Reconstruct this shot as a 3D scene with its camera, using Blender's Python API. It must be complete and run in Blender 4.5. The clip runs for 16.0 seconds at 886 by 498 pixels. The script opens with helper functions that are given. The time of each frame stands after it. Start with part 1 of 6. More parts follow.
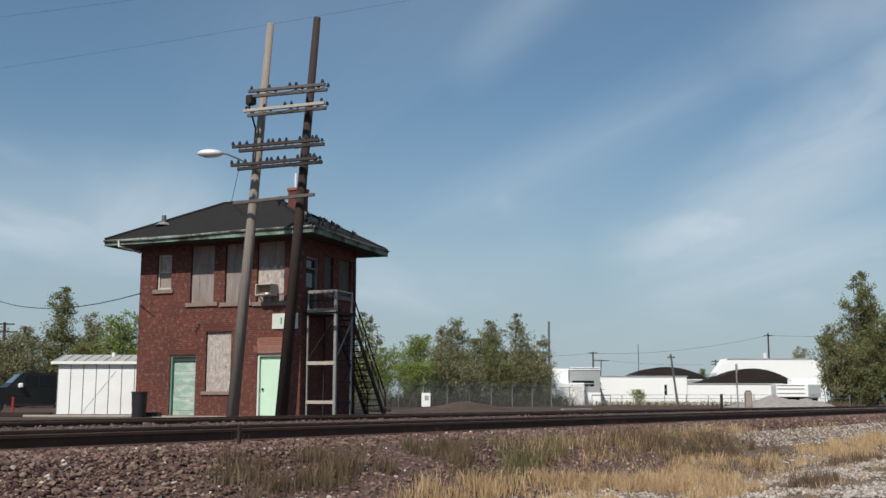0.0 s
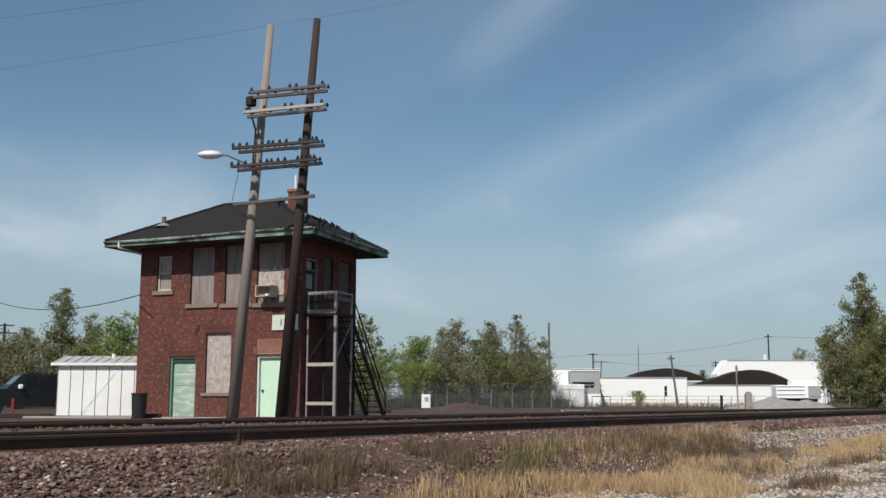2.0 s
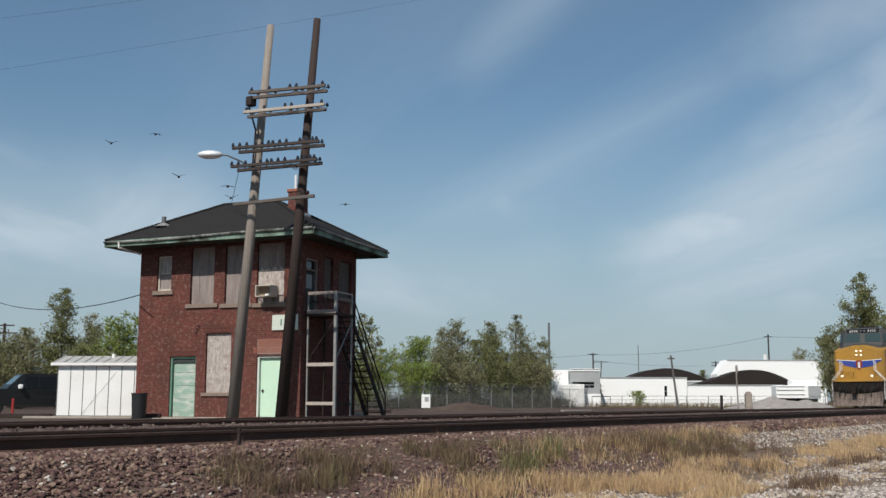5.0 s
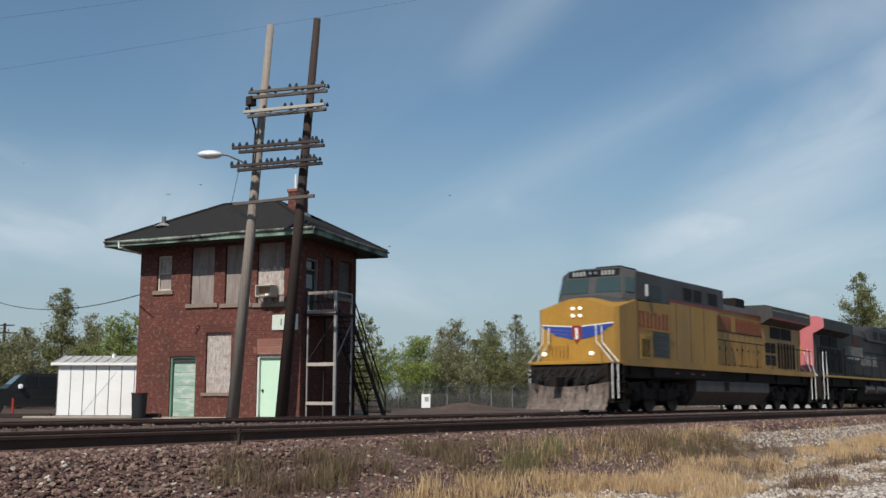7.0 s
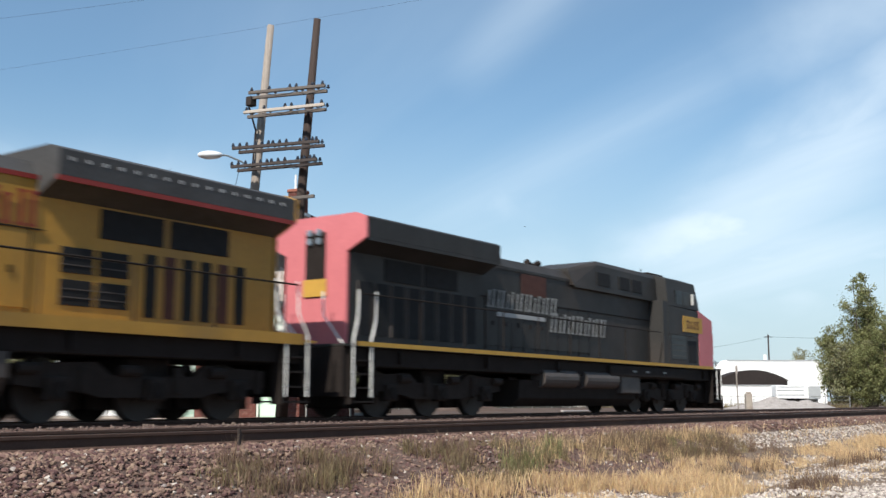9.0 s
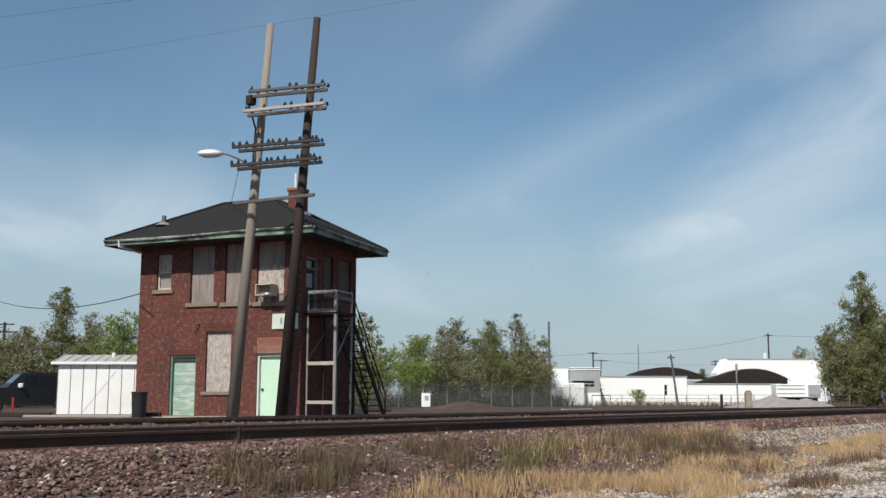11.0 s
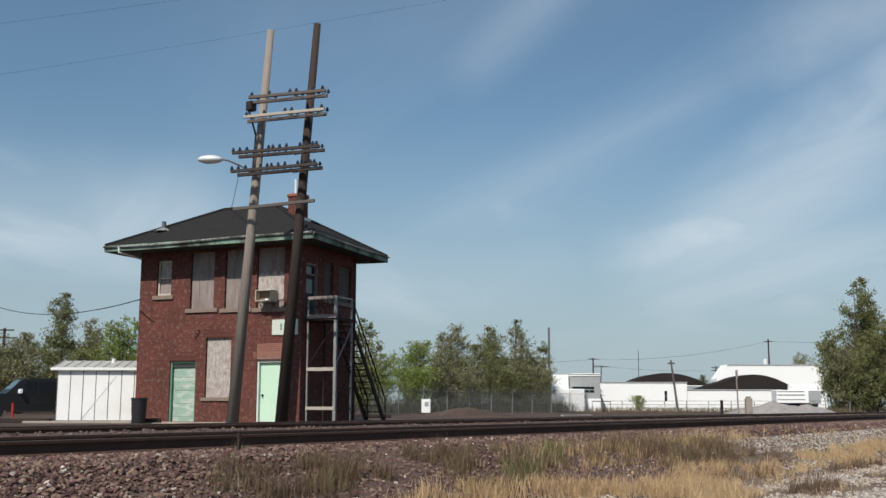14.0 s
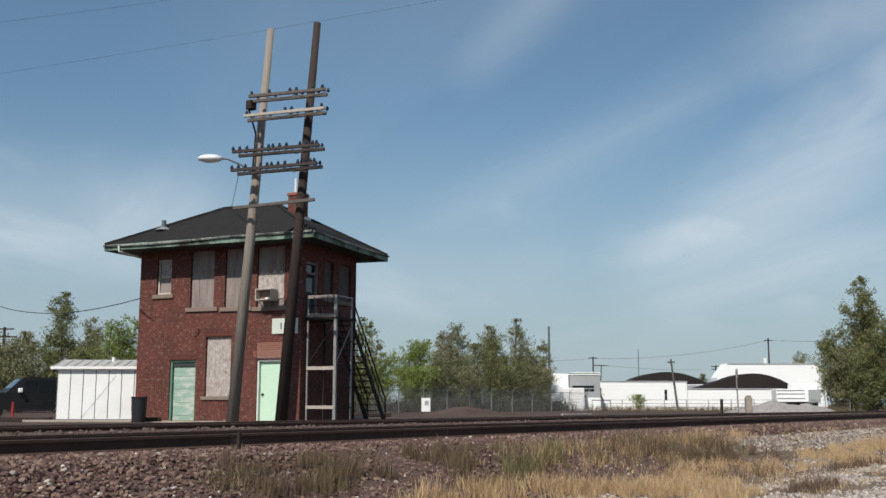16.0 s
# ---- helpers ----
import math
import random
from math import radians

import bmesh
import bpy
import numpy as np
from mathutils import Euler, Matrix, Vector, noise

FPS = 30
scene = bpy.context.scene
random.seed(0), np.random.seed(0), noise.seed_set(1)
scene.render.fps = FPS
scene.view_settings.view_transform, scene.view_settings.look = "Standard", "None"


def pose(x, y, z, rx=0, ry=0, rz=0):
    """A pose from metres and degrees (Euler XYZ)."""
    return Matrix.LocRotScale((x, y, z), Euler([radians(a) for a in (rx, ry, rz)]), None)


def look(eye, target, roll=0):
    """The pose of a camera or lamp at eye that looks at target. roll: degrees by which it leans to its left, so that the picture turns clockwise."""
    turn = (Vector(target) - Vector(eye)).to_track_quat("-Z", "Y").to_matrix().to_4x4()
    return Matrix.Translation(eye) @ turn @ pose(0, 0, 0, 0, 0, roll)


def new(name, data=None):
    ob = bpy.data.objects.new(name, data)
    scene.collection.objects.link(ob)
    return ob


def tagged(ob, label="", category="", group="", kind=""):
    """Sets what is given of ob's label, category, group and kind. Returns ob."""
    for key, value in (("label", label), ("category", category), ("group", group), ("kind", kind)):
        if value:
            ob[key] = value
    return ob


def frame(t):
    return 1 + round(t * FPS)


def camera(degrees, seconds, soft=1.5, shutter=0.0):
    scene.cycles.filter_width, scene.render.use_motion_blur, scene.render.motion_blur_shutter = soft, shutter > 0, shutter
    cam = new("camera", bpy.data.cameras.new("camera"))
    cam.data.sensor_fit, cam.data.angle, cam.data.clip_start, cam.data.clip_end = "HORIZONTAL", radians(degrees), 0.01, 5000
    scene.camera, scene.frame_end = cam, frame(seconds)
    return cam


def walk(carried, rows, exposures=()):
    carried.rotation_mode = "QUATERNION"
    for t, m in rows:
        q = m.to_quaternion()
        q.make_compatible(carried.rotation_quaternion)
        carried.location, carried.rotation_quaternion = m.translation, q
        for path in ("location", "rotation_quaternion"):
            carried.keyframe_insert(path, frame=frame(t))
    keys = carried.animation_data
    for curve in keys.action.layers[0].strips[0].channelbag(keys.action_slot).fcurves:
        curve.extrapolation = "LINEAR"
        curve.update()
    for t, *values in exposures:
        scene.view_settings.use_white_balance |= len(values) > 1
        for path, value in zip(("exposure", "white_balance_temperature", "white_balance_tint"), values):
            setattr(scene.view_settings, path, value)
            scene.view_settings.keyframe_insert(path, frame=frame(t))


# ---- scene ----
# World: X along the railway, Y across it away from the camera, z = 0 at the rail tops.
EYE = Vector((0.0, 0.0, 0.383))
YAW, PITCH, ROLL = 0.955, 0.143, 0.10


def aim(lift):
    """The camera's pose with its tilt raised by a few thousandths of a radian."""
    p = PITCH + lift / 1000.0
    way = Vector((math.sin(YAW) * math.cos(p), math.cos(YAW) * math.cos(p), math.sin(p)))
    return look(EYE, EYE + way * 10, ROLL)


cam = camera(45.75, 16.0, soft=1.5, shutter=0.3)
SHAKE = [(0.0, -1.1), (0.5, -1.1), (1.0, -0.3), (1.5, 0.0), (2.0, 0.15), (2.5, 0.15), (3.0, 0.5), (3.5, 0.7), (4.0, 0.95),
         (4.6, 0.6), (5.6, -0.6), (6.5, -1.1), (7.0, 0.0), (7.5, 0.5), (8.0, 0.7), (8.5, 0.6), (9.0, 0.3), (9.5, -0.2),
         (10.5, -0.8), (11.5, -1.0), (12.0, -0.3), (12.5, 0.15), (13.0, 1.4), (13.5, 3.1), (14.0, 4.6), (14.5, 5.3),
         (15.0, 5.2), (15.5, 4.6), (16.0, 3.6)]
EXPOSURES = [(0.0, 0.0), (6.5, 0.0), (7.0, 0.05), (7.5, 0.15), (8.0, 0.32), (8.5, 0.56), (9.2, 0.66), (10.0, 0.44), (11.3, 0.08), (12.5, 0.04), (16.0, 0.04)]
walk(cam, [(t, aim(a)) for t, a in SHAKE], EXPOSURES)

# ---- sky and sun ----
SUN_AZ, SUN_EL = radians(190.0), radians(47.0)   # direction towards the sun, from +X turning to +Y
world = bpy.data.worlds.new("sky")
scene.world = world
world.use_nodes = True
wn, wl = world.node_tree.nodes, world.node_tree.links
wn.clear()
sky = wn.new("ShaderNodeTexSky")
sky.sky_type, sky.sun_disc = "NISHITA", False
sky.sun_elevation, sky.sun_rotation = SUN_EL, math.pi / 2 - SUN_AZ
sky.air_density, sky.dust_density, sky.ozone_density = 1.0, 0.6, 2.0
back = wn.new("ShaderNodeBackground")
back.inputs["Strength"].default_value = 0.086
wout = wn.new("ShaderNodeOutputWorld")
# thin, combed-out cirrus and a pale haze low down
co = wn.new("ShaderNodeTexCoord")
sep = wn.new("ShaderNodeSeparateXYZ")
wl.new(co.outputs["Generated"], sep.inputs[0])
lift = wn.new("ShaderNodeMath")
lift.operation = "ADD"
lift.inputs[1].default_value = 0.12
wl.new(sep.outputs["Z"], lift.inputs[0])
plane_co = []
for axis in ("X", "Y"):
    dv = wn.new("ShaderNodeMath")
    dv.operation = "DIVIDE"
    wl.new(sep.outputs[axis], dv.inputs[0])
    wl.new(lift.outputs[0], dv.inputs[1])
    plane_co.append(dv)
comb = wn.new("ShaderNodeCombineXYZ")
wl.new(plane_co[0].outputs[0], comb.inputs[0])
wl.new(plane_co[1].outputs[0], comb.inputs[1])


def cirrus(turn, stretch, scale, lo, hi, shift):
    mp = wn.new("ShaderNodeMapping")
    mp.vector_type = "TEXTURE"
    mp.inputs["Rotation"].default_value[2] = radians(turn)
    mp.inputs["Scale"].default_value = (stretch, 1, 1)
    mp.inputs["Location"].default_value = shift
    wl.new(comb.outputs[0], mp.inputs[0])
    no = wn.new("ShaderNodeTexNoise")
    no.inputs["Scale"].default_value, no.inputs["Detail"].default_value = scale, 6.0
    no.inputs["Roughness"].default_value, no.inputs["Distortion"].default_value = 0.52, 0.35
    wl.new(mp.outputs[0], no.inputs["Vector"])
    mr = wn.new("ShaderNodeMapRange")
    mr.interpolation_type = "SMOOTHSTEP"
    for i, val in zip(("From Min", "From Max", "To Min", "To Max"), (lo, hi, 0.0, 1.0)):
        mr.inputs[i].default_value = val
    wl.new(no.outputs["Fac"], mr.inputs["Value"])
    return mr.outputs[0]


c1 = cirrus(62, 4.5, 0.9, 0.40, 0.72, (0.3, 0.2, 0))
c2 = cirrus(30, 2.0, 1.6, 0.42, 0.75, (1.7, 0.6, 0))


def op(kind, a, b):
    nd = wn.new("ShaderNodeMath")
    nd.operation = kind
    for i, v in enumerate((a, b)):
        if isinstance(v, float):
            nd.inputs[i].default_value = v
        else:
            wl.new(v, nd.inputs[i])
    return nd.outputs[0]


def spot(az, el):
    """Unit direction from azimuth (from +X turning to +Y) and elevation in degrees."""
    a, e = radians(az), radians(el)
    return Vector((math.cos(a) * math.cos(e), math.sin(a) * math.cos(e), math.sin(e)))


unit = wn.new("ShaderNodeVectorMath")
unit.operation = "NORMALIZE"
wl.new(co.outputs["Generated"], unit.inputs[0])


def facing(way, lo, hi):
    """Smooth step of the cosine between the view of the sky and a direction."""
    dt = wn.new("ShaderNodeVectorMath")
    dt.operation = "DOT_PRODUCT"
    dt.inputs[1].default_value = way
    wl.new(unit.outputs[0], dt.inputs[0])
    src = dt.outputs["Value"]
    if lo > hi:
        src = op("ABSOLUTE", src, 0.0)
    mr = wn.new("ShaderNodeMapRange")
    mr.interpolation_type = "SMOOTHSTEP"
    if lo > hi:
        mr.inputs["From Min"].default_value, mr.inputs["From Max"].default_value = hi, lo
        mr.inputs["To Min"].default_value, mr.inputs["To Max"].default_value = 1.0, 0.0
    else:
        mr.inputs["From Min"].default_value, mr.inputs["From Max"].default_value = lo, hi
    wl.new(src, mr.inputs["Value"])
    return mr.outputs[0]


def band(a0, e0, a1, e1, wide):
    """A drawn-out band of cirrus between two places in the sky, wide degrees from its axis to its edge."""
    a, b = spot(a0, e0), spot(a1, e1)
    half = a.angle(b) / 2
    across = facing(a.cross(b).normalized(), math.sin(radians(wide)), 0.0)
    along = facing((a + b).normalized(), math.cos(half + radians(3.5)), math.cos(half * 0.55))
    return op("MULTIPLY", across, along)


banks = None
for a0, e0, a1, e1, wide, k in ((22.9, 7.1, 12.0, 14.9, 5.0, 1.0), (35.0, 9.0, 18.3, 17.5, 3.4, 0.30), (18.3, 17.5, 9.5, 20.5, 4.2, 0.40),
                                (61.0, 9.5, 49.0, 9.6, 4.6, 0.95), (32.6, 18.8, 29.2, 22.0, 2.4, 0.20), (41.5, 6.2, 30.5, 6.9, 3.2, 0.62),
                                (16.6, 11.0, 11.0, 16.5, 3.4, 0.85), (24.5, 7.6, 11.0, 7.0, 3.8, 0.75)):
    one = op("MULTIPLY", band(a0, e0, a1, e1, wide), k)
    banks = one if banks is None else op("MAXIMUM", banks, one)
streaks = op("MAXIMUM", c1, op("MULTIPLY", c2, 0.8))
cover = op("ADD", op("MULTIPLY", op("MULTIPLY", streaks, banks), 0.75), op("MULTIPLY", op("MULTIPLY", streaks, streaks), 0.11))
cover = op("ADD", op("ADD", cover, op("MULTIPLY", banks, 0.20)), 0.075)
haze = wn.new("ShaderNodeMapRange")
haze.interpolation_type = "SMOOTHSTEP"
for i, val in zip(("From Min", "From Max", "To Min", "To Max"), (0.0, 0.30, 0.85, 0.0)):
    haze.inputs[i].default_value = val
wl.new(sep.outputs["Z"], haze.inputs["Value"])


def blend(fac, a, color, mode="MIX"):
    nd = wn.new("ShaderNodeMix")
    nd.data_type, nd.blend_type = "RGBA", mode
    nd.inputs[7].default_value = (*color, 1)
    if isinstance(fac, float):
        nd.inputs[0].default_value = fac
    else:
        wl.new(fac, nd.inputs[0])
    wl.new(a, nd.inputs[6])
    return nd.outputs[2]


air = blend(1.0, sky.outputs[0], (0.70, 0.93, 0.98), "MULTIPLY")
air = blend(haze.outputs[0], air, (4.35, 5.25, 5.85))
air = blend(cover, air, (6.6, 7.65, 8.5))
wl.new(air, back.inputs["Color"])
wl.new(back.outputs[0], wout.inputs["Surface"])

sun = new("sun", bpy.data.lights.new("sun", "SUN"))
sun.data.energy, sun.data.angle, sun.data.color = 4.4, radians(0.55), (1.0, 0.95, 0.87)
toward = Vector((math.cos(SUN_AZ) * math.cos(SUN_EL), math.sin(SUN_AZ) * math.cos(SUN_EL), math.sin(SUN_EL)))
sun.matrix_world = look(toward * 100, (0, 0, 0))

# ---- materials ----
def mat(name, color, dark=None, rough=0.8, metal=0.0, scale=6.0, fine=60.0, amount=0.5, bump=0.15, streak=None, spread=0.0, spec=0.3,
        stain=None, stain_amount=0.35):
    """Procedural surface: base colour broken up by large patches and fine grain, optional stretched streaks, stains and random tint."""
    m = bpy.data.materials.new(name)
    m.use_nodes = True
    n, l = m.node_tree.nodes, m.node_tree.links
    bs = n["Principled BSDF"]
    bs.inputs["Metallic"].default_value = metal
    bs.inputs["Specular IOR Level"].default_value = spec
    tc = n.new("ShaderNodeTexCoord")
    mp = n.new("ShaderNodeMapping")
    l.new(tc.outputs["Object"], mp.inputs[0])
    if streak:
        mp.inputs["Scale"].default_value = streak
    big = n.new("ShaderNodeTexNoise")
    big.inputs["Scale"].default_value, big.inputs["Detail"].default_value, big.inputs["Roughness"].default_value = scale, 5.0, 0.6
    l.new(mp.outputs[0], big.inputs["Vector"])
    small = n.new("ShaderNodeTexNoise")
    small.inputs["Scale"].default_value, small.inputs["Detail"].default_value = fine, 3.0
    l.new(mp.outputs[0], small.inputs["Vector"])
    add = n.new("ShaderNodeMath")
    add.operation = "ADD"
    l.new(big.outputs["Fac"], add.inputs[0])
    l.new(small.outputs["Fac"], add.inputs[1])
    rg = n.new("ShaderNodeMapRange")
    rg.inputs["From Min"].default_value, rg.inputs["From Max"].default_value = 0.72, 1.28
    rg.inputs["To Max"].default_value = amount
    l.new(add.outputs[0], rg.inputs["Value"])
    dark = dark or tuple(c * 0.5 for c in color)
    mix = n.new("ShaderNodeMix")
    mix.data_type = "RGBA"
    mix.inputs[6].default_value, mix.inputs[7].default_value = (*color, 1), (*dark, 1)
    l.new(rg.outputs[0], mix.inputs[0])
    out = mix.outputs[2]
    if stain:
        sn = n.new("ShaderNodeTexNoise")
        sn.inputs["Scale"].default_value, sn.inputs["Detail"].default_value = scale * 0.35, 6.0
        l.new(mp.outputs[0], sn.inputs["Vector"])
        sr = n.new("ShaderNodeMapRange")
        sr.inputs["From Min"].default_value, sr.inputs["From Max"].default_value = 0.48, 0.68
        sr.inputs["To Max"].default_value = stain_amount
        l.new(sn.outputs["Fac"], sr.inputs["Value"])
        sm = n.new("ShaderNodeMix")
        sm.data_type = "RGBA"
        sm.inputs[7].default_value = (*stain, 1)
        l.new(sr.outputs[0], sm.inputs[0])
        l.new(out, sm.inputs[6])
        out = sm.outputs[2]
    if spread:
        geo = n.new("ShaderNodeNewGeometry")
        hs = n.new("ShaderNodeHueSaturation")
        for sock, lo, hi, src in (("Hue", 0.5 - 0.03 * spread, 0.5 + 0.03 * spread, "a"), ("Value", 1 - 0.55 * spread, 1 + 0.6 * spread, "b")):
            r2 = n.new("ShaderNodeMapRange")
            r2.inputs["To Min"].default_value, r2.inputs["To Max"].default_value = lo, hi
            l.new(geo.outputs["Random Per Island"], r2.inputs["Value"])
            l.new(r2.outputs[0], hs.inputs[sock])
        l.new(out, hs.inputs["Color"])
        out = hs.outputs[0]
    l.new(out, bs.inputs["Base Color"])
    rr = n.new("ShaderNodeMapRange")
    rr.inputs["To Min"].default_value, rr.inputs["To Max"].default_value = max(rough - 0.12, 0.02), min(rough + 0.12, 1)
    l.new(big.outputs["Fac"], rr.inputs["Value"])
    l.new(rr.outputs[0], bs.inputs["Roughness"])
    if bump:
        bp = n.new("ShaderNodeBump")
        bp.inputs["Strength"].default_value, bp.inputs["Distance"].default_value = bump, 0.02
        l.new(add.outputs[0], bp.inputs["Height"])
        l.new(bp.outputs[0], bs.inputs["Normal"])
    return m


def brick_mat(name, c1, c2, mortar, mscale=1.0):
    """Running-bond brickwork 215 x 67 mm on walls that stand along local x or y, with soot and pale efflorescence."""
    m = bpy.data.materials.new(name)
    m.use_nodes = True
    n, l = m.node_tree.nodes, m.node_tree.links
    bs = n["Principled BSDF"]
    bs.inputs["Roughness"].default_value, bs.inputs["Specular IOR Level"].default_value = 0.9, 0.2
    tc = n.new("ShaderNodeTexCoord")
    sp = n.new("ShaderNodeSeparateXYZ")
    l.new(tc.outputs["Object"], sp.inputs[0])
    ad = n.new("ShaderNodeMath")
    l.new(sp.outputs["X"], ad.inputs[0])
    l.new(sp.outputs["Y"], ad.inputs[1])
    cb = n.new("ShaderNodeCombineXYZ")
    l.new(ad.outputs[0], cb.inputs[0])
    l.new(sp.outputs["Z"], cb.inputs[1])
    bt = n.new("ShaderNodeTexBrick")
    bt.inputs["Scale"].default_value = mscale
    bt.inputs["Brick Width"].default_value, bt.inputs["Row Height"].default_value = 0.215, 0.072
    bt.inputs["Mortar Size"].default_value, bt.inputs["Mortar Smooth"].default_value = 0.007, 0.3
    bt.inputs["Color1"].default_value, bt.inputs["Color2"].default_value = (*c1, 1), (*c2, 1)
    bt.inputs["Mortar"].default_value = (*mortar, 1)
    bt.inputs["Bias"].default_value = 0.0
    l.new(cb.outputs[0], bt.inputs["Vector"])
    no = n.new("ShaderNodeTexNoise")
    no.inputs["Scale"].default_value, no.inputs["Detail"].default_value = 0.9, 8.0
    l.new(tc.outputs["Object"], no.inputs["Vector"])
    sr = n.new("ShaderNodeMapRange")
    sr.inputs["From Min"].default_value, sr.inputs["From Max"].default_value, sr.inputs["To Max"].default_value = 0.42, 0.70, 0.62
    l.new(no.outputs["Fac"], sr.inputs["Value"])
    mx1 = n.new("ShaderNodeMix")
    mx1.data_type = "RGBA"
    mx1.inputs[7].default_value = (0.075, 0.035, 0.028, 1)
    l.new(sr.outputs[0], mx1.inputs[0])
    l.new(bt.outputs["Color"], mx1.inputs[6])
    n2 = n.new("ShaderNodeTexNoise")
    n2.inputs["Scale"].default_value, n2.inputs["Detail"].default_value = 7.0, 8.0
    n2.inputs["Roughness"].default_value = 0.68
    l.new(tc.outputs["Object"], n2.inputs["Vector"])
    s2 = n.new("ShaderNodeMapRange")
    s2.inputs["From Min"].default_value, s2.inputs["From Max"].default_value, s2.inputs["To Max"].default_value = 0.52, 0.74, 0.60
    l.new(n2.outputs["Fac"], s2.inputs["Value"])
    mx2 = n.new("ShaderNodeMix")
    mx2.data_type = "RGBA"
    mx2.inputs[7].default_value = (0.34, 0.24, 0.20, 1)
    l.new(s2.outputs[0], mx2.inputs[0])
    l.new(mx1.outputs[2], mx2.inputs[6])
    l.new(mx2.outputs[2], bs.inputs["Base Color"])
    bp = n.new("ShaderNodeBump")
    bp.invert = True
    bp.inputs["Strength"].default_value, bp.inputs["Distance"].default_value = 0.6, 0.012
    l.new(bt.outputs["Fac"], bp.inputs["Height"])
    l.new(bp.outputs[0], bs.inputs["Normal"])
    return m


def leaf_mat(name, color, dark, spread=0.6):
    m = mat(name, color, dark, rough=0.6, scale=0.35, fine=1.6, amount=0.8, bump=0, spread=spread, spec=0.25)
    n, l = m.node_tree.nodes, m.node_tree.links
    bs, out = n["Principled BSDF"], n["Material Output"]
    tr = n.new("ShaderNodeBsdfTranslucent")
    src = bs.inputs["Base Color"].links[0].from_socket
    l.new(src, tr.inputs["Color"])
    ms = n.new("ShaderNodeMixShader")
    ms.inputs[0].default_value = 0.38
    l.new(bs.outputs[0], ms.inputs[1])
    l.new(tr.outputs[0], ms.inputs[2])
    l.new(ms.outputs[0], out.inputs["Surface"])
    return m


def glass_mat(name, color, rough=0.05):
    m = bpy.data.materials.new(name)
    m.use_nodes = True
    bs = m.node_tree.nodes["Principled BSDF"]
    bs.inputs["Base Color"].default_value = (*color, 1)
    bs.inputs["Roughness"].default_value = rough
    bs.inputs["Specular IOR Level"].default_value = 0.5
    bs.inputs["Coat Weight"].default_value = 0.15
    return m


def glow_mat(name, color, strength):
    m = bpy.data.materials.new(name)
    m.use_nodes = True
    bs = m.node_tree.nodes["Principled BSDF"]
    bs.inputs["Base Color"].default_value = (*color, 1)
    bs.inputs["Emission Color"].default_value = (*color, 1)
    bs.inputs["Emission Strength"].default_value = strength
    return m


BRICK = brick_mat("red_brick", (0.150, 0.043, 0.032), (0.098, 0.030, 0.024), (0.135, 0.088, 0.074))
BRICK_PALE = mat("pale_brick", (0.30, 0.12, 0.085), (0.16, 0.06, 0.045), rough=0.9, scale=4, fine=40, spec=0.2)
PALE_MORTAR = mat("pale_mortar", (0.36, 0.27, 0.23), (0.18, 0.11, 0.09), rough=0.9, scale=5, fine=40, amount=0.8, spec=0.2)
CONCRETE = mat("concrete", (0.36, 0.31, 0.26), (0.20, 0.165, 0.14), rough=0.92, scale=3, fine=50, spec=0.2, stain=(0.14, 0.08, 0.06))
STONE_SILL = mat("stone_sill", (0.26, 0.20, 0.16), (0.13, 0.09, 0.075), rough=0.9, scale=5, fine=50, spec=0.2)
SHINGLE = mat("asphalt_shingle", (0.030, 0.029, 0.029), (0.011, 0.010, 0.010), rough=0.95, scale=5, fine=90, bump=0.4, spec=0.1)
FASCIA = mat("peeling_green_fascia", (0.25, 0.36, 0.29), (0.10, 0.13, 0.10), rough=0.85, scale=3.2, fine=24, amount=0.9,
             stain=(0.03, 0.026, 0.02), stain_amount=1.0)
SOFFIT = mat("soffit", (0.05, 0.06, 0.055), rough=0.9)
GUTTER = mat("gutter", (0.40, 0.41, 0.38), (0.05, 0.055, 0.045), rough=0.7, scale=2.2, fine=14, amount=1.0, stain=(0.03, 0.03, 0.025), stain_amount=0.9)
BOARD = mat("weathered_plywood", (0.34, 0.29, 0.268), (0.15, 0.118, 0.106), rough=0.9, scale=3, fine=30, amount=0.8, streak=(4, 4, 0.5), spec=0.15,
            stain=(0.15, 0.105, 0.09), stain_amount=0.5)
BOARD_PALE = mat("pale_chipboard", (0.56, 0.51, 0.47), (0.21, 0.155, 0.135), rough=0.9, scale=5, fine=34, amount=0.95, streak=(2.2, 2.2, 0.9), spec=0.15)
GREEN_DOOR = mat("mint_door", (0.55, 0.74, 0.57), (0.46, 0.64, 0.49), rough=0.6, scale=1.5, fine=10, amount=0.3)
GREEN_WORN = mat("worn_mint_door", (0.33, 0.46, 0.375), (0.20, 0.29, 0.235), rough=0.75, scale=9, fine=30, amount=0.8, streak=(0.8, 1, 2.4),
                 stain=(0.56, 0.56, 0.50), stain_amount=0.75)
GREEN_FRAME = mat("green_frame", (0.13, 0.25, 0.19), (0.07, 0.12, 0.09), rough=0.75)
PALE_FRAME = mat("pale_frame", (0.62, 0.66, 0.60), (0.45, 0.5, 0.45), rough=0.7, amount=0.4)
TAN_SHEET = mat("tan_sheet_metal", (0.26, 0.19, 0.14), (0.12, 0.08, 0.06), rough=0.7, scale=5, fine=30)
SIGN_PALE = mat("faded_sign", (0.60, 0.64, 0.56), (0.45, 0.48, 0.42), rough=0.7, scale=2, fine=16)
SASH = mat("cream_sash", (0.55, 0.50, 0.42), (0.35, 0.3, 0.25), rough=0.7)
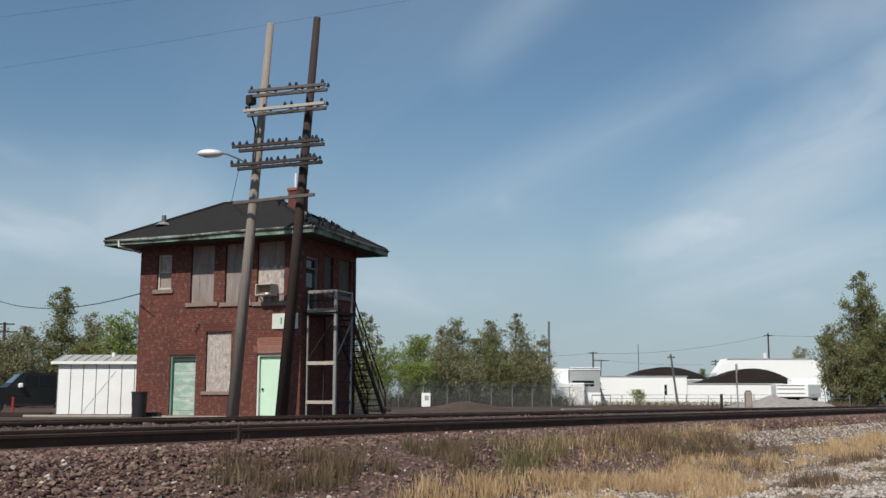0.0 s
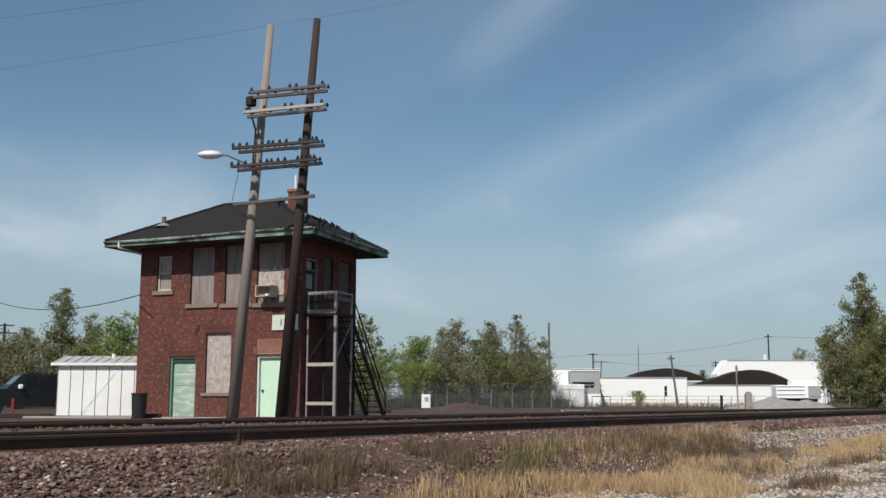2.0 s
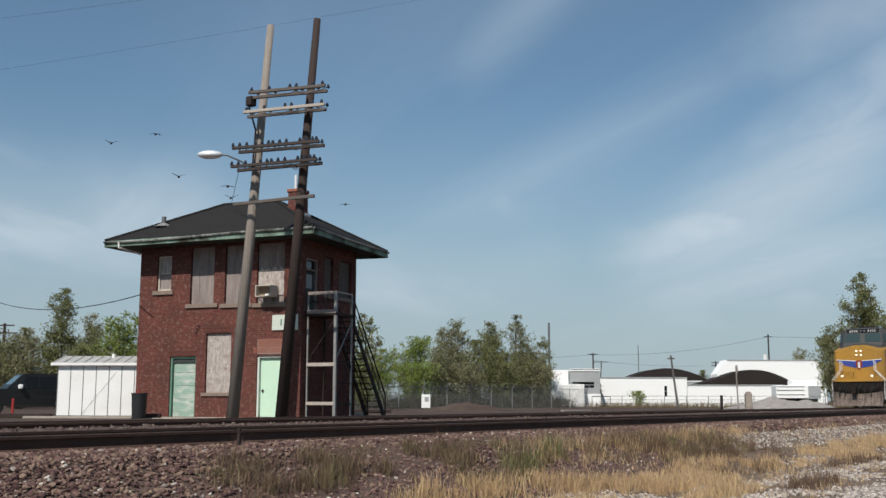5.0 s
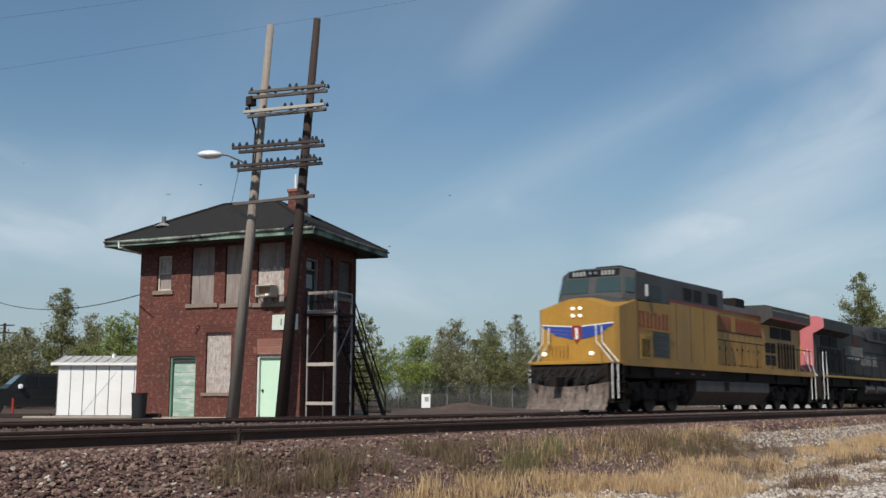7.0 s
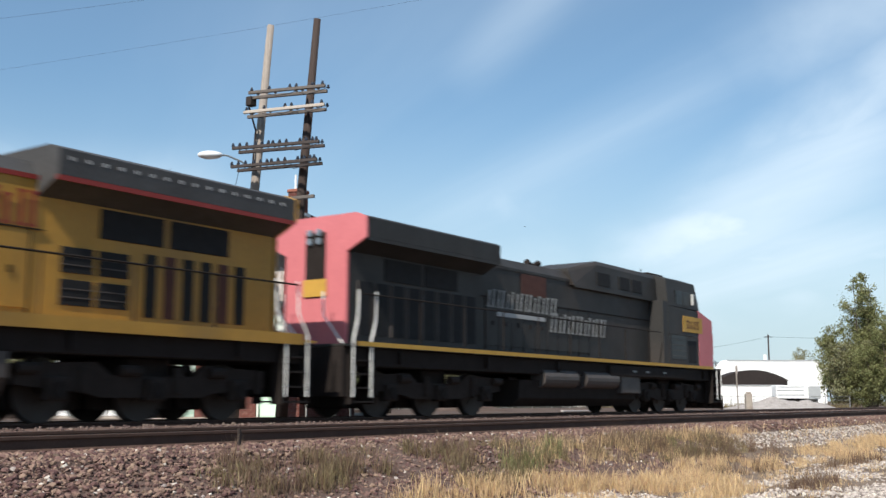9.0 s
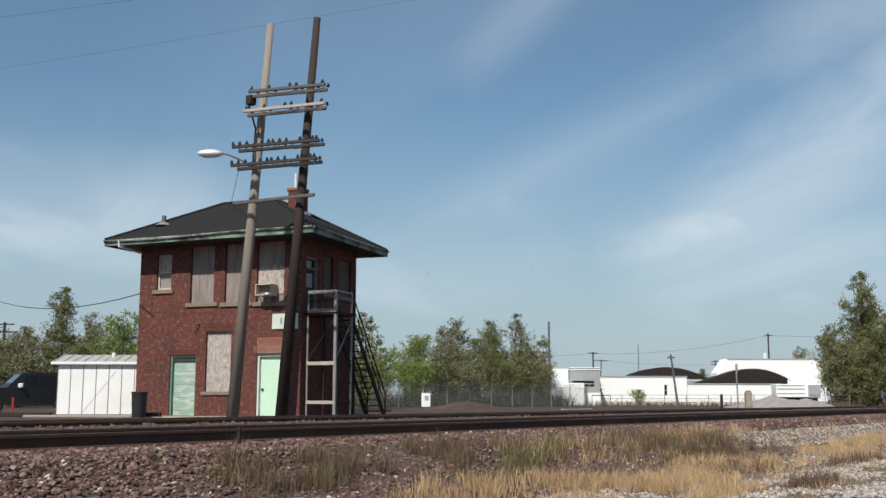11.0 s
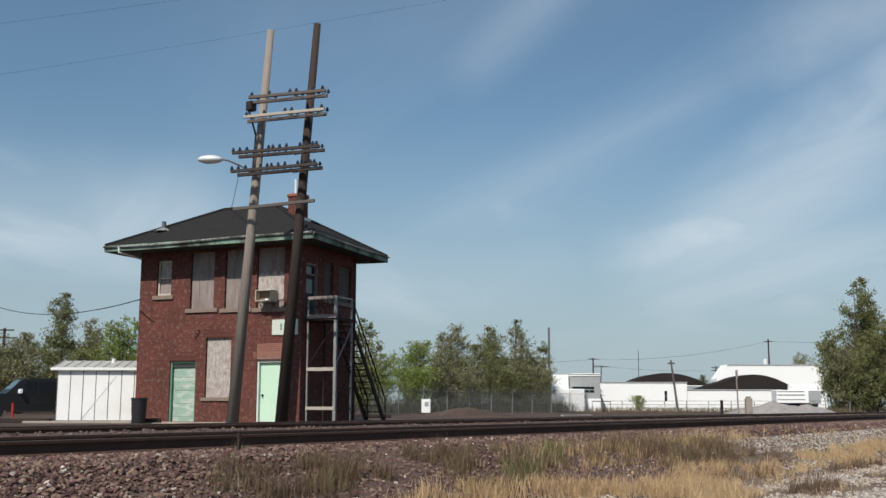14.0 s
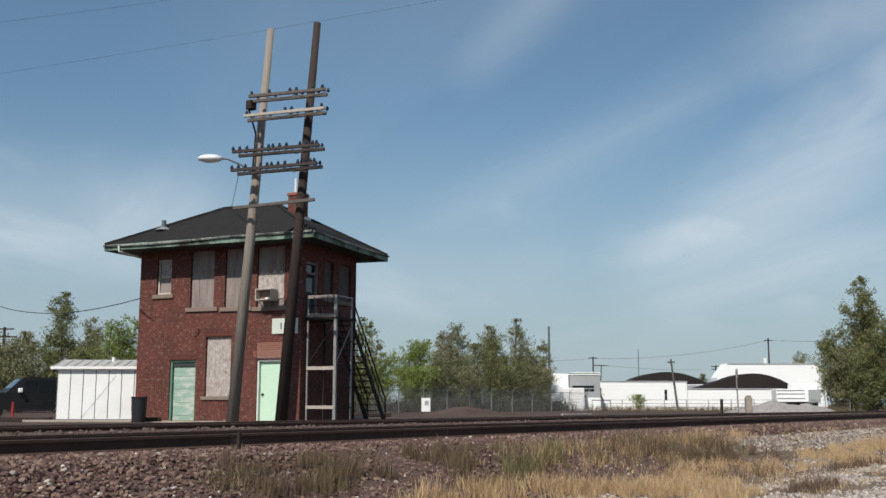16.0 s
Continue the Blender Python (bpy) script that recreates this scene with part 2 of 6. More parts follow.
WHITE = mat("white_paint", (0.85, 0.84, 0.82), (0.72, 0.70, 0.67), rough=0.6, scale=1.2, fine=12, amount=0.4, stain=(0.50, 0.44, 0.38), stain_amount=0.22)
WHITE_FAR = mat("white_render", (0.90, 0.89, 0.87), (0.80, 0.79, 0.76), rough=0.8, scale=0.5, fine=4, amount=0.35)
GREY_WALL = mat("grey_wall", (0.36, 0.37, 0.37), (0.26, 0.27, 0.27), rough=0.85, scale=0.6, fine=5)
ROOF_DARK = mat("dark_bitumen_roof", (0.035, 0.028, 0.026), (0.02, 0.017, 0.016), rough=0.9, scale=0.4, fine=4, spec=0.1)
ROOF_METAL = mat("shed_roof_metal", (0.50, 0.49, 0.46), (0.30, 0.28, 0.25), rough=0.6, metal=0.2, scale=2, fine=14)
STEEL_DARK = mat("rusty_dark_steel", (0.035, 0.026, 0.023), (0.018, 0.013, 0.011), rough=0.8, scale=5, fine=40, spec=0.25)
STEEL_GREY = mat("galvanised_rail", (0.30, 0.30, 0.29), (0.16, 0.14, 0.13), rough=0.6, metal=0.3, scale=6, fine=30)
STEEL_FENCE = mat("fence_steel", (0.15, 0.155, 0.155), (0.08, 0.08, 0.08), rough=0.6, metal=0.3, scale=6, fine=30)
POLE_GREY = mat("weathered_pole", (0.31, 0.27, 0.235), (0.10, 0.078, 0.062), rough=0.9, scale=2, fine=16, streak=(8, 8, 0.35), bump=0.4, spec=0.15)
POLE_DARK = mat("creosoted_pole", (0.058, 0.043, 0.038), (0.017, 0.012, 0.011), rough=0.85, scale=2, fine=16, streak=(8, 8, 0.35), bump=0.4, spec=0.15)
ARM_WOOD = mat("crossarm_wood", (0.145, 0.125, 0.112), (0.055, 0.046, 0.042), rough=0.9, scale=4, fine=25, spec=0.15)
ARM_DARK = mat("sooty_crossarm", (0.075, 0.062, 0.058), (0.024, 0.02, 0.019), rough=0.9, scale=4, fine=25, spec=0.15)
ARM_PALE = mat("pale_crossarm", (0.46, 0.41, 0.36), (0.25, 0.19, 0.15), rough=0.9, scale=4, fine=25, spec=0.15)
INSULATOR = glass_mat("dark_glass_insulator", (0.02, 0.022, 0.03), 0.15)
WIRE = mat("wire", (0.03, 0.03, 0.035), rough=0.7, bump=0)
LAMP_METAL = mat("lamp_housing", (0.82, 0.83, 0.84), (0.5, 0.5, 0.5), rough=0.4, metal=0.3, amount=0.3)
LAMP_LENS = glass_mat("lamp_lens", (0.55, 0.57, 0.58), 0.25)
RAIL = mat("rusty_rail", (0.085, 0.050, 0.038), (0.036, 0.022, 0.018), rough=0.8, scale=3, fine=40, spec=0.2)
RAIL_TOP = mat("polished_rail_head", (0.16, 0.135, 0.12), (0.08, 0.06, 0.05), rough=0.45, metal=0.7, scale=3, fine=40)
TIE = mat("creosoted_tie", (0.055, 0.042, 0.036), (0.025, 0.02, 0.018), rough=0.95, scale=4, fine=30, spec=0.1)
BALLAST = mat("ballast_ground", (0.14, 0.095, 0.080), (0.060, 0.040, 0.034), rough=0.95, scale=9, fine=26, amount=0.9, bump=1.0, spec=0.1)
STONE = mat("ballast_stone", (0.178, 0.110, 0.091), (0.072, 0.044, 0.037), rough=0.92, scale=8, fine=60, amount=0.5, spread=0.95, spec=0.2)
TRACK_STONE = mat("oily_ballast_stone", (0.13, 0.092, 0.080), (0.055, 0.038, 0.034), rough=0.92, scale=8, fine=60, amount=0.5, spread=0.7, spec=0.2)
PALE_STONE = mat("limestone_gravel", (0.47, 0.41, 0.365), (0.17, 0.14, 0.12), rough=0.92, scale=8, fine=60, amount=0.6, spread=0.8, spec=0.2)
SOIL = mat("gravelly_soil", (0.21, 0.158, 0.120), (0.075, 0.054, 0.041), rough=0.95, scale=1.2, fine=18, amount=0.9, bump=0.9, spec=0.1)
YARD = mat("yard_dirt", (0.112, 0.080, 0.066), (0.048, 0.034, 0.028), rough=0.95, scale=0.5, fine=9, amount=0.9, bump=0.6, spec=0.1)
DRY_GRASS = leaf_mat("dry_grass", (0.68, 0.49, 0.29), (0.46, 0.31, 0.17), 0.5)
WEED = leaf_mat("dull_weed", (0.26, 0.205, 0.115), (0.15, 0.11, 0.062), 0.6)
WEED_RED = leaf_mat("rusty_weed", (0.22, 0.145, 0.10), (0.13, 0.085, 0.06), 0.6)
LEAF_A = leaf_mat("leaf_olive", (0.250, 0.250, 0.105), (0.145, 0.152, 0.066))
LEAF_B = leaf_mat("leaf_bright", (0.275, 0.330, 0.080), (0.165, 0.205, 0.050))
LEAF_C = leaf_mat("leaf_dusty", (0.285, 0.272, 0.150), (0.170, 0.165, 0.088))
SCRUB = leaf_mat("dead_scrub", (0.085, 0.078, 0.048), (0.045, 0.04, 0.026), 0.5)
BARK = mat("bark", (0.13, 0.10, 0.08), rough=0.95, scale=3, fine=20, bump=0.5, spec=0.1)
BLACK_PLASTIC = mat("black_plastic", (0.022, 0.022, 0.024), rough=0.6, scale=3, fine=20, bump=0.05)
RED = mat("red_paint", (0.34, 0.03, 0.026), rough=0.5, bump=0.03)
RUBBER = mat("rubber", (0.018, 0.018, 0.018), rough=0.85, bump=0.05)
CHROME = mat("steel_trim", (0.5, 0.5, 0.5), rough=0.3, metal=0.9, bump=0)
GLASS_DARK = glass_mat("tinted_glass", (0.012, 0.015, 0.018), 0.05)
GLASS_PALE = glass_mat("reflecting_glass", (0.035, 0.055, 0.055), 0.06)


# ---- mesh helpers ----
def box(bm, x0, x1, y0, y1, z0, z1, bevel=0.0, m=None):
    """A box into bm, with an optional small bevel on its edges."""
    b = bmesh.new() if bevel else bm
    r = bmesh.ops.create_cube(b, size=1)
    bmesh.ops.scale(b, vec=(x1 - x0, y1 - y0, z1 - z0), verts=r["verts"])
    bmesh.ops.translate(b, vec=((x0 + x1) / 2, (y0 + y1) / 2, (z0 + z1) / 2), verts=r["verts"])
    if bevel:
        bmesh.ops.bevel(b, geom=b.edges[:], offset=bevel, segments=1, affect="EDGES")
        if m is not None:
            b.transform(m)
        me = bpy.data.meshes.new("tmp")
        b.to_mesh(me)
        bm.from_mesh(me)
        bpy.data.meshes.remove(me)
        b.free()
    elif m is not None:
        bmesh.ops.transform(b, matrix=m, verts=r["verts"])
    return bm


def tube(bm, p, q, r0, r1=None, seg=8, caps=True):
    """A round bar from p to q."""
    p, q = Vector(p), Vector(q)
    d = q - p
    m = Matrix.Translation((p + q) / 2) @ d.to_track_quat("Z", "Y").to_matrix().to_4x4()
    bmesh.ops.create_cone(bm, cap_ends=caps, segments=seg, radius1=r0, radius2=r0 if r1 is None else r1, depth=d.length, matrix=m)
    return bm


def pipe(bm, pts, r, seg=6):
    """A bent round bar through the points, as one connected skin."""
    pts = [Vector(p) for p in pts]
    rings = []
    for i, p in enumerate(pts):
        d = (pts[min(i + 1, len(pts) - 1)] - pts[max(i - 1, 0)]).normalized()
        u = d.cross(Vector((0.31, 0.17, 0.93)))
        u = (u if u.length > 0.05 else d.cross(Vector((1, 0, 0)))).normalized()
        v = d.cross(u)
        rings.append([bm.verts.new(p + (u * math.cos(a) + v * math.sin(a)) * r) for a in (6.28319 * k / seg for k in range(seg))])
    for a, b in zip(rings, rings[1:]):
        for k in range(seg):
            j = (k + 1) % seg
            bm.faces.new((a[k], a[j], b[j], b[k]))
    bm.faces.new(rings[0][::-1])
    bm.faces.new(rings[-1])
    return bm


def prism(bm, profile, y0, y1, axis="y"):
    """A closed profile of (x, z) points pushed from y0 to y1."""
    if axis == "y":
        a = [bm.verts.new((x, y0, z)) for x, z in profile]
        b = [bm.verts.new((x, y1, z)) for x, z in profile]
    else:
        a = [bm.verts.new((y0, x, z)) for x, z in profile]
        b = [bm.verts.new((y1, x, z)) for x, z in profile]
    bm.faces.new(a)
    bm.faces.new(b[::-1])
    for i in range(len(a)):
        j = (i + 1) % len(a)
        bm.faces.new((a[j], a[i], b[i], b[j]))
    return bm


def wall_bm(width, height, thick, holes, x0=0.0):
    """A wall in the x-z plane, outer face at y = 0, with rectangular openings (xa, xb, za, zb) that go through it."""
    bm = bmesh.new()
    xs = sorted({x0, x0 + width, *[h[0] for h in holes], *[h[1] for h in holes]})
    zs = sorted({0.0, height, *[h[2] for h in holes], *[h[3] for h in holes]})

    def open_at(i, j):
        if not (0 <= i < len(xs) - 1 and 0 <= j < len(zs) - 1):
            return True
        cx, cz = (xs[i] + xs[i + 1]) / 2, (zs[j] + zs[j + 1]) / 2
        return any(h[0] < cx < h[1] and h[2] < cz < h[3] for h in holes)

    def quad(*pts):
        bm.faces.new([bm.verts.new(p) for p in pts])
    for i in range(len(xs) - 1):
        for j in range(len(zs) - 1):
            if open_at(i, j):
                continue
            a, b, c, d = xs[i], xs[i + 1], zs[j], zs[j + 1]
            quad((a, 0, c), (b, 0, c), (b, 0, d), (a, 0, d))
            quad((b, thick, c), (a, thick, c), (a, thick, d), (b, thick, d))
            if open_at(i - 1, j):
                quad((a, thick, c), (a, 0, c), (a, 0, d), (a, thick, d))
            if open_at(i + 1, j):
                quad((b, 0, c), (b, thick, c), (b, thick, d), (b, 0, d))
            if open_at(i, j - 1):
                quad((a, thick, c), (b, thick, c), (b, 0, c), (a, 0, c))
            if open_at(i, j + 1):
                quad((a, 0, d), (b, 0, d), (b, thick, d), (a, thick, d))
    bmesh.ops.remove_doubles(bm, verts=bm.verts, dist=0.0005)
    return bm


def part(name, bm, material, parent=None, label="", smooth=False):
    me = bpy.data.meshes.new(name)
    bmesh.ops.recalc_face_normals(bm, faces=bm.faces)
    bm.to_mesh(me)
    bm.free()
    me.materials.append(material)
    if smooth:
        for p in me.polygons:
            p.use_smooth = True
    ob = new(name, me)
    if parent is not None:
        ob.parent = parent
    return tagged(ob, label)


def again(ob, name, parent, m):
    """Another part on the same mesh."""
    o = new(name, ob.data)
    o.parent = parent
    o.matrix_basis = m
    return o


def root(name, m, label, category, group="", kind=""):
    e = new(name)
    e.empty_display_size = 0.3
    e.matrix_world = m
    return tagged(e, label, category, group, kind)


def B(*a, **k):
    return box(bmesh.new(), *a, **k)


def T(p, q, r, r1=None, seg=8):
    return tube(bmesh.new(), p, q, r, r1, seg)


def soup(name, verts, faces, material, label, category, smooth=False):
    me = bpy.data.meshes.new(name)
    me.from_pydata(verts, [], faces)
    me.materials.append(material)
    ob = new(name, me)
    return tagged(ob, label, category, kind="stuff")

# ---- ground and tracks ----
rng = np.random.default_rng(7)
PROFILE = [(-2500, -1.0), (-300, -1.0), (-40, -1.0), (0, -1.0), (4, -1.0), (6.6, -0.99), (7.2, -0.90), (7.8, -0.66), (8.4, -0.40), (9.0, -0.22),
           (9.4, -0.175), (11.75, -0.175), (12.3, -0.09), (12.8, -0.05), (14.3, -0.05), (14.9, -0.12), (15.3, -0.175), (18.0, -0.18), (19.0, -0.30), (20.5, -0.32), (30, -0.32),
           (60, -0.32), (150, -0.32), (400, -0.32), (2500, -0.32)]


def ground_z(y):
    return float(np.interp(y, [p[0] for p in PROFILE], [p[1] for p in PROFILE]))


def build_ground():
    xs = [-2500, -600, -150, -40] + [float(x) for x in np.arange(-10, 131, 1.5)] + [150, 220, 400, 1000, 2500]
    ys = sorted({*[float(p[0]) for p in PROFILE], *[float(v) for v in np.arange(1, 20, 0.4)]})
    verts, faces, mats = [], [], []
    for y in ys:
        for x in xs:
            amp = 0.05 if -10 <= x <= 130 and 1 <= y < 9 else 0.0
            verts.append((x, y, ground_z(y) + amp * noise.noise((x * 0.35, y * 0.5, 0.3))))
    w = len(xs)
    for j in range(len(ys) - 1):
        for i in range(w - 1):
            faces.append((j * w + i, j * w + i + 1, (j + 1) * w + i + 1, (j + 1) * w + i))
            mid = (ys[j] + ys[j + 1]) / 2
            mats.append(0 if mid < 7.3 or (mid < 8.7 and xs[i] > 20) else 1 if mid < 19 else 2)
    me = bpy.data.meshes.new("ground")
    me.from_pydata(verts, [], faces)
    for m in (SOIL, BALLAST, YARD):
        me.materials.append(m)
    me.polygons.foreach_set("material_index", mats)
    for p in me.polygons:
        p.use_smooth = True
    tagged(new("ground", me), "flat gravelly ground with a raised railway ballast bed", "ground", kind="structure")


build_ground()

RAIL_PROFILE = [(-0.07, -0.17), (0.07, -0.17), (0.07, -0.155), (0.012, -0.135), (0.012, -0.045), (0.036, -0.035), (0.036, -0.004), (0.028, 0.0),
                (-0.028, 0.0), (-0.036, -0.004), (-0.036, -0.035), (-0.012, -0.045), (-0.012, -0.135), (-0.07, -0.155)]


def track(centre, ties, label):
    t = root("railway_track", pose(0, centre, 0), label, "railway track", "parallel tracks")
    for s in (-0.7175, 0.7175):
        r = part("rail", prism(bmesh.new(), [(s + a, b) for a, b in RAIL_PROFILE], -300, 600, "x"), RAIL, t, "brown rusted steel rail")
        part("rail_head", B(-300, 600, s - 0.027, s + 0.027, -0.001, 0.003), RAIL_TOP, r, "worn running surface")
    if ties:
        first = None
        for i in range(ties):
            x = 2.0 + 0.52 * i
            if first is None:
                first = part("tie", B(-0.115, 0.115, -1.3, 1.3, -0.33, -0.163, 0.012), TIE, t)
                first.location = (x, 0, 0)
            else:
                again(first, "tie", t, pose(x, float(rng.normal(0, 0.03)), 0, 0, 0, float(rng.normal(0, 0.7))))
    return t


track(10.82, 190, "empty near railway track with rusty rails on ballast")
track(16.22, 150, "main railway track that carries the diesel locomotives")


def ico():
    bm = bmesh.new()
    bmesh.ops.create_icosphere(bm, subdivisions=1, radius=1)
    v = np.array([p.co[:] for p in bm.verts])
    f = np.array([[p.index for p in g.verts] for g in bm.faces])
    bm.free()
    return v, f


def stones(name, count, place, lo, hi, material, label, flat=0.7):
    v, f = ico()
    c = np.array([place() for _ in range(count)])
    s = lo + (hi - lo) * rng.random(count) ** 2
    shape = np.stack([rng.uniform(0.7, 1.3, count), rng.uniform(0.7, 1.2, count), rng.uniform(flat - 0.15, flat + 0.15, count)], 1)
    p = v[None] * (1 + rng.normal(0, 0.22, (count, len(v), 1))) * (shape * s[:, None])[:, None, :]
    for i, j, lim in ((1, 2, 0.5), (0, 2, 0.5), (0, 1, 3.1416)):
        a = rng.uniform(-lim, lim, count)[:, None]
        u, w = p[:, :, i].copy(), p[:, :, j].copy()
        p[:, :, i], p[:, :, j] = u * np.cos(a) - w * np.sin(a), u * np.sin(a) + w * np.cos(a)
    p += c[:, None, :]
    p[:, :, 2] += 0.25 * s[:, None]
    faces = (f[None] + (np.arange(count) * len(v))[:, None, None]).reshape(-1, 3)
    return soup(name, p.reshape(-1, 3).tolist(), faces.tolist(), material, label, "stones")


def shoulder():
    while True:
        x = 3.5 + 60 * rng.random() ** 2.0
        y = rng.uniform(6.9, 9.95)
        if x < 19 + 3 * rng.random() or y > 8.6 or rng.random() < 0.1:
            break
    return x, y, ground_z(y)


def between():
    x = 2 + 70 * rng.random() ** 2.0
    y = rng.uniform(11.8, 15.3) if rng.random() < 0.8 else rng.uniform(17.2, 19.2)
    return x, y, ground_z(y)


def flat_gravel():
    """Dense on the bare strip under the bank, patchy on the verge."""
    while True:
        x = 11 + 46 * rng.random() ** 1.9
        y = rng.uniform(2.4, 8.7)
        if x > 20.5 and 7.1 < y < 8.5 and y > 7.9 - 0.03 * (x - 20) and rng.random() < 0.9:
            return x, y, ground_z(y)
        if noise.noise((x * 0.5, y * 1.1, 4.0)) + 0.6 * noise.noise((x * 1.6, y * 2.4, 9.0)) + 0.24 > rng.random() * 0.75 and y < 7.2 + 0.02 * (x - 15):
            return x, y, ground_z(y)


stones("ballast", 35000, shoulder, 0.010, 0.038, STONE, "reddish grey crushed ballast stones on the track shoulder")
stones("ballast", 1500, shoulder, 0.012, 0.036, PALE_STONE, "pale limestone pieces strewn over the track shoulder")
stones("ballast", 5000, between, 0.015, 0.042, TRACK_STONE, "reddish grey crushed ballast stones between the tracks")
stones("gravel", 36000, flat_gravel, 0.009, 0.034, PALE_STONE, "pale limestone gravel lying among dry grass")


def blades(name, places, height, width, material, label, lean=0.35, heads=0.0):
    """Grass: each blade is two narrow crossed strips that taper and bend."""
    verts, faces = [], []
    for x, y, z, k in places:
        h = height * k * rng.uniform(0.55, 1.25)
        a = rng.uniform(0, 6.28)
        lx, ly = rng.normal(0, lean * h), rng.normal(0, lean * h)
        w = width * rng.uniform(0.6, 1.3)
        dx, dy = math.cos(a) * w, math.sin(a) * w
        n = len(verts)
        verts += [(x - dx, y - dy, z), (x + dx, y + dy, z), (x + lx * 0.4 - dx * 0.7, y + ly * 0.4 - dy * 0.7, z + h * 0.6),
                  (x + lx * 0.4 + dx * 0.7, y + ly * 0.4 + dy * 0.7, z + h * 0.6), (x + lx, y + ly, z + h)]
        faces += [(n, n + 1, n + 3, n + 2), (n + 2, n + 3, n + 4)]
    return soup(name, verts, faces, material, label, "grass")


def patch(count, spots, clump=5, k=(0.7, 1.2)):
    out = []
    tot = sum(s[2] * s[3] for s in spots)
    for cx, cy, rx, ry in spots:
        for i in range(int(count * rx * ry / tot / clump)):
            r, a = math.sqrt(rng.random()), rng.uniform(0, 6.28)
            x, y = cx + rx * r * math.cos(a), cy + ry * r * math.sin(a)
            if noise.noise((x * 1.3, y * 3.2, 7.7)) + 0.5 * noise.noise((x * 4.0, y * 7.0, 2.2)) < -0.08:
                continue
            kk = rng.uniform(*k) * (1.1 - 0.5 * r)
            for j in range(clump):
                xx, yy = x + rng.normal(0, 0.05), y + rng.normal(0, 0.05)
                out.append((xx, yy, ground_z(yy) - 0.01, kk))
    return out


blades("dry_grass", patch(46000, [(10.6, 7.6, 1.3, 0.3), (12.6, 7.25, 2.0, 0.5), (14.6, 6.9, 2.2, 0.6), (16.4, 6.7, 1.8, 0.55), (18.8, 7.2, 2.2, 0.42), (21.6, 7.0, 2.0, 0.32),
                                  (15.4, 5.75, 1.4, 0.35), (27.5, 7.35, 3.2, 0.33), (32, 7.4, 4.5, 0.35), (26, 6.7, 2.6, 0.3), (42, 6.8, 8, 0.6)], 7, (0.55, 1.2)), 0.27, 0.0045, DRY_GRASS,
       "dry straw-coloured grass on the gravelly verge", 0.28)
blades("dry_grass", patch(16000, [(17, 6.6, 7, 2.2), (34, 6.2, 16, 2.6), (15, 8.1, 7, 0.7), (27, 8.6, 6, 0.3), (21, 8.3, 3.5, 0.35)], 5, (0.3, 1.0)), 0.2, 0.0045, DRY_GRASS,
       "thin scattered straw-coloured grass among gravel", 0.4)
blades("dry_grass", patch(7000, [(18.5, 8.25, 3.6, 0.5), (15, 8.3, 2.6, 0.4), (22, 8.5, 3, 0.3)], 5, (0.5, 1.2)), 0.28, 0.004, DRY_GRASS, "straw stalks standing among the trackside weeds", 0.25)
blades("weeds", patch(15000, [(8.5, 8.15, 1.1, 0.4), (9.8, 8.0, 1.3, 0.35), (13.4, 8.35, 1.3, 0.45), (14.6, 8.3, 1.6, 0.4), (12, 7.9, 1.4, 0.4), (18.5, 8.2, 3.0, 0.5), (20.5, 8.0, 2.2, 0.4), (11, 8.5, 1.8, 0.4)], 9, (0.4, 1.2)),
       0.30, 0.0045, WEED, "dull olive weeds growing through the ballast", 0.3)
blades("weeds", patch(14000, [(8.3, 8.5, 0.4, 0.35), (8.2, 8.0, 0.8, 0.3), (19.0, 8.2, 3.5, 0.5), (12.5, 8.4, 1.6, 0.4), (17, 8.3, 2.5, 0.45), (10, 8.2, 2.0, 0.5), (21.5, 7.7, 2.2, 0.35), (24, 6.2, 3.0, 0.2),
                              (17.8, 5.2, 1.6, 0.2), (19.5, 6.9, 2.0, 0.2)], 9, (0.5, 1.3)),
       0.32, 0.004, WEED_RED, "reddish brown dried weeds on the ballast", 0.22)
blades("weeds", patch(1500, [(13.2, 8.1, 0.8, 0.28), (14.6, 8.35, 0.9, 0.22), (19.6, 8.1, 0.9, 0.25)], 9, (0.6, 1.2)),
       0.30, 0.006, LEAF_A, "fresh green weeds on the ballast shoulder", 0.35)

# ---- brick signal tower ----
TOWER = pose(28.564, 26.608, -0.32, 0, 0, -77.51)
TW, TD, TH = 7.405, 4.32, 6.78


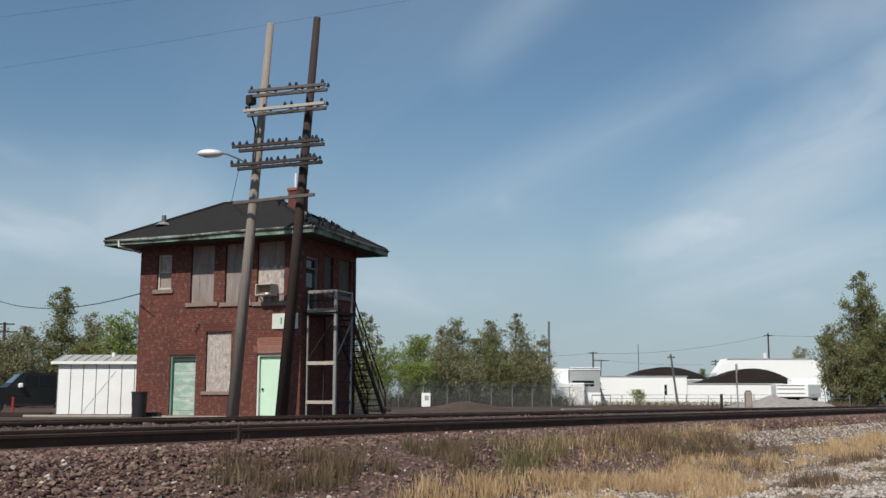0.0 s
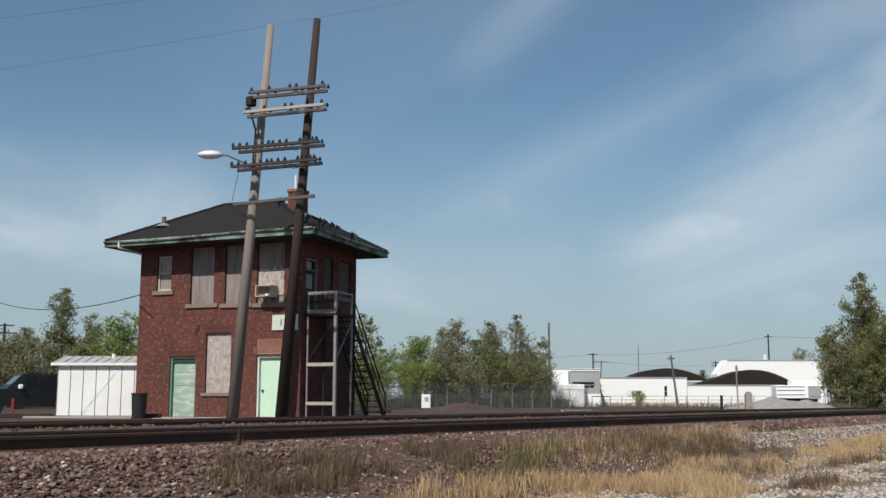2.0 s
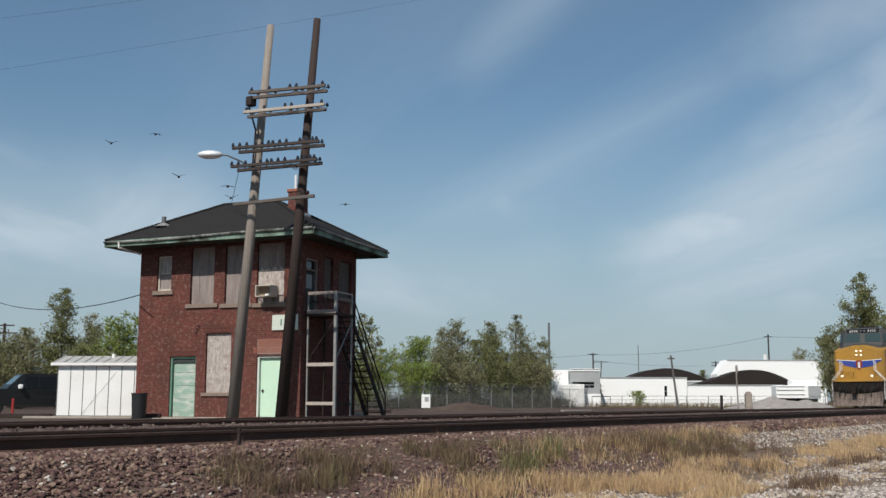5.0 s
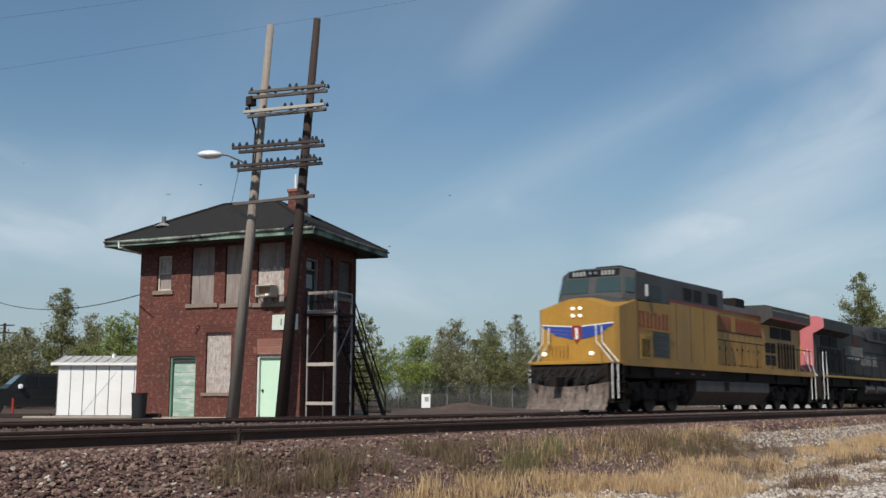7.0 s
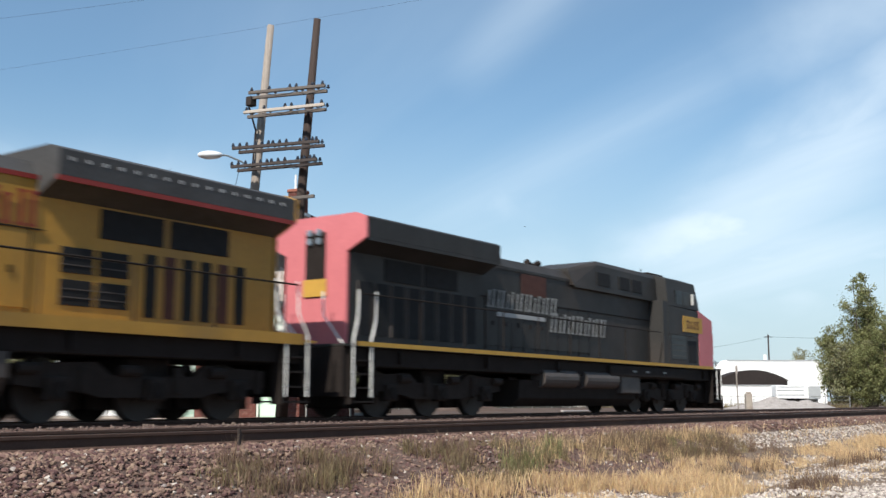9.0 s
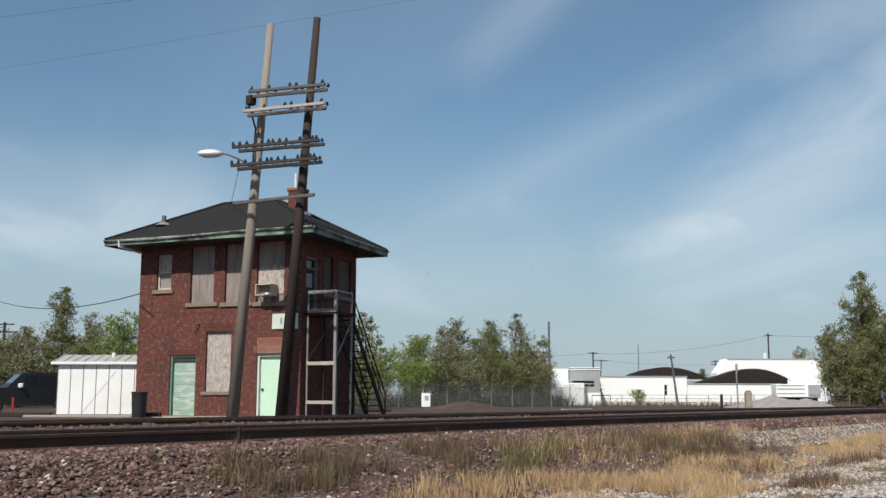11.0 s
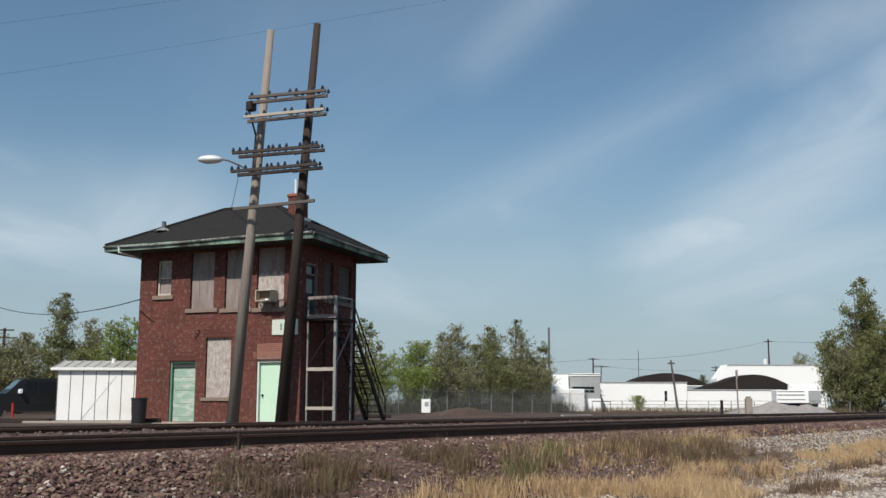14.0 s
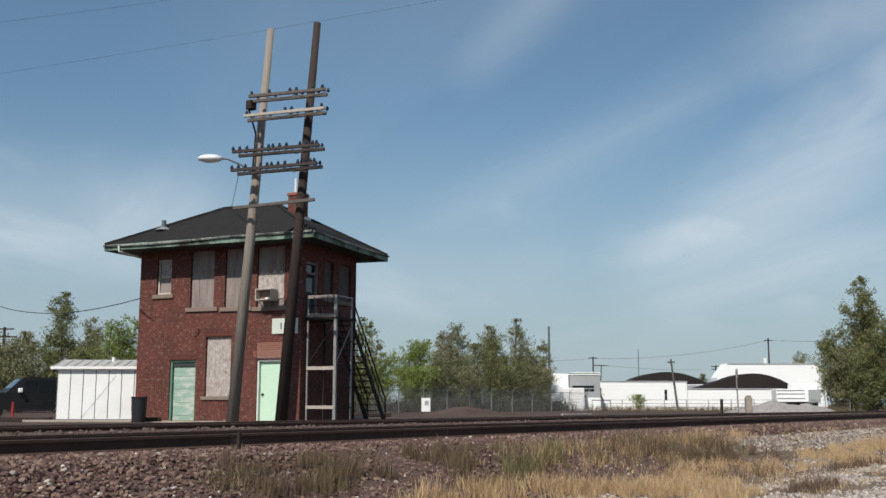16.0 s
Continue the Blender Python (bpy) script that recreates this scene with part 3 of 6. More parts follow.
def build_tower():
    t = root("signal_tower", TOWER, "two-storey red brick railway signal tower with boarded-up windows", "building")
    front_holes = [(-5.81, -4.60, 0.06, 2.36), (-1.87, -0.72, 0.08, 2.34), (-4.17, -3.03, 0.97, 3.23), (-6.60, -5.90, 4.94, 6.33),
                   (-4.99, -3.90, 4.37, 6.58), (-3.40, -2.25, 4.33, 6.58), (-1.96, -0.76, 4.30, 6.58)]
    part("front_wall", wall_bm(TW, TH, 0.3, front_holes, -TW), BRICK, t, "weathered red brick wall")
    side_holes = [(0.29, 1.22, 3.92, 6.0), (1.70, 2.39, 4.75, 6.2), (2.85, 3.90, 4.73, 6.2)]
    s = part("side_wall", wall_bm(TD - 0.3, TH, 0.3, [(a - 0.3, b - 0.3, c, d) for a, b, c, d in side_holes]), BRICK, t, "shaded red brick wall")
    s.matrix_basis = pose(0, 0.3, 0, 0, 0, 90)
    b = part("back_wall", wall_bm(TW, TH, 0.3, []), BRICK, t)
    b.matrix_basis = pose(0, TD, 0, 0, 0, 180)
    w = part("end_wall", wall_bm(TD - 0.6, TH, 0.3, []), BRICK, t)
    w.matrix_basis = pose(-TW, TD - 0.3, 0, 0, 0, -90)
    part("foundation", B(-TW - 0.05, 0.05, -0.06, TD + 0.05, -0.35, 0.055, 0.015), CONCRETE, t, "stained concrete base course")
    part("floor_slab", B(-TW + 0.3, -0.3, 0.3, TD - 0.3, 3.55, 3.75), CONCRETE, t)
    # doorstep slabs
    part("doorstep", B(-6.3, -1.1, -0.75, -0.065, -0.3, 0.02, 0.02), CONCRETE, t, "worn concrete platform along the wall")
    # doors
    for i, (a, b2, c, d) in enumerate(front_holes[:2]):
        worn = i == 0
        door = part("door", B(a + 0.09, b2 - 0.07, 0.16, 0.21, c, d - 0.08, 0.006), GREEN_WORN if worn else GREEN_DOOR, t,
                    "scuffed pale green panelled door" if worn else "plain mint green steel door")
        fr = bmesh.new()
        for q in ((a, a + 0.08, c, d), (b2 - 0.06, b2, c, d), (a + 0.08, b2 - 0.06, d - 0.075, d)):
            box(fr, q[0], q[1], 0.05, 0.23, q[2], q[3], 0.006)
        part("door_frame", fr, GREEN_FRAME if worn else PALE_FRAME, door, "green painted frame" if worn else "pale painted frame")
        if worn:
            for k in range(4):
                part("panel", B(a + 0.2, b2 - 0.18, 0.148, 0.162, 0.25 + 0.5 * k, 0.62 + 0.5 * k, 0.005), GREEN_WORN, door)
            part("transom", B(a + 0.08, b2 - 0.06, 0.1, 0.18, d - 0.24, d - 0.08, 0.004), SOFFIT, door, "dark board over the door")
        else:
            part("knob", T((a + 0.2, 0.16, 1.05), (a + 0.2, 0.10, 1.05), 0.04), STEEL_DARK, door, "dark door knob")
    # boarded openings on the front
    a, b2, c, d = front_holes[2]
    w = part("window", B(a, b2, 0.10, 0.13, c, d, 0.004), BOARD_PALE, t, "opening closed with peeling pale chipboard")
    part("sill", B(a - 0.13, b2 + 0.13, -0.06, 0.1, c - 0.13, c, 0.01), STONE_SILL, w, "stone sill")
    # soldier-course lintels over the lower openings, brick by brick
    for a, b2, d, pale in ((-5.81, -4.60, 2.36, False), (-1.87, -0.87, 2.42, True), (-4.17, -3.03, 3.23, False)):
        first = None
        n = int((b2 - a + 0.3) / 0.078)
        for i in range(n):
            x = a - 0.15 + 0.078 * i
            if first is None:
                first = part("brick", B(0, 0.054, -0.016, 0.05, 0.02, 0.225, 0.004), BRICK_PALE if pale else BRICK, t)
                first.matrix_basis = pose(x, 0, d)
                lead = first
            else:
                again(lead, "brick", t, pose(x, 0, d))
    # one sash window
    a, b2, c, d = front_holes[3]
    w = part("window", B(a, b2, 0.20, 0.215, c, d), BOARD, t, "narrow sash window with a cream frame")
    fr = bmesh.new()
    for q in ((a, a + 0.07, c, d), (b2 - 0.07, b2, c, d), (a + 0.07, b2 - 0.07, c, c + 0.08), (a + 0.07, b2 - 0.07, d - 0.07, d),
              (a + 0.07, b2 - 0.07, (c + d) / 2 - 0.03, (c + d) / 2 + 0.03)):
        box(fr, q[0], q[1], 0.10, 0.2, q[2], q[3], 0.004)
    part("frame", fr, SASH, w)
    part("pane", B(a + 0.08, b2 - 0.08, 0.17, 0.176, (c + d) / 2 + 0.03, d - 0.07), BOARD_PALE, w)
    part("pane", B(a + 0.08, b2 - 0.08, 0.15, 0.156, c + 0.08, (c + d) / 2 - 0.03), BOARD, w)
    part("sill", B(a - 0.15, b2 + 0.13, -0.07, 0.1, c - 0.16, c, 0.01), STONE_SILL, w, "stone sill")
    # three boarded upper windows, each of upright boards
    for i, (a, b2, c, d) in enumerate(front_holes[4:]):
        w = part("window", B(a, b2, 0.16, 0.18, c, d), BOARD, t, "upper window closed with grey weathered boards")
        n = 2 if i else 3
        for k in range(n):
            xa = a + 0.02 + (b2 - a - 0.04) * k / n
            xb = a + 0.02 + (b2 - a - 0.04) * (k + 1) / n - 0.006
            zt = d - 0.78 if i == 0 else d
            part("board", B(xa, xb, 0.085 + 0.004 * (k % 2), 0.16, c, zt, 0.003), BOARD, w)
        if i == 0:
            part("upper_board", B(a + 0.02, b2 - 0.02, 0.10, 0.16, d - 0.77, d, 0.004), BOARD, w, "single grey board")
        if i == 2:
            tear = [(a + 0.03, c + 0.3), (b2 - 0.05, c + 0.3)]
            for k in range(9):
                tear.append((b2 - 0.05 - (b2 - a - 0.08) * k / 8, d - 1.02 + 0.13 * (k % 2) - 0.03 * (k % 3)))
            part("torn_panel", prism(bmesh.new(), tear, 0.06, 0.085), BOARD_PALE, w, "torn pale panel")
        part("sill", B(a - 0.17, b2 + (0.22 if i != 1 else 0.1), -0.07, 0.1, c - 0.16, c, 0.012), STONE_SILL, w, "stone sill")
    # side openings: door to the platform and two boarded windows
    for i, (a, b2, c, d) in enumerate(side_holes):
        if i == 0:
            door = part("door", B(-0.2, -0.15, a + 0.08, b2 - 0.08, c, d - 0.45, 0.005), SOFFIT, t, "dark upper door")
            fr = bmesh.new()
            for q in ((a, a + 0.08, c, d), (b2 - 0.08, b2, c, d), (a + 0.08, b2 - 0.08, d - 0.08, d), (a + 0.08, b2 - 0.08, d - 0.46, d - 0.40)):
                box(fr, -0.2, -0.04, q[0], q[1], q[2], q[3], 0.005)
            part("door_frame", fr, BOARD, door)
            part("transom_pane", B(-0.17, -0.16, a + 0.08, b2 - 0.08, d - 0.4, d - 0.08), GLASS_DARK, door)
            part("door_pane", B(-0.148, -0.14, a + 0.22, b2 - 0.22, c + 0.95, d - 0.6), GLASS_DARK, door)
        else:
            # darker crossarm wood instead of BOARD: the side's shade is in the colour
            w = part("window", B(-0.2, -0.12, a, b2, c, d, 0.004), ARM_WOOD, t, "boarded side window with shade put in as darker wood")
            part("sill", B(-0.1, 0.07, a - 0.1, b2 + 0.1, c - 0.15, c, 0.01), STONE_SILL, w)
    # hipped roof
    # patch of pale re-pointed brickwork over the plain door
    patch_wall = part("mortar_patch", B(-1.86, -0.74, -0.008, 0.02, 2.40, 2.96), PALE_MORTAR, t, "pale re-pointed mortar bed")
    small = part("brick", B(0.006, 0.098, -0.018, -0.006, 0.006, 0.066), BRICK_PALE, patch_wall)
    small.matrix_basis = pose(-1.85, 0, 2.66)
    for r in range(4):
        for k in range(10):
            if r or k:
                again(small, "brick", patch_wall, pose(-1.85 + 0.108 * k + 0.03 * (r % 2), 0, 2.66 + 0.075 * r))
    o, ze = 1.0, 6.70
    x0, x1, y0, y1 = -TW - o, o, -o, TD + o
    ra, rb, zr = -5.0, -2.55, 8.66
    bm = bmesh.new()
    pts = [(x0, y0, ze + 0.2), (x1, y0, ze + 0.2), (x1 - 0.06, y1 - 0.05, ze + 0.10), (x0, y1, ze + 0.2), (ra, TD / 2, zr), (rb, TD / 2, zr)]
    lo = [bm.verts.new(p) for p in pts]
    for f in ((0, 1, 5, 4), (1, 2, 5), (2, 3, 4, 5), (3, 0, 4)):
        bm.faces.new([lo[i] for i in f])
    bm.faces.new([lo[i] for i in (3, 2, 1, 0)])
    roof = part("roof", bm, SHINGLE, t, "dark asphalt shingle hipped roof")
    hips = bmesh.new()
    for i, j in ((0, 4), (1, 5), (2, 5), (3, 4), (4, 5)):
        tube(hips, Vector(pts[i]) + Vector((0, 0, 0.01)), Vector(pts[j]) + Vector((0, 0, 0.015)), 0.07, seg=6)
    part("ridge_cap", hips, SHINGLE, roof)
    part("soffit", B(x0 + 0.03, x1 - 0.09, y0 + 0.03, y1 - 0.08, ze - 0.03, ze - 0.002), SOFFIT, roof, "dark boarded soffit")
    for q in ((x0, x1, y0 - 0.02, y0 + 0.02), (x0, x1, y1 - 0.02, y1 + 0.02), (x0 - 0.02, x0 + 0.02, y0 + 0.02, y1 - 0.02), (x1 - 0.02, x1 + 0.02, y0 + 0.02, y1 - 0.02)):
        bm = B(*q, ze - 0.05, ze + 0.19, 0.004)
        for v in bm.verts:
            if v.co.x > x1 - 0.1:
                f = (v.co.y - y0) / (y1 - y0)
                v.co += Vector((-0.06, 0, -0.10)) * f
        part("fascia", bm, FASCIA, roof, "green fascia with peeling paint")
    g = bmesh.new()
    pipe(g, [(x0, y0 - 0.06, ze + 0.14), (x0 + 2.2, y0 - 0.07, ze + 0.10), (-4.2, y0 - 0.06, ze + 0.13), (-2.4, y0 - 0.06, ze + 0.17), (x1, y0 - 0.06, ze + 0.17)], 0.045)
    pipe(g, [(x1 + 0.05, y0, ze + 0.17), (x1 + 0.03, (y0 + y1) / 2, ze + 0.09), (x1 - 0.01, y1, ze + 0.06)], 0.04)
    part("gutter", g, GUTTER, roof, "sagging metal gutter")
    part("downpipe", pipe(bmesh.new(), [(x0 + 0.75, y0 - 0.08, ze + 0.12), (x0 + 0.75, y0 - 0.06, ze - 0.1), (-TW + 0.02, -0.02, ze - 0.25)], 0.045), WHITE, roof, "white downpipe elbow")
    ch = part("chimney", B(-1.83, -1.25, 1.88, 2.47, 7.4, 8.96, 0.01), BRICK, t, "square red brick chimney")
    part("cap", B(-1.87, -1.21, 1.84, 2.51, 8.90, 9.03, 0.02), BRICK_PALE, ch)
    part("flashing", B(-1.92, -1.16, 1.79, 2.56, 7.95, 8.06, 0.01), WHITE, ch, "pale metal flashing")
    part("flue", T((-1.66, 2.17, 8.95), (-1.66, 2.17, 9.66), 0.045), WHITE, ch, "white flue pipe")
    v = part("roof_vent", T((-6.6, 0.3, 7.4), (-6.6, 0.3, 7.97), 0.10, 0.09), STEEL_FENCE, t, "grey vent pipe")
    part("flashing", T((-6.6, 0.3, 7.56), (-6.6, 0.3, 7.70), 0.36, 0.14), STEEL_GREY, v)
    # sagging cable bracket on the wall
    br = bmesh.new()
    for k in range(3):
        tube(br, (-4.62 + 0.06 * k, 0, 3.25 + 0.12 * k), (-4.62 + 0.06 * k, -0.1, 3.28 + 0.12 * k), 0.025)
    part("cable_bracket", br, STEEL_DARK, t, "rusted cable bracket")
    return t


build_tower()


def build_sign():
    s = root("wall_sign", TOWER @ pose(-1.22, -0.05, 3.27), "white wall sign with one green character on brick", "sign")
    part("panel", B(0, 1.1, 0, 0.045, 0, 0.57, 0.006), SIGN_PALE, s)
    part("letter", B(0.37, 0.43, -0.008, 0.003, 0.17, 0.42), GREEN_FRAME, s, "small green bar")


build_sign()


def build_ac():
    a = root("air_conditioner", TOWER @ pose(-1.72, -0.48, 4.50) @ Matrix.Diagonal((0.74, 0.84, 0.72, 1)), "boxy white window air conditioner on a bracket", "air conditioner")
    body = bmesh.new()
    for q in ((0, 0.92, 0, 0.57, 0, 0.05), (0, 0.92, 0, 0.57, 0.55, 0.6), (0, 0.05, 0, 0.57, 0.05, 0.55), (0.87, 0.92, 0, 0.57, 0.05, 0.55)):
        box(body, *q, 0.008)
    part("casing", body, SASH, a, "cream sheet metal casing")
    part("grille", B(0.05, 0.87, 0.30, 0.5, 0.05, 0.55), TAN_SHEET, a, "tan back of the hollow casing")
    part("inner_box", B(0.44, 0.62, 0.2, 0.3, 0.05, 0.16, 0.01), WHITE, a, "white inner part")
    for x in (0.15, 0.75):
        part("bracket", pipe(bmesh.new(), [(x, 0.05, -0.02), (x, 0.1, -0.05), (x, 0.5, -0.32)], 0.02), STEEL_GREY, a, "steel bracket")


build_ac()


def build_stairs():
    """Steel landing outside the upper door, and the flight down along the wall."""
    s = root("steel_staircase", TOWER, "dark steel outdoor staircase with landing against the brick tower", "staircase")
    z, o0, o1, a0, a1 = 3.9, 0.12, 1.28, 0.30, 1.55
    for o in (o0, o1):
        for a in (a0, a1):
            top = 4.68 if o == o1 else z + (0.75 if a == a0 else 0.0)
            grey = a == a0 or o == o1
            w = 0.055 if o == o1 and a == a0 else 0.03
            part("post", B(o - w, o + w, a - w, a + w, -0.02, top, 0.006), STEEL_GREY if grey else STEEL_DARK, s,
                 "bare grey steel post" if grey else "")
    part("landing", B(o0 - 0.1, o1 + 0.06, a0 - 0.06, a1 + 0.06, z - 0.12, z, 0.01), STEEL_DARK, s, "steel grating landing")
    part("toe_board", B(o0, o1 + 0.05, a0 - 0.10, a0 - 0.065, z - 0.04, z + 0.10, 0.004), BOARD, s, "grey kick board")
    part("brace_board", B(o0, o1, a0 - 0.075, a0 - 0.042, 1.93, 2.06, 0.004), ARM_PALE, s, "pale weathered cross board")
    part("brace_board", B(o0, o1, a0 - 0.075, a0 - 0.042, 0.52, 0.64, 0.004), ARM_PALE, s, "pale weathered cross board")
    for zz in (0.55, 1.3, 2.1, 3.0):
        part("brace", T((o1, a0, zz), (o1, a1, zz + 0.02), 0.025), STEEL_DARK, s)
    part("brace", T((o1, a0, 0.6), (o1, a1, 2.0), 0.025), STEEL_DARK, s)
    part("brace", T((o1, a0, 2.1), (o1, a1, 3.6), 0.025), STEEL_GREY, s)
    part("brace", T((o0, a0, 2.1), (o1, a0, 3.7), 0.02), STEEL_DARK, s)
    part("handrail", pipe(bmesh.new(), [(o0, a0, z + 0.75), (o1, a0, z + 0.75), (o1, a1, z + 0.75)], 0.035), STEEL_GREY, s, "grey pipe handrail")
    part("top_board", B(o0, o1, a0 - 0.075, a0 - 0.045, z + 0.66, z + 0.78, 0.004), BOARD, s, "weathered pale top board")
    part("mid_rail", pipe(bmesh.new(), [(o0, a0, z + 0.4), (o1, a0, z + 0.4), (o1, a1, z + 0.4)], 0.02), STEEL_DARK, s)
    for k in range(5):
        part("baluster", T((o0 + 0.2 * (k + 1), a0, z), (o0 + 0.2 * (k + 1), a0, z + 0.75), 0.012), STEEL_DARK, s)
    # flight
    b0, b1, w0, w1 = a1, 4.5, 0.5, 1.28
    for o in (w0, w1):
        st = bmesh.new()
        prism(st, [(b0, z), (b0, z - 0.24), (b1 - 0.18, 0.0), (b1 + 0.05, 0.0), (b1 + 0.05, 0.06)], o - 0.025, o + 0.025, "x")
        part("stringer", st, STEEL_DARK, s)
        part("stair_rail", pipe(bmesh.new(), [(o, b0, z + 0.78), (o, b1, 0.92), (o, b1 + 0.02, 0.0)], 0.028), STEEL_DARK, s)
        part("mid_rail", pipe(bmesh.new(), [(o, b0, z + 0.4), (o, b1, 0.5)], 0.018), STEEL_DARK, s)
        for k in range(1, 5):
            f = k / 5
            zb = z * (1 - f)
            part("baluster", T((o, b0 + (b1 - b0) * f, zb), (o, b0 + (b1 - b0) * f, zb + 0.8), 0.015), STEEL_DARK, s)
    n = 17
    first = None
    for k in range(1, n):
        f = k / n
        m = pose((w0 + w1) / 2, b0 + (b1 - b0) * f, z * (1 - f))
        if first is None:
            first = part("tread", B(-(w1 - w0) / 2 + 0.026, (w1 - w0) / 2 - 0.026, -0.12, 0.12, -0.035, 0.0, 0.004), STEEL_DARK, s)
            first.matrix_basis = m
        else:
            again(first, "tread", s, m)


build_stairs()


def build_barrel():
    b = root("waste_barrel", TOWER @ pose(-6.28, -1.15, -0.02), "black plastic rubbish barrel beside the brick wall", "barrel")
    bm = bmesh.new()
    for z0, z1, r0, r1 in ((-0.05, 0.08, 0.26, 0.27), (0.08, 0.5, 0.25, 0.275), (0.5, 0.56, 0.285, 0.285), (0.56, 0.92, 0.275, 0.29), (0.92, 0.98, 0.31, 0.31)):
        tube(bm, (0, 0, z0), (0, 0, z1), r0, r1, 20)
    part("body", bm, BLACK_PLASTIC, b, smooth=False)
    part("red_cap", T((-0.14, 0.1, 0.98), (-0.14, 0.1, 1.1), 0.05, 0.03, 10), RED, b, "small red cap")


build_barrel()


# ---- line poles ----
POLES = [((25.25, 26.60, -0.42), (25.74, 25.745, 13.59), POLE_GREY, "tall grey weathered line pole leaning beside the tower"),
         ((25.53, 24.61, -0.42), (26.03, 23.79, 13.49), POLE_DARK, "tall dark creosoted line pole leaning beside the tower")]


def build_poles():
    for i, (p, q, m, label) in enumerate(POLES):
        r = root("line_pole", pose(*p), label, "utility pole", "pair of line poles")
        part("shaft", T((0, 0, 0), Vector(q) - Vector(p), 0.21, 0.125, 14), m, r, smooth=True)
        if i == 0:
            # cobra-head street lamp and a box on the first pole
            arm = part("lamp_arm", pipe(bmesh.new(), [Vector(a) - Vector(p) for a in ((25.5, 26.1, 8.3), (25.0, 26.25, 8.56), (24.5, 26.42, 8.70), (24.2, 26.55, 8.69))], 0.03), STEEL_GREY, r, "curved steel lamp arm")
            bm = bmesh.new()
            bmesh.ops.create_uvsphere(bm, u_segments=16, v_segments=10, radius=1)
            bmesh.ops.scale(bm, vec=(0.44, 0.20, 0.145), verts=bm.verts)
            hd = part("lamp_head", bm, LAMP_METAL, r, "pale metal cobra-head lamp", smooth=True)
            way = Vector((-0.577, 0.816, 0))
            hd.matrix_basis = Matrix.Translation(Vector((23.97, 26.70, 8.66)) - Vector(p)) @ pose(0, 0, 0, 0, 0, math.degrees(math.atan2(way.y, way.x)))
            bm = bmesh.new()
            bmesh.ops.create_uvsphere(bm, u_segments=14, v_segments=8, radius=1)
            bmesh.ops.scale(bm, vec=(0.25, 0.13, 0.1), verts=bm.verts)
            bmesh.ops.translate(bm, vec=(0.08, 0, -0.05), verts=bm.verts)
            part("lens", bm, LAMP_LENS, hd, "domed lamp glass", smooth=True)
            bx = part("junction_box", B(-0.14, 0.14, -0.13, 0.13, -0.16, 0.16, 0.015), STEEL_DARK, r, "dark metal equipment box")
            bx.location = Vector((24.96, 25.82, 10.62)) - Vector(p)
            part("conduit", pipe(bmesh.new(), [Vector(a) - Vector(p) for a in ((24.95, 25.95, 10.55), (25.05, 25.85, 10.1), (25.35, 25.95, 9.7), (25.3, 26.02, 8.3))], 0.035), STEEL_DARK, r, "bent black conduit")
    arms = [((24.90, 25.84, 10.77), (25.77, 22.89, 10.72), ARM_WOOD, 0), ((24.88, 26.04, 10.11), (25.82, 22.96, 10.15), ARM_PALE, 0),
            ((24.77, 26.15, 8.86), (25.72, 23.07, 8.87), ARM_DARK, 1), ((24.82, 26.24, 8.24), (25.75, 23.18, 8.31), ARM_DARK, 1),
            ((24.88, 26.47, 7.08), (25.58, 23.36, 7.23), ARM_WOOD, 2)]
    for a, b, m, style in arms:
        a, b = Vector(a), Vector(b)
        d = b - a
        ln = d.length
        rot = Matrix((d.normalized(), Vector((0, 0, 1)).cross(d).normalized(), (0, 0, 1))).transposed().to_4x4()
        # arms bolt to both faces of the poles
        r = root("crossarm", Matrix.Translation(a) @ rot,
                 ("pale weathered double crossarm with few glass insulators" if m is ARM_PALE else "sooty dark crossarm crowded with glass insulators" if m is ARM_DARK else "weathered wooden crossarm bolted across both poles"),
                 "crossarm", "crossarms on the line poles")
        part("beam", B(0.12 if style == 0 else 0.0, ln - (0.12 if style == 0 else 0), -0.045, 0.045, -0.09, 0.02, 0.01), ARM_WOOD if m is ARM_PALE else m, r)
        if style < 2:
            part("beam", B(0.22 if style == 0 else 0.0, ln + 0.02, -0.50, -0.41, -0.05, 0.055, 0.01), m, r)
        spots = [0.36, 1.0, 1.75, 2.05, ln - 0.45, ln - 0.12] if style == 0 else ([0.06, 0.28, 0.52, 0.9, 1.12, 1.34, 1.56, 1.78, 2.0, ln - 0.66, ln - 0.46, ln - 0.26, ln - 0.06] if style == 1 else [])
        first = None
        for k, x in enumerate(spots):
            for y in (0, -0.45):
                off = 0.03 * ((k * 7) % 3 - 1)
                if first is None:
                    bm = bmesh.new()
                    tube(bm, (0, 0, 0.03), (0, 0, 0.09), 0.018, seg=6)
                    tube(bm, (0, 0, 0.07), (0, 0, 0.12), 0.06, 0.055, 10)
                    tube(bm, (0, 0, 0.12), (0, 0, 0.18), 0.045, 0.032, 10)
                    first = part("insulator", bm, INSULATOR, r, "dark glass insulator")
                    first.location = (x + off, y, 0)
                else:
                    again(first, "insulator", r, pose(x + off, y, 0))
        if style < 2:
            for k in range(2):
                x0 = 0.9 + 1.1 * k
                part("loose_wire", pipe(bmesh.new(), [(x0, -0.46, -0.08), (x0 + 0.4, -0.5, -0.2 - 0.05 * k), (x0 + 0.9, -0.45, -0.15), (x0 + 1.15, -0.44, -0.06)], 0.012), WIRE, r, "slack black wire")


build_poles()


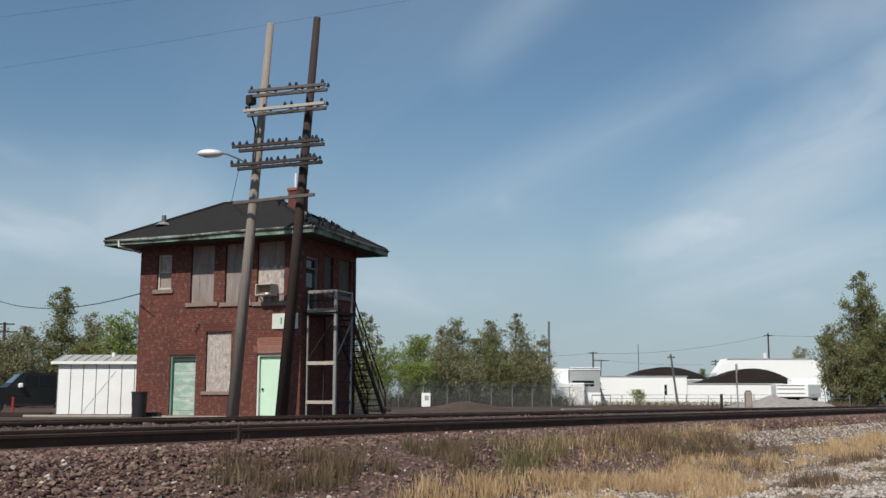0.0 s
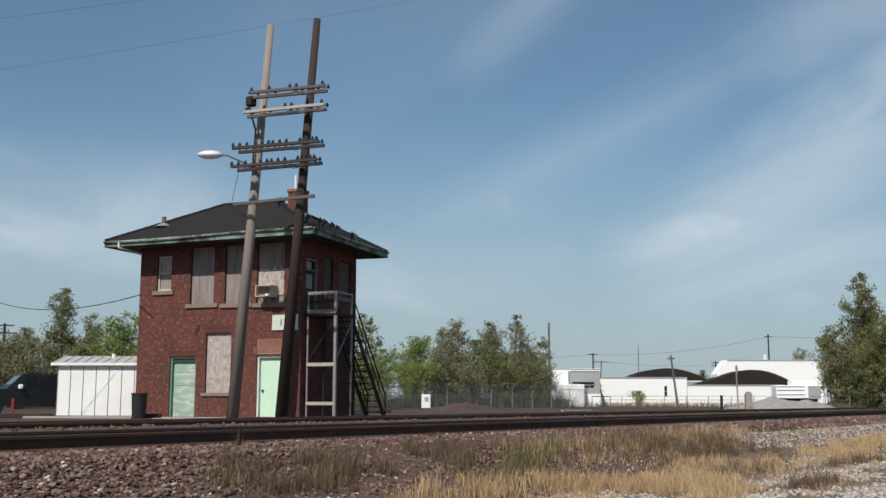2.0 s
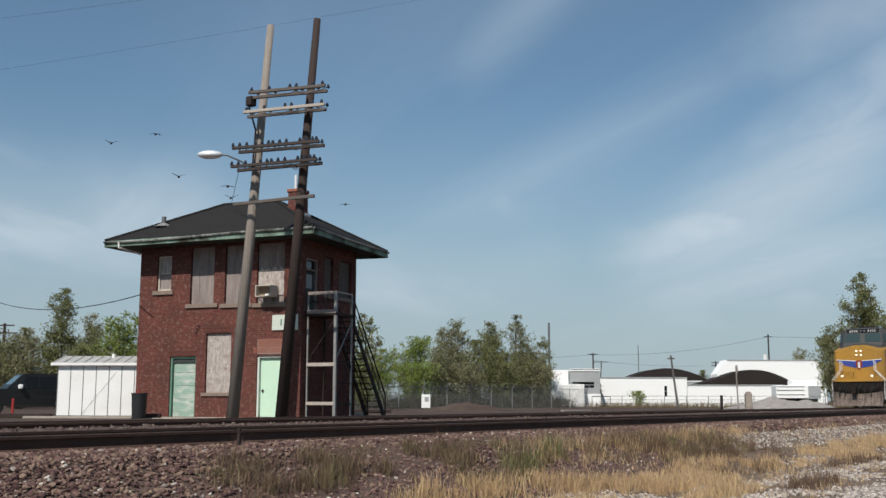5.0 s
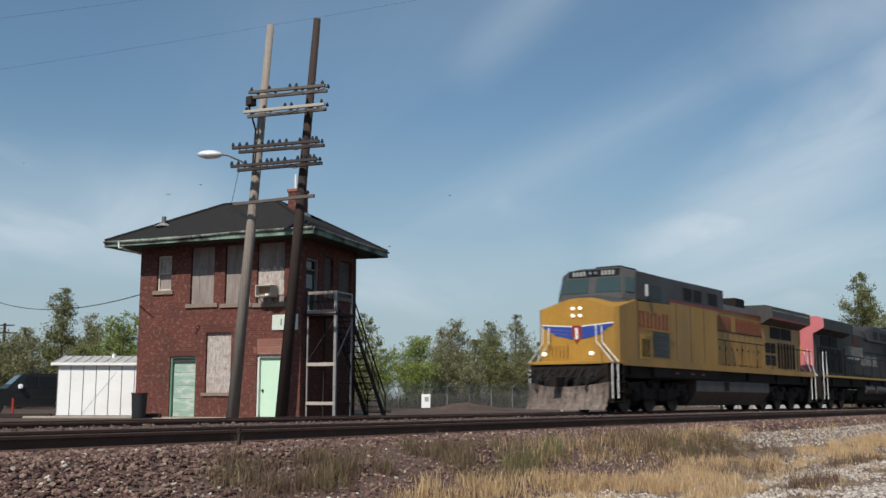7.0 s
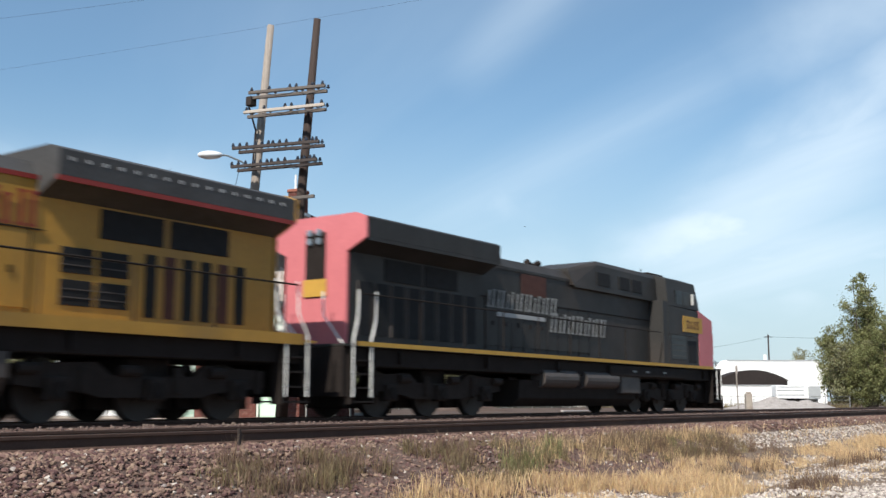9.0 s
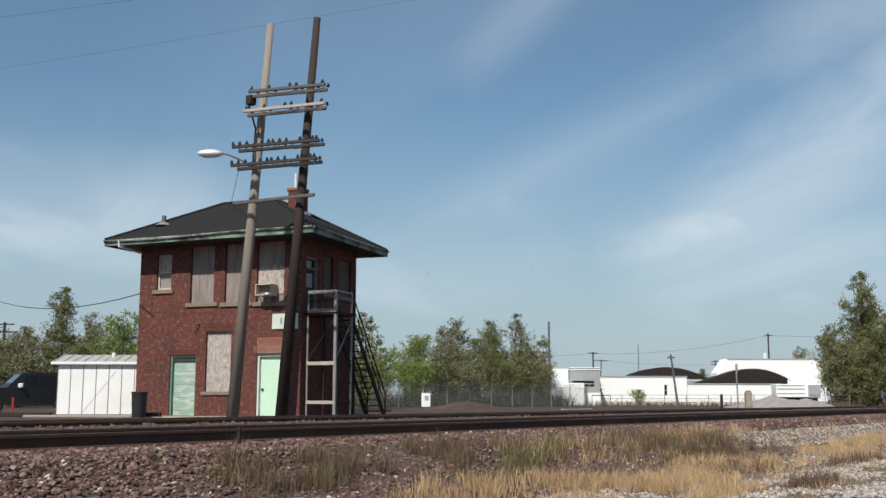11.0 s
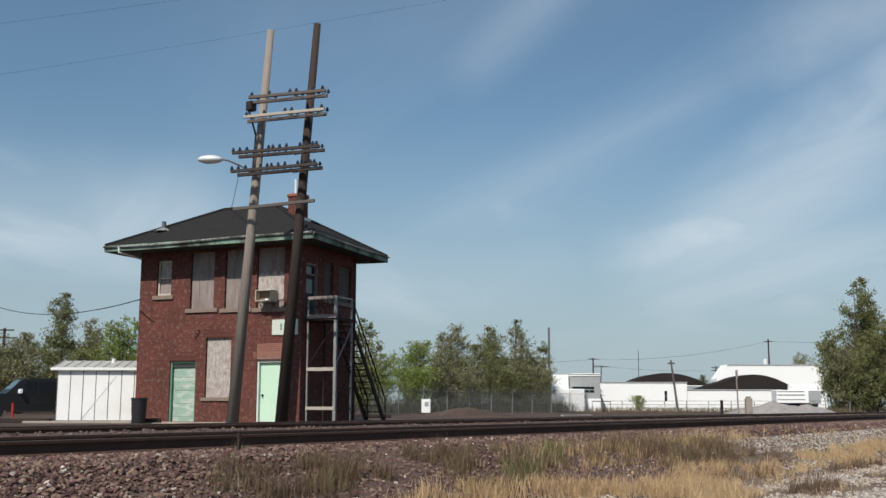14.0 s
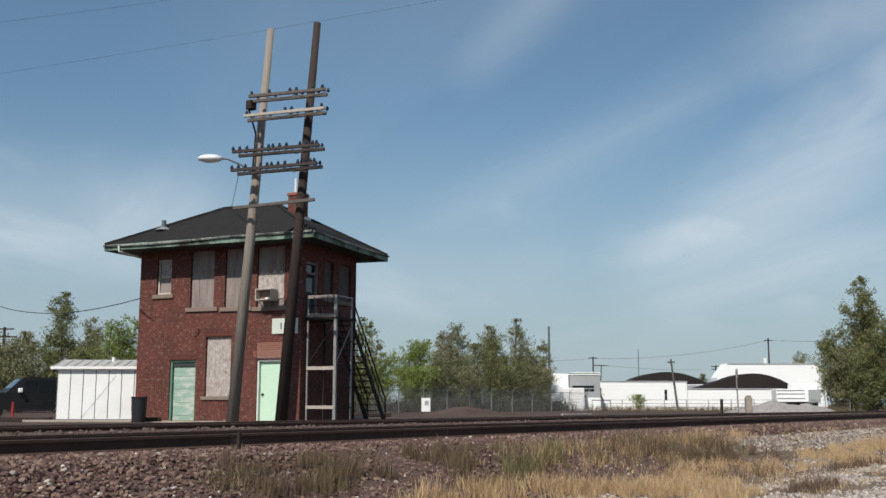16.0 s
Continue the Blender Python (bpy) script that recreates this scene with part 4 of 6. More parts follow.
def wire(pts, r=0.012, sag=0.0, label="thin black overhead wire", category="wire"):
    a, b = Vector(pts[0]), Vector(pts[-1])
    bm = bmesh.new()
    n = 14
    path = []
    for i in range(n + 1):
        f = i / n
        p = a.lerp(b, f)
        p.z -= sag * 4 * f * (1 - f)
        path.append(p)
    pipe(bm, path, r, 5)
    return tagged(part("overhead_wire", bm, WIRE), label, category, "overhead wires")


wire([(24.84, 26.20, 8.22), TOWER @ Vector((-4.7, TD / 2, 8.67))], 0.010, 0.05, "thin straight wire from the crossarm down to the tower ridge")
wire([(40.2, 69.2, 8.2), (26.35, 33.0, 4.42)], 0.02, 1.05, "sagging service cable to the tower wall")

# ---- locomotives ----
UP_SIDE = mat("dusty_yellow_paint", (0.41, 0.218, 0.036), (0.26, 0.140, 0.028), rough=0.5, scale=1.2, fine=14, amount=0.6, streak=(1, 1, 0.5), bump=0.05, stain=(0.19, 0.115, 0.04), stain_amount=0.6)
UP_GREY = mat("dusty_grey_roof", (0.062, 0.060, 0.060), (0.034, 0.032, 0.031), rough=0.6, scale=1.2, fine=14, amount=0.7, bump=0.05)
UP_RED = mat("red_stripe", (0.24, 0.030, 0.024), (0.15, 0.022, 0.018), rough=0.5, bump=0.03)
SP_GREY = mat("sooty_dark_grey_paint", (0.032, 0.030, 0.028), (0.018, 0.017, 0.016), rough=0.6, scale=1.2, fine=14, amount=0.7, bump=0.05, stain=(0.07, 0.05, 0.04))
SP_RED = mat("faded_pink_red_paint", (0.52, 0.155, 0.165), (0.40, 0.11, 0.12), rough=0.55, scale=1.5, fine=14, amount=0.5, bump=0.05)
SP_RUST = mat("rust_patch", (0.085, 0.035, 0.026), rough=0.8)
TAN = mat("grimy_sill_yellow", (0.50, 0.29, 0.05), (0.30, 0.17, 0.04), rough=0.6, scale=3, fine=20)
TANK_GREY = mat("tank_grey", (0.080, 0.068, 0.062), (0.045, 0.038, 0.034), rough=0.6, scale=1.5, fine=12, stain=(0.05, 0.035, 0.03))
UNDER = mat("grimy_underframe", (0.019, 0.014, 0.012), (0.008, 0.006, 0.005), rough=0.85, scale=3, fine=20, spec=0.2)
TRUCK = mat("dusty_truck", (0.029, 0.021, 0.017), (0.012, 0.009, 0.008), rough=0.85, scale=3, fine=20, spec=0.2)
PLOW = mat("scraped_plow", (0.24, 0.185, 0.155), (0.022, 0.015, 0.012), rough=0.8, scale=2.5, fine=14, amount=1.0, streak=(1.5, 4, 0.5))
BLUE = mat("blue_emblem", (0.03, 0.07, 0.33), rough=0.5, bump=0.02)
LETTER_WHITE = mat("worn_white_lettering", (0.42, 0.42, 0.41), (0.22, 0.22, 0.21), rough=0.6, bump=0)
LETTER_WORN = mat("sooty_white_lettering", (0.30, 0.30, 0.29), (0.10, 0.10, 0.095), rough=0.6, scale=3, fine=16, amount=0.8, bump=0)
HANDRAIL_WHITE = mat("white_handrail", (0.78, 0.77, 0.74), rough=0.5, bump=0)
HEADLIGHT = glow_mat("lit_headlight", (1.0, 0.93, 0.80), 0.7)
WHEEL = mat("wheel_steel", (0.05, 0.042, 0.038), (0.03, 0.024, 0.02), rough=0.6, metal=0.4, scale=4, fine=30)
CAB_GLASS = mat("dull_dark_glass", (0.012, 0.014, 0.016), rough=0.35, bump=0, spec=0.2)
GRILLE = mat("black_grille", (0.012, 0.012, 0.013), rough=0.8, bump=0)


def hull(points):
    bm = bmesh.new()
    for p in points:
        bm.verts.new(p)
    r = bmesh.ops.convex_hull(bm, input=bm.verts[:])
    bmesh.ops.dissolve_limit(bm, angle_limit=0.02, verts=bm.verts[:], edges=bm.edges[:])
    return bm


def sides(points):
    return [(x, s * y, z) for x, y, z in points for s in (-1, 1)]


def bars(parent, x0, x1, z0, z1, y, n, material, label, slant=0.0, gaps=()):
    """Lettering that is not to be spelt: two plain upright bars with square feet for each character."""
    w = (x1 - x0) / n
    for i in range(n):
        if i in gaps:
            continue
        bm = bmesh.new()
        for c, cut in ((0.27, 0.0), (0.73, 0.08 * (i % 3))):
            a, b = x0 + w * (i + c - 0.08), x0 + w * (i + c + 0.08)
            zt = z1 - cut * (z1 - z0)
            foot = 0.07 * w
            ring = [(a - foot, z0), (b + foot, z0), (b + foot, z0 + 0.05), (b, z0 + 0.05), (b, zt - 0.05), (b + foot, zt - 0.05), (b + foot, zt),
                    (a - foot, zt), (a - foot, zt - 0.05), (a, zt - 0.05), (a, z0 + 0.05), (a - foot, z0 + 0.05)]
            prism(bm, [(px + slant * (pz - z0), pz) for px, pz in ring], y - 0.004, y + 0.004)
        part("letter", bm, material, parent, label)


def build_loco(name, label, sp):
    """A six-axle road diesel, nose at x = 0, rear coupler at x = 23.8."""
    r = root(name, Matrix(), label, "locomotive")
    side = SP_GREY if sp else UP_SIDE
    upper = SP_GREY if sp else UP_GREY
    nose = SP_RED if sp else UP_SIDE
    # underframe
    part("frame", B(1.2, 23.0, -1.35, 1.35, 1.12, 1.54, 0.02), UNDER, r, "grimy black underframe")
    part("walkway", B(1.0, 23.2, -1.5, 1.5, 1.545, 1.60, 0.006), side, r)
    for s in (-1, 1):
        part("sill_stripe", B(1.9, 22.8, s * 1.505 - 0.008, s * 1.505 + 0.008, 1.50 if not sp else 1.56, 1.72 if not sp else 1.66), TAN if sp else UP_SIDE, r, "yellow sill stripe")
        part("battery_box", B(4.4, 10.5, s * 1.38 - 0.08, s * 1.38 + 0.08, 1.16, 1.49, 0.02), TRUCK if not sp else UNDER, r, "grey battery boxes")
    # plow and front end
    bm = bmesh.new()
    rows = []
    for z, sweep in ((0.10, 0.0), (0.26, 0.13), (0.45, 0.24), (0.64, 0.30), (0.80, 0.31)):
        cut = 0.0 if z < 0.6 else 0.16
        front = [bm.verts.new((0.10 + sweep + 0.62 * abs(u) ** 1.5, 1.42 * u, z + cut * abs(u) ** 2)) for u in (-1, -0.8, -0.6, -0.4, -0.2, 0, 0.2, 0.4, 0.6, 0.8, 1)]
        back = [bm.verts.new((v.co.x + 0.05, v.co.y, v.co.z)) for v in front]
        rows.append((front, back))
    for (f0, b0), (f1, b1) in zip(rows, rows[1:]):
        for k in range(10):
            bm.faces.new((f0[k], f0[k + 1], f1[k + 1], f1[k]))
            bm.faces.new((b0[k], b1[k], b1[k + 1], b0[k + 1]))
        bm.faces.new((f0[0], f1[0], b1[0], b0[0]))
        bm.faces.new((f0[10], b0[10], b1[10], f1[10]))
    for f, b in (rows[0], rows[-1]):
        for k in range(10):
            bm.faces.new((f[k], f[k + 1], b[k + 1], b[k]))
    plow = part("plow", bm, PLOW, r, "scraped and streaked steel snow plow")
    for y in (-0.9, -0.45, 0.45, 0.9):
        part("plow_brace", hull([(0.95, y - 0.03, 0.2), (0.95, y + 0.03, 0.2), (0.95, y - 0.03, 0.9), (0.95, y + 0.03, 0.9), (0.55 + 0.3 * abs(y), y - 0.03, 0.3), (0.55 + 0.3 * abs(y), y + 0.03, 0.3)]), UNDER, plow)
    part("pilot", B(1.0, 1.35, -1.4, 1.4, 0.75, 1.54, 0.02), UNDER, r, "black end plate")
    part("draft_gear", B(1.36, 2.45, -1.0, 1.0, 0.32, 1.11, 0.03), UNDER, r, "black draft gear box")
    part("coupler", hull(sides([(0.0, 0.14, 0.82), (0.0, 0.14, 1.1), (1.1, 0.1, 0.85), (1.1, 0.1, 1.06)])), UNDER, r)
    part("coupler", hull(sides([(23.8, 0.14, 0.82), (23.8, 0.14, 1.1), (22.8, 0.1, 0.85), (22.8, 0.1, 1.06)])), UNDER, r)
    part("rear_pilot", B(22.9, 23.2, -1.4, 1.4, 0.45, 1.54, 0.02), UNDER, r, "black end plate")
    for x in (1.2, 22.25):
        for s in (-1, 1):
            for k in range(4):
                part("step", B(x, x + 0.75, s * 1.33 - 0.16, s * 1.33 + 0.16, 0.33 + 0.3 * k, 0.37 + 0.3 * k), UNDER, r, "dark corner step")
            for xx in (x - 0.03, x + 0.755):
                part("step_side", B(xx, xx + 0.025, s * 1.33 - 0.16, s * 1.33 + 0.16, 0.3, 1.54), UNDER, r)
    for k in range(6):
        y = -0.9 + 0.36 * k
        part("air_hose", pipe(bmesh.new(), [(0.98, y, 1.25), (0.62, y + 0.03, 1.0), (0.55, y + 0.05, 0.75), (0.8, y + 0.06, 0.6)], 0.035), RUBBER, r, "dangling black air hose")
    # nose
    nb = part("nose", hull(sides([(1.93, 1.34, 1.6), (2.06, 1.46, 1.6), (3.4, 1.46, 1.6), (1.93, 1.32, 3.36), (2.06, 1.46, 3.38), (3.4, 1.46, 3.70)]) + [(1.93, 0.35, 3.66), (1.93, -0.35, 3.66), (3.4, 0.35, 3.93), (3.4, -0.35, 3.93)]), nose, r, "wide safety nose")
    if not sp:
        part("anti_glare_top", hull(sides([(2.35, 1.10, 3.55), (2.35, 0.35, 3.765), (3.38, 1.40, 3.735), (3.38, 0.35, 3.95), (2.9, 1.40, 3.60)])), UP_GREY, nb, "dark grey anti-glare top")
        # winged emblem in plain shapes
        for s in (-1, 1):
            em = bmesh.new()
            for k in range(3):
                prism(em, [(s * 0.16, 2.62 - 0.13 * k), (s * 0.16, 2.74 - 0.13 * k), (s * (1.30 - 0.2 * k), 2.82 - 0.12 * k), (s * (1.22 - 0.2 * k), 2.73 - 0.12 * k)], 1.905, 1.935, "x")
            part("emblem_wing", em, BLUE, nb, "blue wing emblem")
            part("emblem_edge", prism(bmesh.new(), [(s * 0.16, 2.75), (s * 0.16, 2.79), (s * 1.32, 2.87), (s * 1.32, 2.835)], 1.903, 1.935, "x"), HANDRAIL_WHITE, nb, "white edge line")
        part("emblem_shield", prism(bmesh.new(), [(-0.17, 2.8), (-0.2, 2.5), (0, 2.2), (0.2, 2.5), (0.17, 2.8)], 1.895, 1.935, "x"), UP_RED, nb, "red and white shield shape")
        part("emblem_stripe", prism(bmesh.new(), [(-0.05, 2.72), (-0.05, 2.35), (0.05, 2.35), (0.05, 2.72)], 1.888, 1.90, "x"), HANDRAIL_WHITE, nb)
    door_x = 1.922
    part("nose_door", B(door_x - 0.01, door_x + 0.01, 0.35, 0.95, 1.7, 3.15, 0.004), nose, nb)
    for y in (-0.13, 0.13):
        for z in (3.12, 3.36):
            part("headlight", T((1.94, y, z), (1.86, y, z), 0.056, 0.05, 12), HEADLIGHT if not sp else CHROME, nb, "lit headlight" if not sp else "headlight")
    for s in (-1, 1):
        part("ditch_light", T((1.06, s * 0.85, 1.86), (0.96, s * 0.85, 1.86), 0.065, 0.06, 12), HEADLIGHT if not sp else CHROME, r, "lit ditch light" if not sp else "ditch light")
    if not sp:
        part("platform_edge", B(0.93, 0.99, -1.25, 1.25, 1.52, 1.63, 0.01), UP_SIDE, r, "yellow front platform edge")
        for k in range(5):
            part("nose_grab", T((1.90, 0.35 + 0.14 * k, 1.75), (1.90, 0.35 + 0.14 * k, 2.15), 0.012, seg=6), UNDER, nb)
        # hoses, cut levers and coupler clutter on the end plate
        for k in range(9):
            y = -1.2 + 0.3 * k
            part("cable", pipe(bmesh.new(), [(0.97, y, 1.42), (0.70, y + 0.10, 1.12 - 0.05 * (k % 3)), (0.72, y + 0.22, 0.95), (0.97, y + 0.30, 1.22)], 0.022), RUBBER, r, "looped black cable")
        part("cut_lever", pipe(bmesh.new(), [(0.85, -1.35, 1.3), (0.80, -0.9, 1.12), (0.72, -0.2, 1.12), (0.80, 0.9, 1.12), (0.85, 1.35, 1.3)], 0.022), UNDER, r, "bent uncoupling lever")
    # cab: lower body, upper body, windows
    part("cab_body", hull(sides([(3.4, 1.45, 1.6), (5.9, 1.45, 1.6), (3.4, 1.45, 3.66), (5.9, 1.45, 3.72)])), side if not sp else SP_GREY, r)
    cab = part("cab", hull(sides([(2.90, 1.15, 3.70), (3.30, 1.45, 3.70), (5.9, 1.45, 3.725), (3.25, 1.0, 4.74), (3.55, 1.38, 4.66), (5.9, 1.38, 4.66), (3.6, 0.8, 4.86), (5.9, 0.8, 4.84)])), upper, r, "grey cab upper part with raked windscreen")
    for s in (-1, 1):
        wb = [(2.97, s * 0.14, 3.96), (2.97, s * 1.08, 3.96), (3.15, s * 0.14, 4.48), (3.15, s * 1.0, 4.48)]
        part("windscreen", hull(wb + [(x + 0.12, y, z) for x, y, z in wb]), GLASS_PALE, cab, "raked windscreen pane")
        part("quarter_pane", hull([(3.04, s * 1.22, 3.95), (3.28, s * 1.42, 3.92), (3.22, s * 1.14, 4.46), (3.46, s * 1.38, 4.44), (3.5, s * 1.1, 4.2)]), GLASS_PALE, cab)
        part("side_window", B(4.15, 5.25, s * 1.425 - 0.03, s * 1.425 + 0.03, 3.80, 4.30, 0.01), CAB_GLASS, cab, "dark sliding side window")
        part("window_bar", B(4.66, 4.72, s * 1.43 - 0.03, s * 1.43 + 0.035, 3.80, 4.30), upper, cab)
        part("mirror", B(4.02, 4.06, s * 1.52 - 0.05, s * 1.52 + 0.05, 3.85, 4.25, 0.005), LETTER_WHITE, cab, "pale wind deflector")
    part("number_board", B(3.16, 3.4, -0.95, 0.95, 4.52, 4.76, 0.01), GRILLE, cab, "black number board with white bars")
    for s in (-1, 1):
        for k in range(4):
            y = s * (0.34 + 0.13 * k)
            part("letter", B(3.145, 3.165, y - 0.035, y + 0.035, 4.56, 4.71), LETTER_WHITE, cab)
        part("class_light", T((3.16, s * 0.1, 4.64), (3.11, s * 0.1, 4.64), 0.05, seg=10), CHROME, cab, "round marker light")
    part("horn", T((12.7, 0.0, 4.42), (13.1, 0.0, 4.55), 0.06, 0.11, 10), UNDER, r, "air horn")
    part("horn", T((13.1, 0.2, 4.42), (12.75, 0.2, 4.52), 0.06, 0.11, 10), UNDER, r, "air horn")
    part("bell_guard", B(12.5, 13.3, -0.25, 0.35, 4.30, 4.42, 0.02), UNDER, r)
    # equipment cabinet behind the cab
    xe = 11.3 if not sp else 12.2
    xw = 10.4 if not sp else 6.3
    uw = 1.42 if not sp else 1.05
    part("cabinet", hull(sides([(5.9, 1.44, 1.6), (xw, 1.44, 1.6), (5.9, 1.44, 3.82), (xw, 1.44, 3.86)])), side, r, "flush side cabinet")
    part("upper_cabinet", hull(sides([(5.9, uw, 3.9), (xe - 0.1, uw, 3.9), (5.9, uw - 0.04, 4.64), (xe - (0.0 if not sp else 1.8), uw - 0.04, 4.68), (5.9, 0.9, 4.80), (xe - (0.0 if not sp else 1.9), 0.9, 4.82), (xe, 0.9, 4.4), (xe, uw - 0.1, 4.3)])), upper, r, "grey upper cabinet")
    for s in (-1, 1):
        part("stripe", B(5.95, xe - 0.15, s * (uw + 0.015) - 0.012, s * (uw + 0.015) + 0.012, 3.83, 3.91), UP_RED if not sp else SP_GREY, r, "thin red stripe" if not sp else "")
        for a, b in ((7.2, 7.95), (8.15, 8.9), (9.6, 10.5)):
            part("intake", B(a, b, s * (uw - 0.01) - 0.025, s * (uw - 0.01) + 0.025, 4.02, 4.45, 0.01), GRILLE, r, "dark air intake screen")
        # access doors low on the cab side
        part("side_grille", B(4.55, 5.75, s * 1.45 - 0.012, s * 1.45 + 0.012, 1.85, 2.70, 0.004), CAB_GLASS, r, "dark louvred panel")
        for k in range(4):
            part("slat", B(4.6, 5.7, s * 1.465 - 0.006, s * 1.465 + 0.006, 1.95 + 0.19 * k, 1.98 + 0.19 * k), TANK_GREY, r)
        for k in range(4 if not sp else 0):
            part("slot", B(3.72 + 0.16 * k, 3.80 + 0.16 * k, s * 1.462 - 0.006, s * 1.462 + 0.006, 1.82, 2.42), UNDER, r)
        part("access_door", B(3.65, 4.35, s * 1.45 - 0.008, s * 1.45 + 0.008, 1.75, 2.55, 0.004), GRILLE if sp else TAN, r)
    for s in (-1, 1):
        for x in ((6.4, 7.7, 9.0) if not sp else ()):
            part("panel_seam", B(x, x + 0.02, s * 1.447 - 0.004, s * 1.447 + 0.004, 1.75, 3.8), UP_GREY, r)
        part("panel_seam", B(3.45, 3.47, s * 1.455 - 0.004, s * 1.455 + 0.004, 1.7, 3.65), UP_GREY, r)
        part("grab_rail", pipe(bmesh.new(), [(3.5, s * 1.5, 2.72), (6.0, s * 1.5, 2.72)], 0.015), side, r)
    part("cab_cooler", B(4.2, 5.4, -0.5, 0.5, 4.83, 5.0, 0.04), UNDER, r, "dark roof cooling unit")
    part("antenna", T((5.6, 0.3, 4.8), (5.6, 0.3, 5.1), 0.02, seg=6), UNDER, r)
    # engine hood with its doors
    part("hood", hull(sides([(xw, 0.93, 1.6), (17.2, 0.93, 1.6), (xw, 0.93, 4.05), (17.2, 0.93, 4.05)])), side, r, "long engine hood")
    part("hood_roof", hull(sides([(xw, 0.95, 4.055), (17.2, 0.95, 4.055), (xw, 0.72, 4.32), (17.2, 0.72, 4.32), (xw, 0.3, 4.38), (17.2, 0.3, 4.38)])), upper, r, "rounded dark grey hood roof")
    for s in (-1, 1):
        part("stripe", B(xw + 0.4, 17.1, s * 0.945 - 0.01, s * 0.945 + 0.01, 3.98, 4.06), UP_RED if not sp else SP_GREY, r, "thin red stripe" if not sp else "")
        first = None
        for k in range(9):
            x = 10.95 + 0.66 * k
            if first is None:
                first = part("hood_door", B(0, 0.62, -0.012, 0.012, 1.85, 3.12, 0.004), side, r)
                first.matrix_basis = pose(x, s * 0.94, 0)
            else:
                again(first, "hood_door", r, pose(x, s * 0.94, 0))
        for k in range(10):
            part("door_gap", B(10.90 + 0.66 * k, 10.945 + 0.66 * k, s * 0.936 - 0.008, s * 0.936 + 0.008, 1.75, 3.15), UNDER, r, "dark gap between doors")
        for k in range(9):
            part("latch", B(11.2 + 0.66 * k, 11.26 + 0.66 * k, s * 0.96 - 0.015, s * 0.96 + 0.015, 2.4, 2.52), UNDER, r)
        part("gutter_strip", B(xw + 0.1, 17.1, s * 0.95 - 0.015, s * 0.95 + 0.015, 3.14, 3.165), UNDER, r)
    part("exhaust", B(15.3, 16.4, -0.45, 0.45, 4.3, 4.78, 0.03), UNDER, r, "black exhaust stack")
    # radiator section with overhanging wings
    xr0, xr1 = 16.95, 22.5
    end_mat = SP_RED if sp else UP_SIDE
    part("radiator_body", hull(sides([(17.2, 0.935, 1.6), (xr1 - 0.05, 0.935, 1.6), (17.2, 0.935, 3.75), (xr1 - 0.05, 0.935, 3.75)])), side, r)
    wing = part("radiator", hull(sides([(xr0, 0.9, 3.70), (xr1, 0.9, 3.70), (xr0, 1.49, 4.02), (xr1, 1.49, 4.02), (xr0, 1.49, 4.45), (xr1, 1.49, 4.45), (xr0, 1.2, 4.56), (xr1, 1.2, 4.56)])), upper, r, "wide overhanging radiator wings")
    for k in range(16):
        part("rivet_plate", B(xr0 + 0.2 + 0.33 * k, xr0 + 0.27 + 0.33 * k, -1.5, -1.485, 4.28, 4.34), LETTER_WHITE if not sp else UNDER, wing)
    for s in (-1, 1):
        part("stripe", B(xr0, xr1, s * 1.47 - 0.02, s * 1.47 + 0.02, 3.93, 4.015), UP_RED if not sp else SP_GREY, wing, "thin red stripe" if not sp else "")
        for a, b in ((18.2, 19.6), (19.75, 21.2)):
            part("radiator_screen", B(a, b, s * 0.94 - 0.02, s * 0.94 + 0.02, 3.16, 3.68, 0.005), GRILLE, r, "black radiator screen")
        if sp:
            for k in range(8):
                x = 17.35 + 0.62 * k
                g = part("louvre_panel", B(x, x + 0.46, s * 0.94 - 0.012, s * 0.94 + 0.012, 1.85, 3.08, 0.005), GRILLE, r, "tall dark louvred door")
                part("frame", B(x + 0.46, x + 0.50, s * 0.95 - 0.015, s * 0.95 + 0.015, 1.85, 3.08), TANK_GREY, g)
        else:
            for a in (17.45, 18.2):
                for z in (1.95, 2.5):
                    g = part("louvre_panel", B(a, a + 0.65, s * 0.94 - 0.012, s * 0.94 + 0.012, z, z + 0.44, 0.005), GRILLE, r, "dark louvred panel")
                    for k in range(2):
                        part("louvre", B(a, a + 0.65, s * 0.95 - 0.012, s * 0.95 + 0.012, z + 0.13 + 0.14 * k, z + 0.15 + 0.14 * k), TANK_GREY, g)
            for k in range(6):
                x = 19.2 + 0.44 * k
                part("vent_door", B(x, x + 0.26, s * 0.94 - 0.012, s * 0.94 + 0.012, 1.85, 3.0, 0.005), SP_RUST if k % 3 == 1 else GRILLE, r, "tall dark vent door")
    # rear end
    e = part("end_wall", hull(sides([(xr1, 0.94, 1.6), (xr1 + 0.06, 0.94, 1.6), (xr1, 0.94, 3.7), (xr1 + 0.06, 0.94, 3.7)])), end_mat, r, "faded pink end wall" if sp else "")
    part("wing_end", hull(sides([(xr1 + 0.003, 0.9, 3.70), (xr1 + 0.06, 0.9, 3.70), (xr1 + 0.003, 1.5, 4.0), (xr1 + 0.06, 1.5, 4.0), (xr1 + 0.003, 1.5, 4.46), (xr1 + 0.06, 1.5, 4.46), (xr1 + 0.003, 1.2, 4.58), (xr1 + 0.06, 1.2, 4.58)])), end_mat, e)
    part("class_light_panel", B(xr1 + 0.06, xr1 + 0.09, -0.3, 0.3, 3.0, 4.2, 0.006), UNDER if sp else UP_GREY, e, "dark sunken lamp panel")
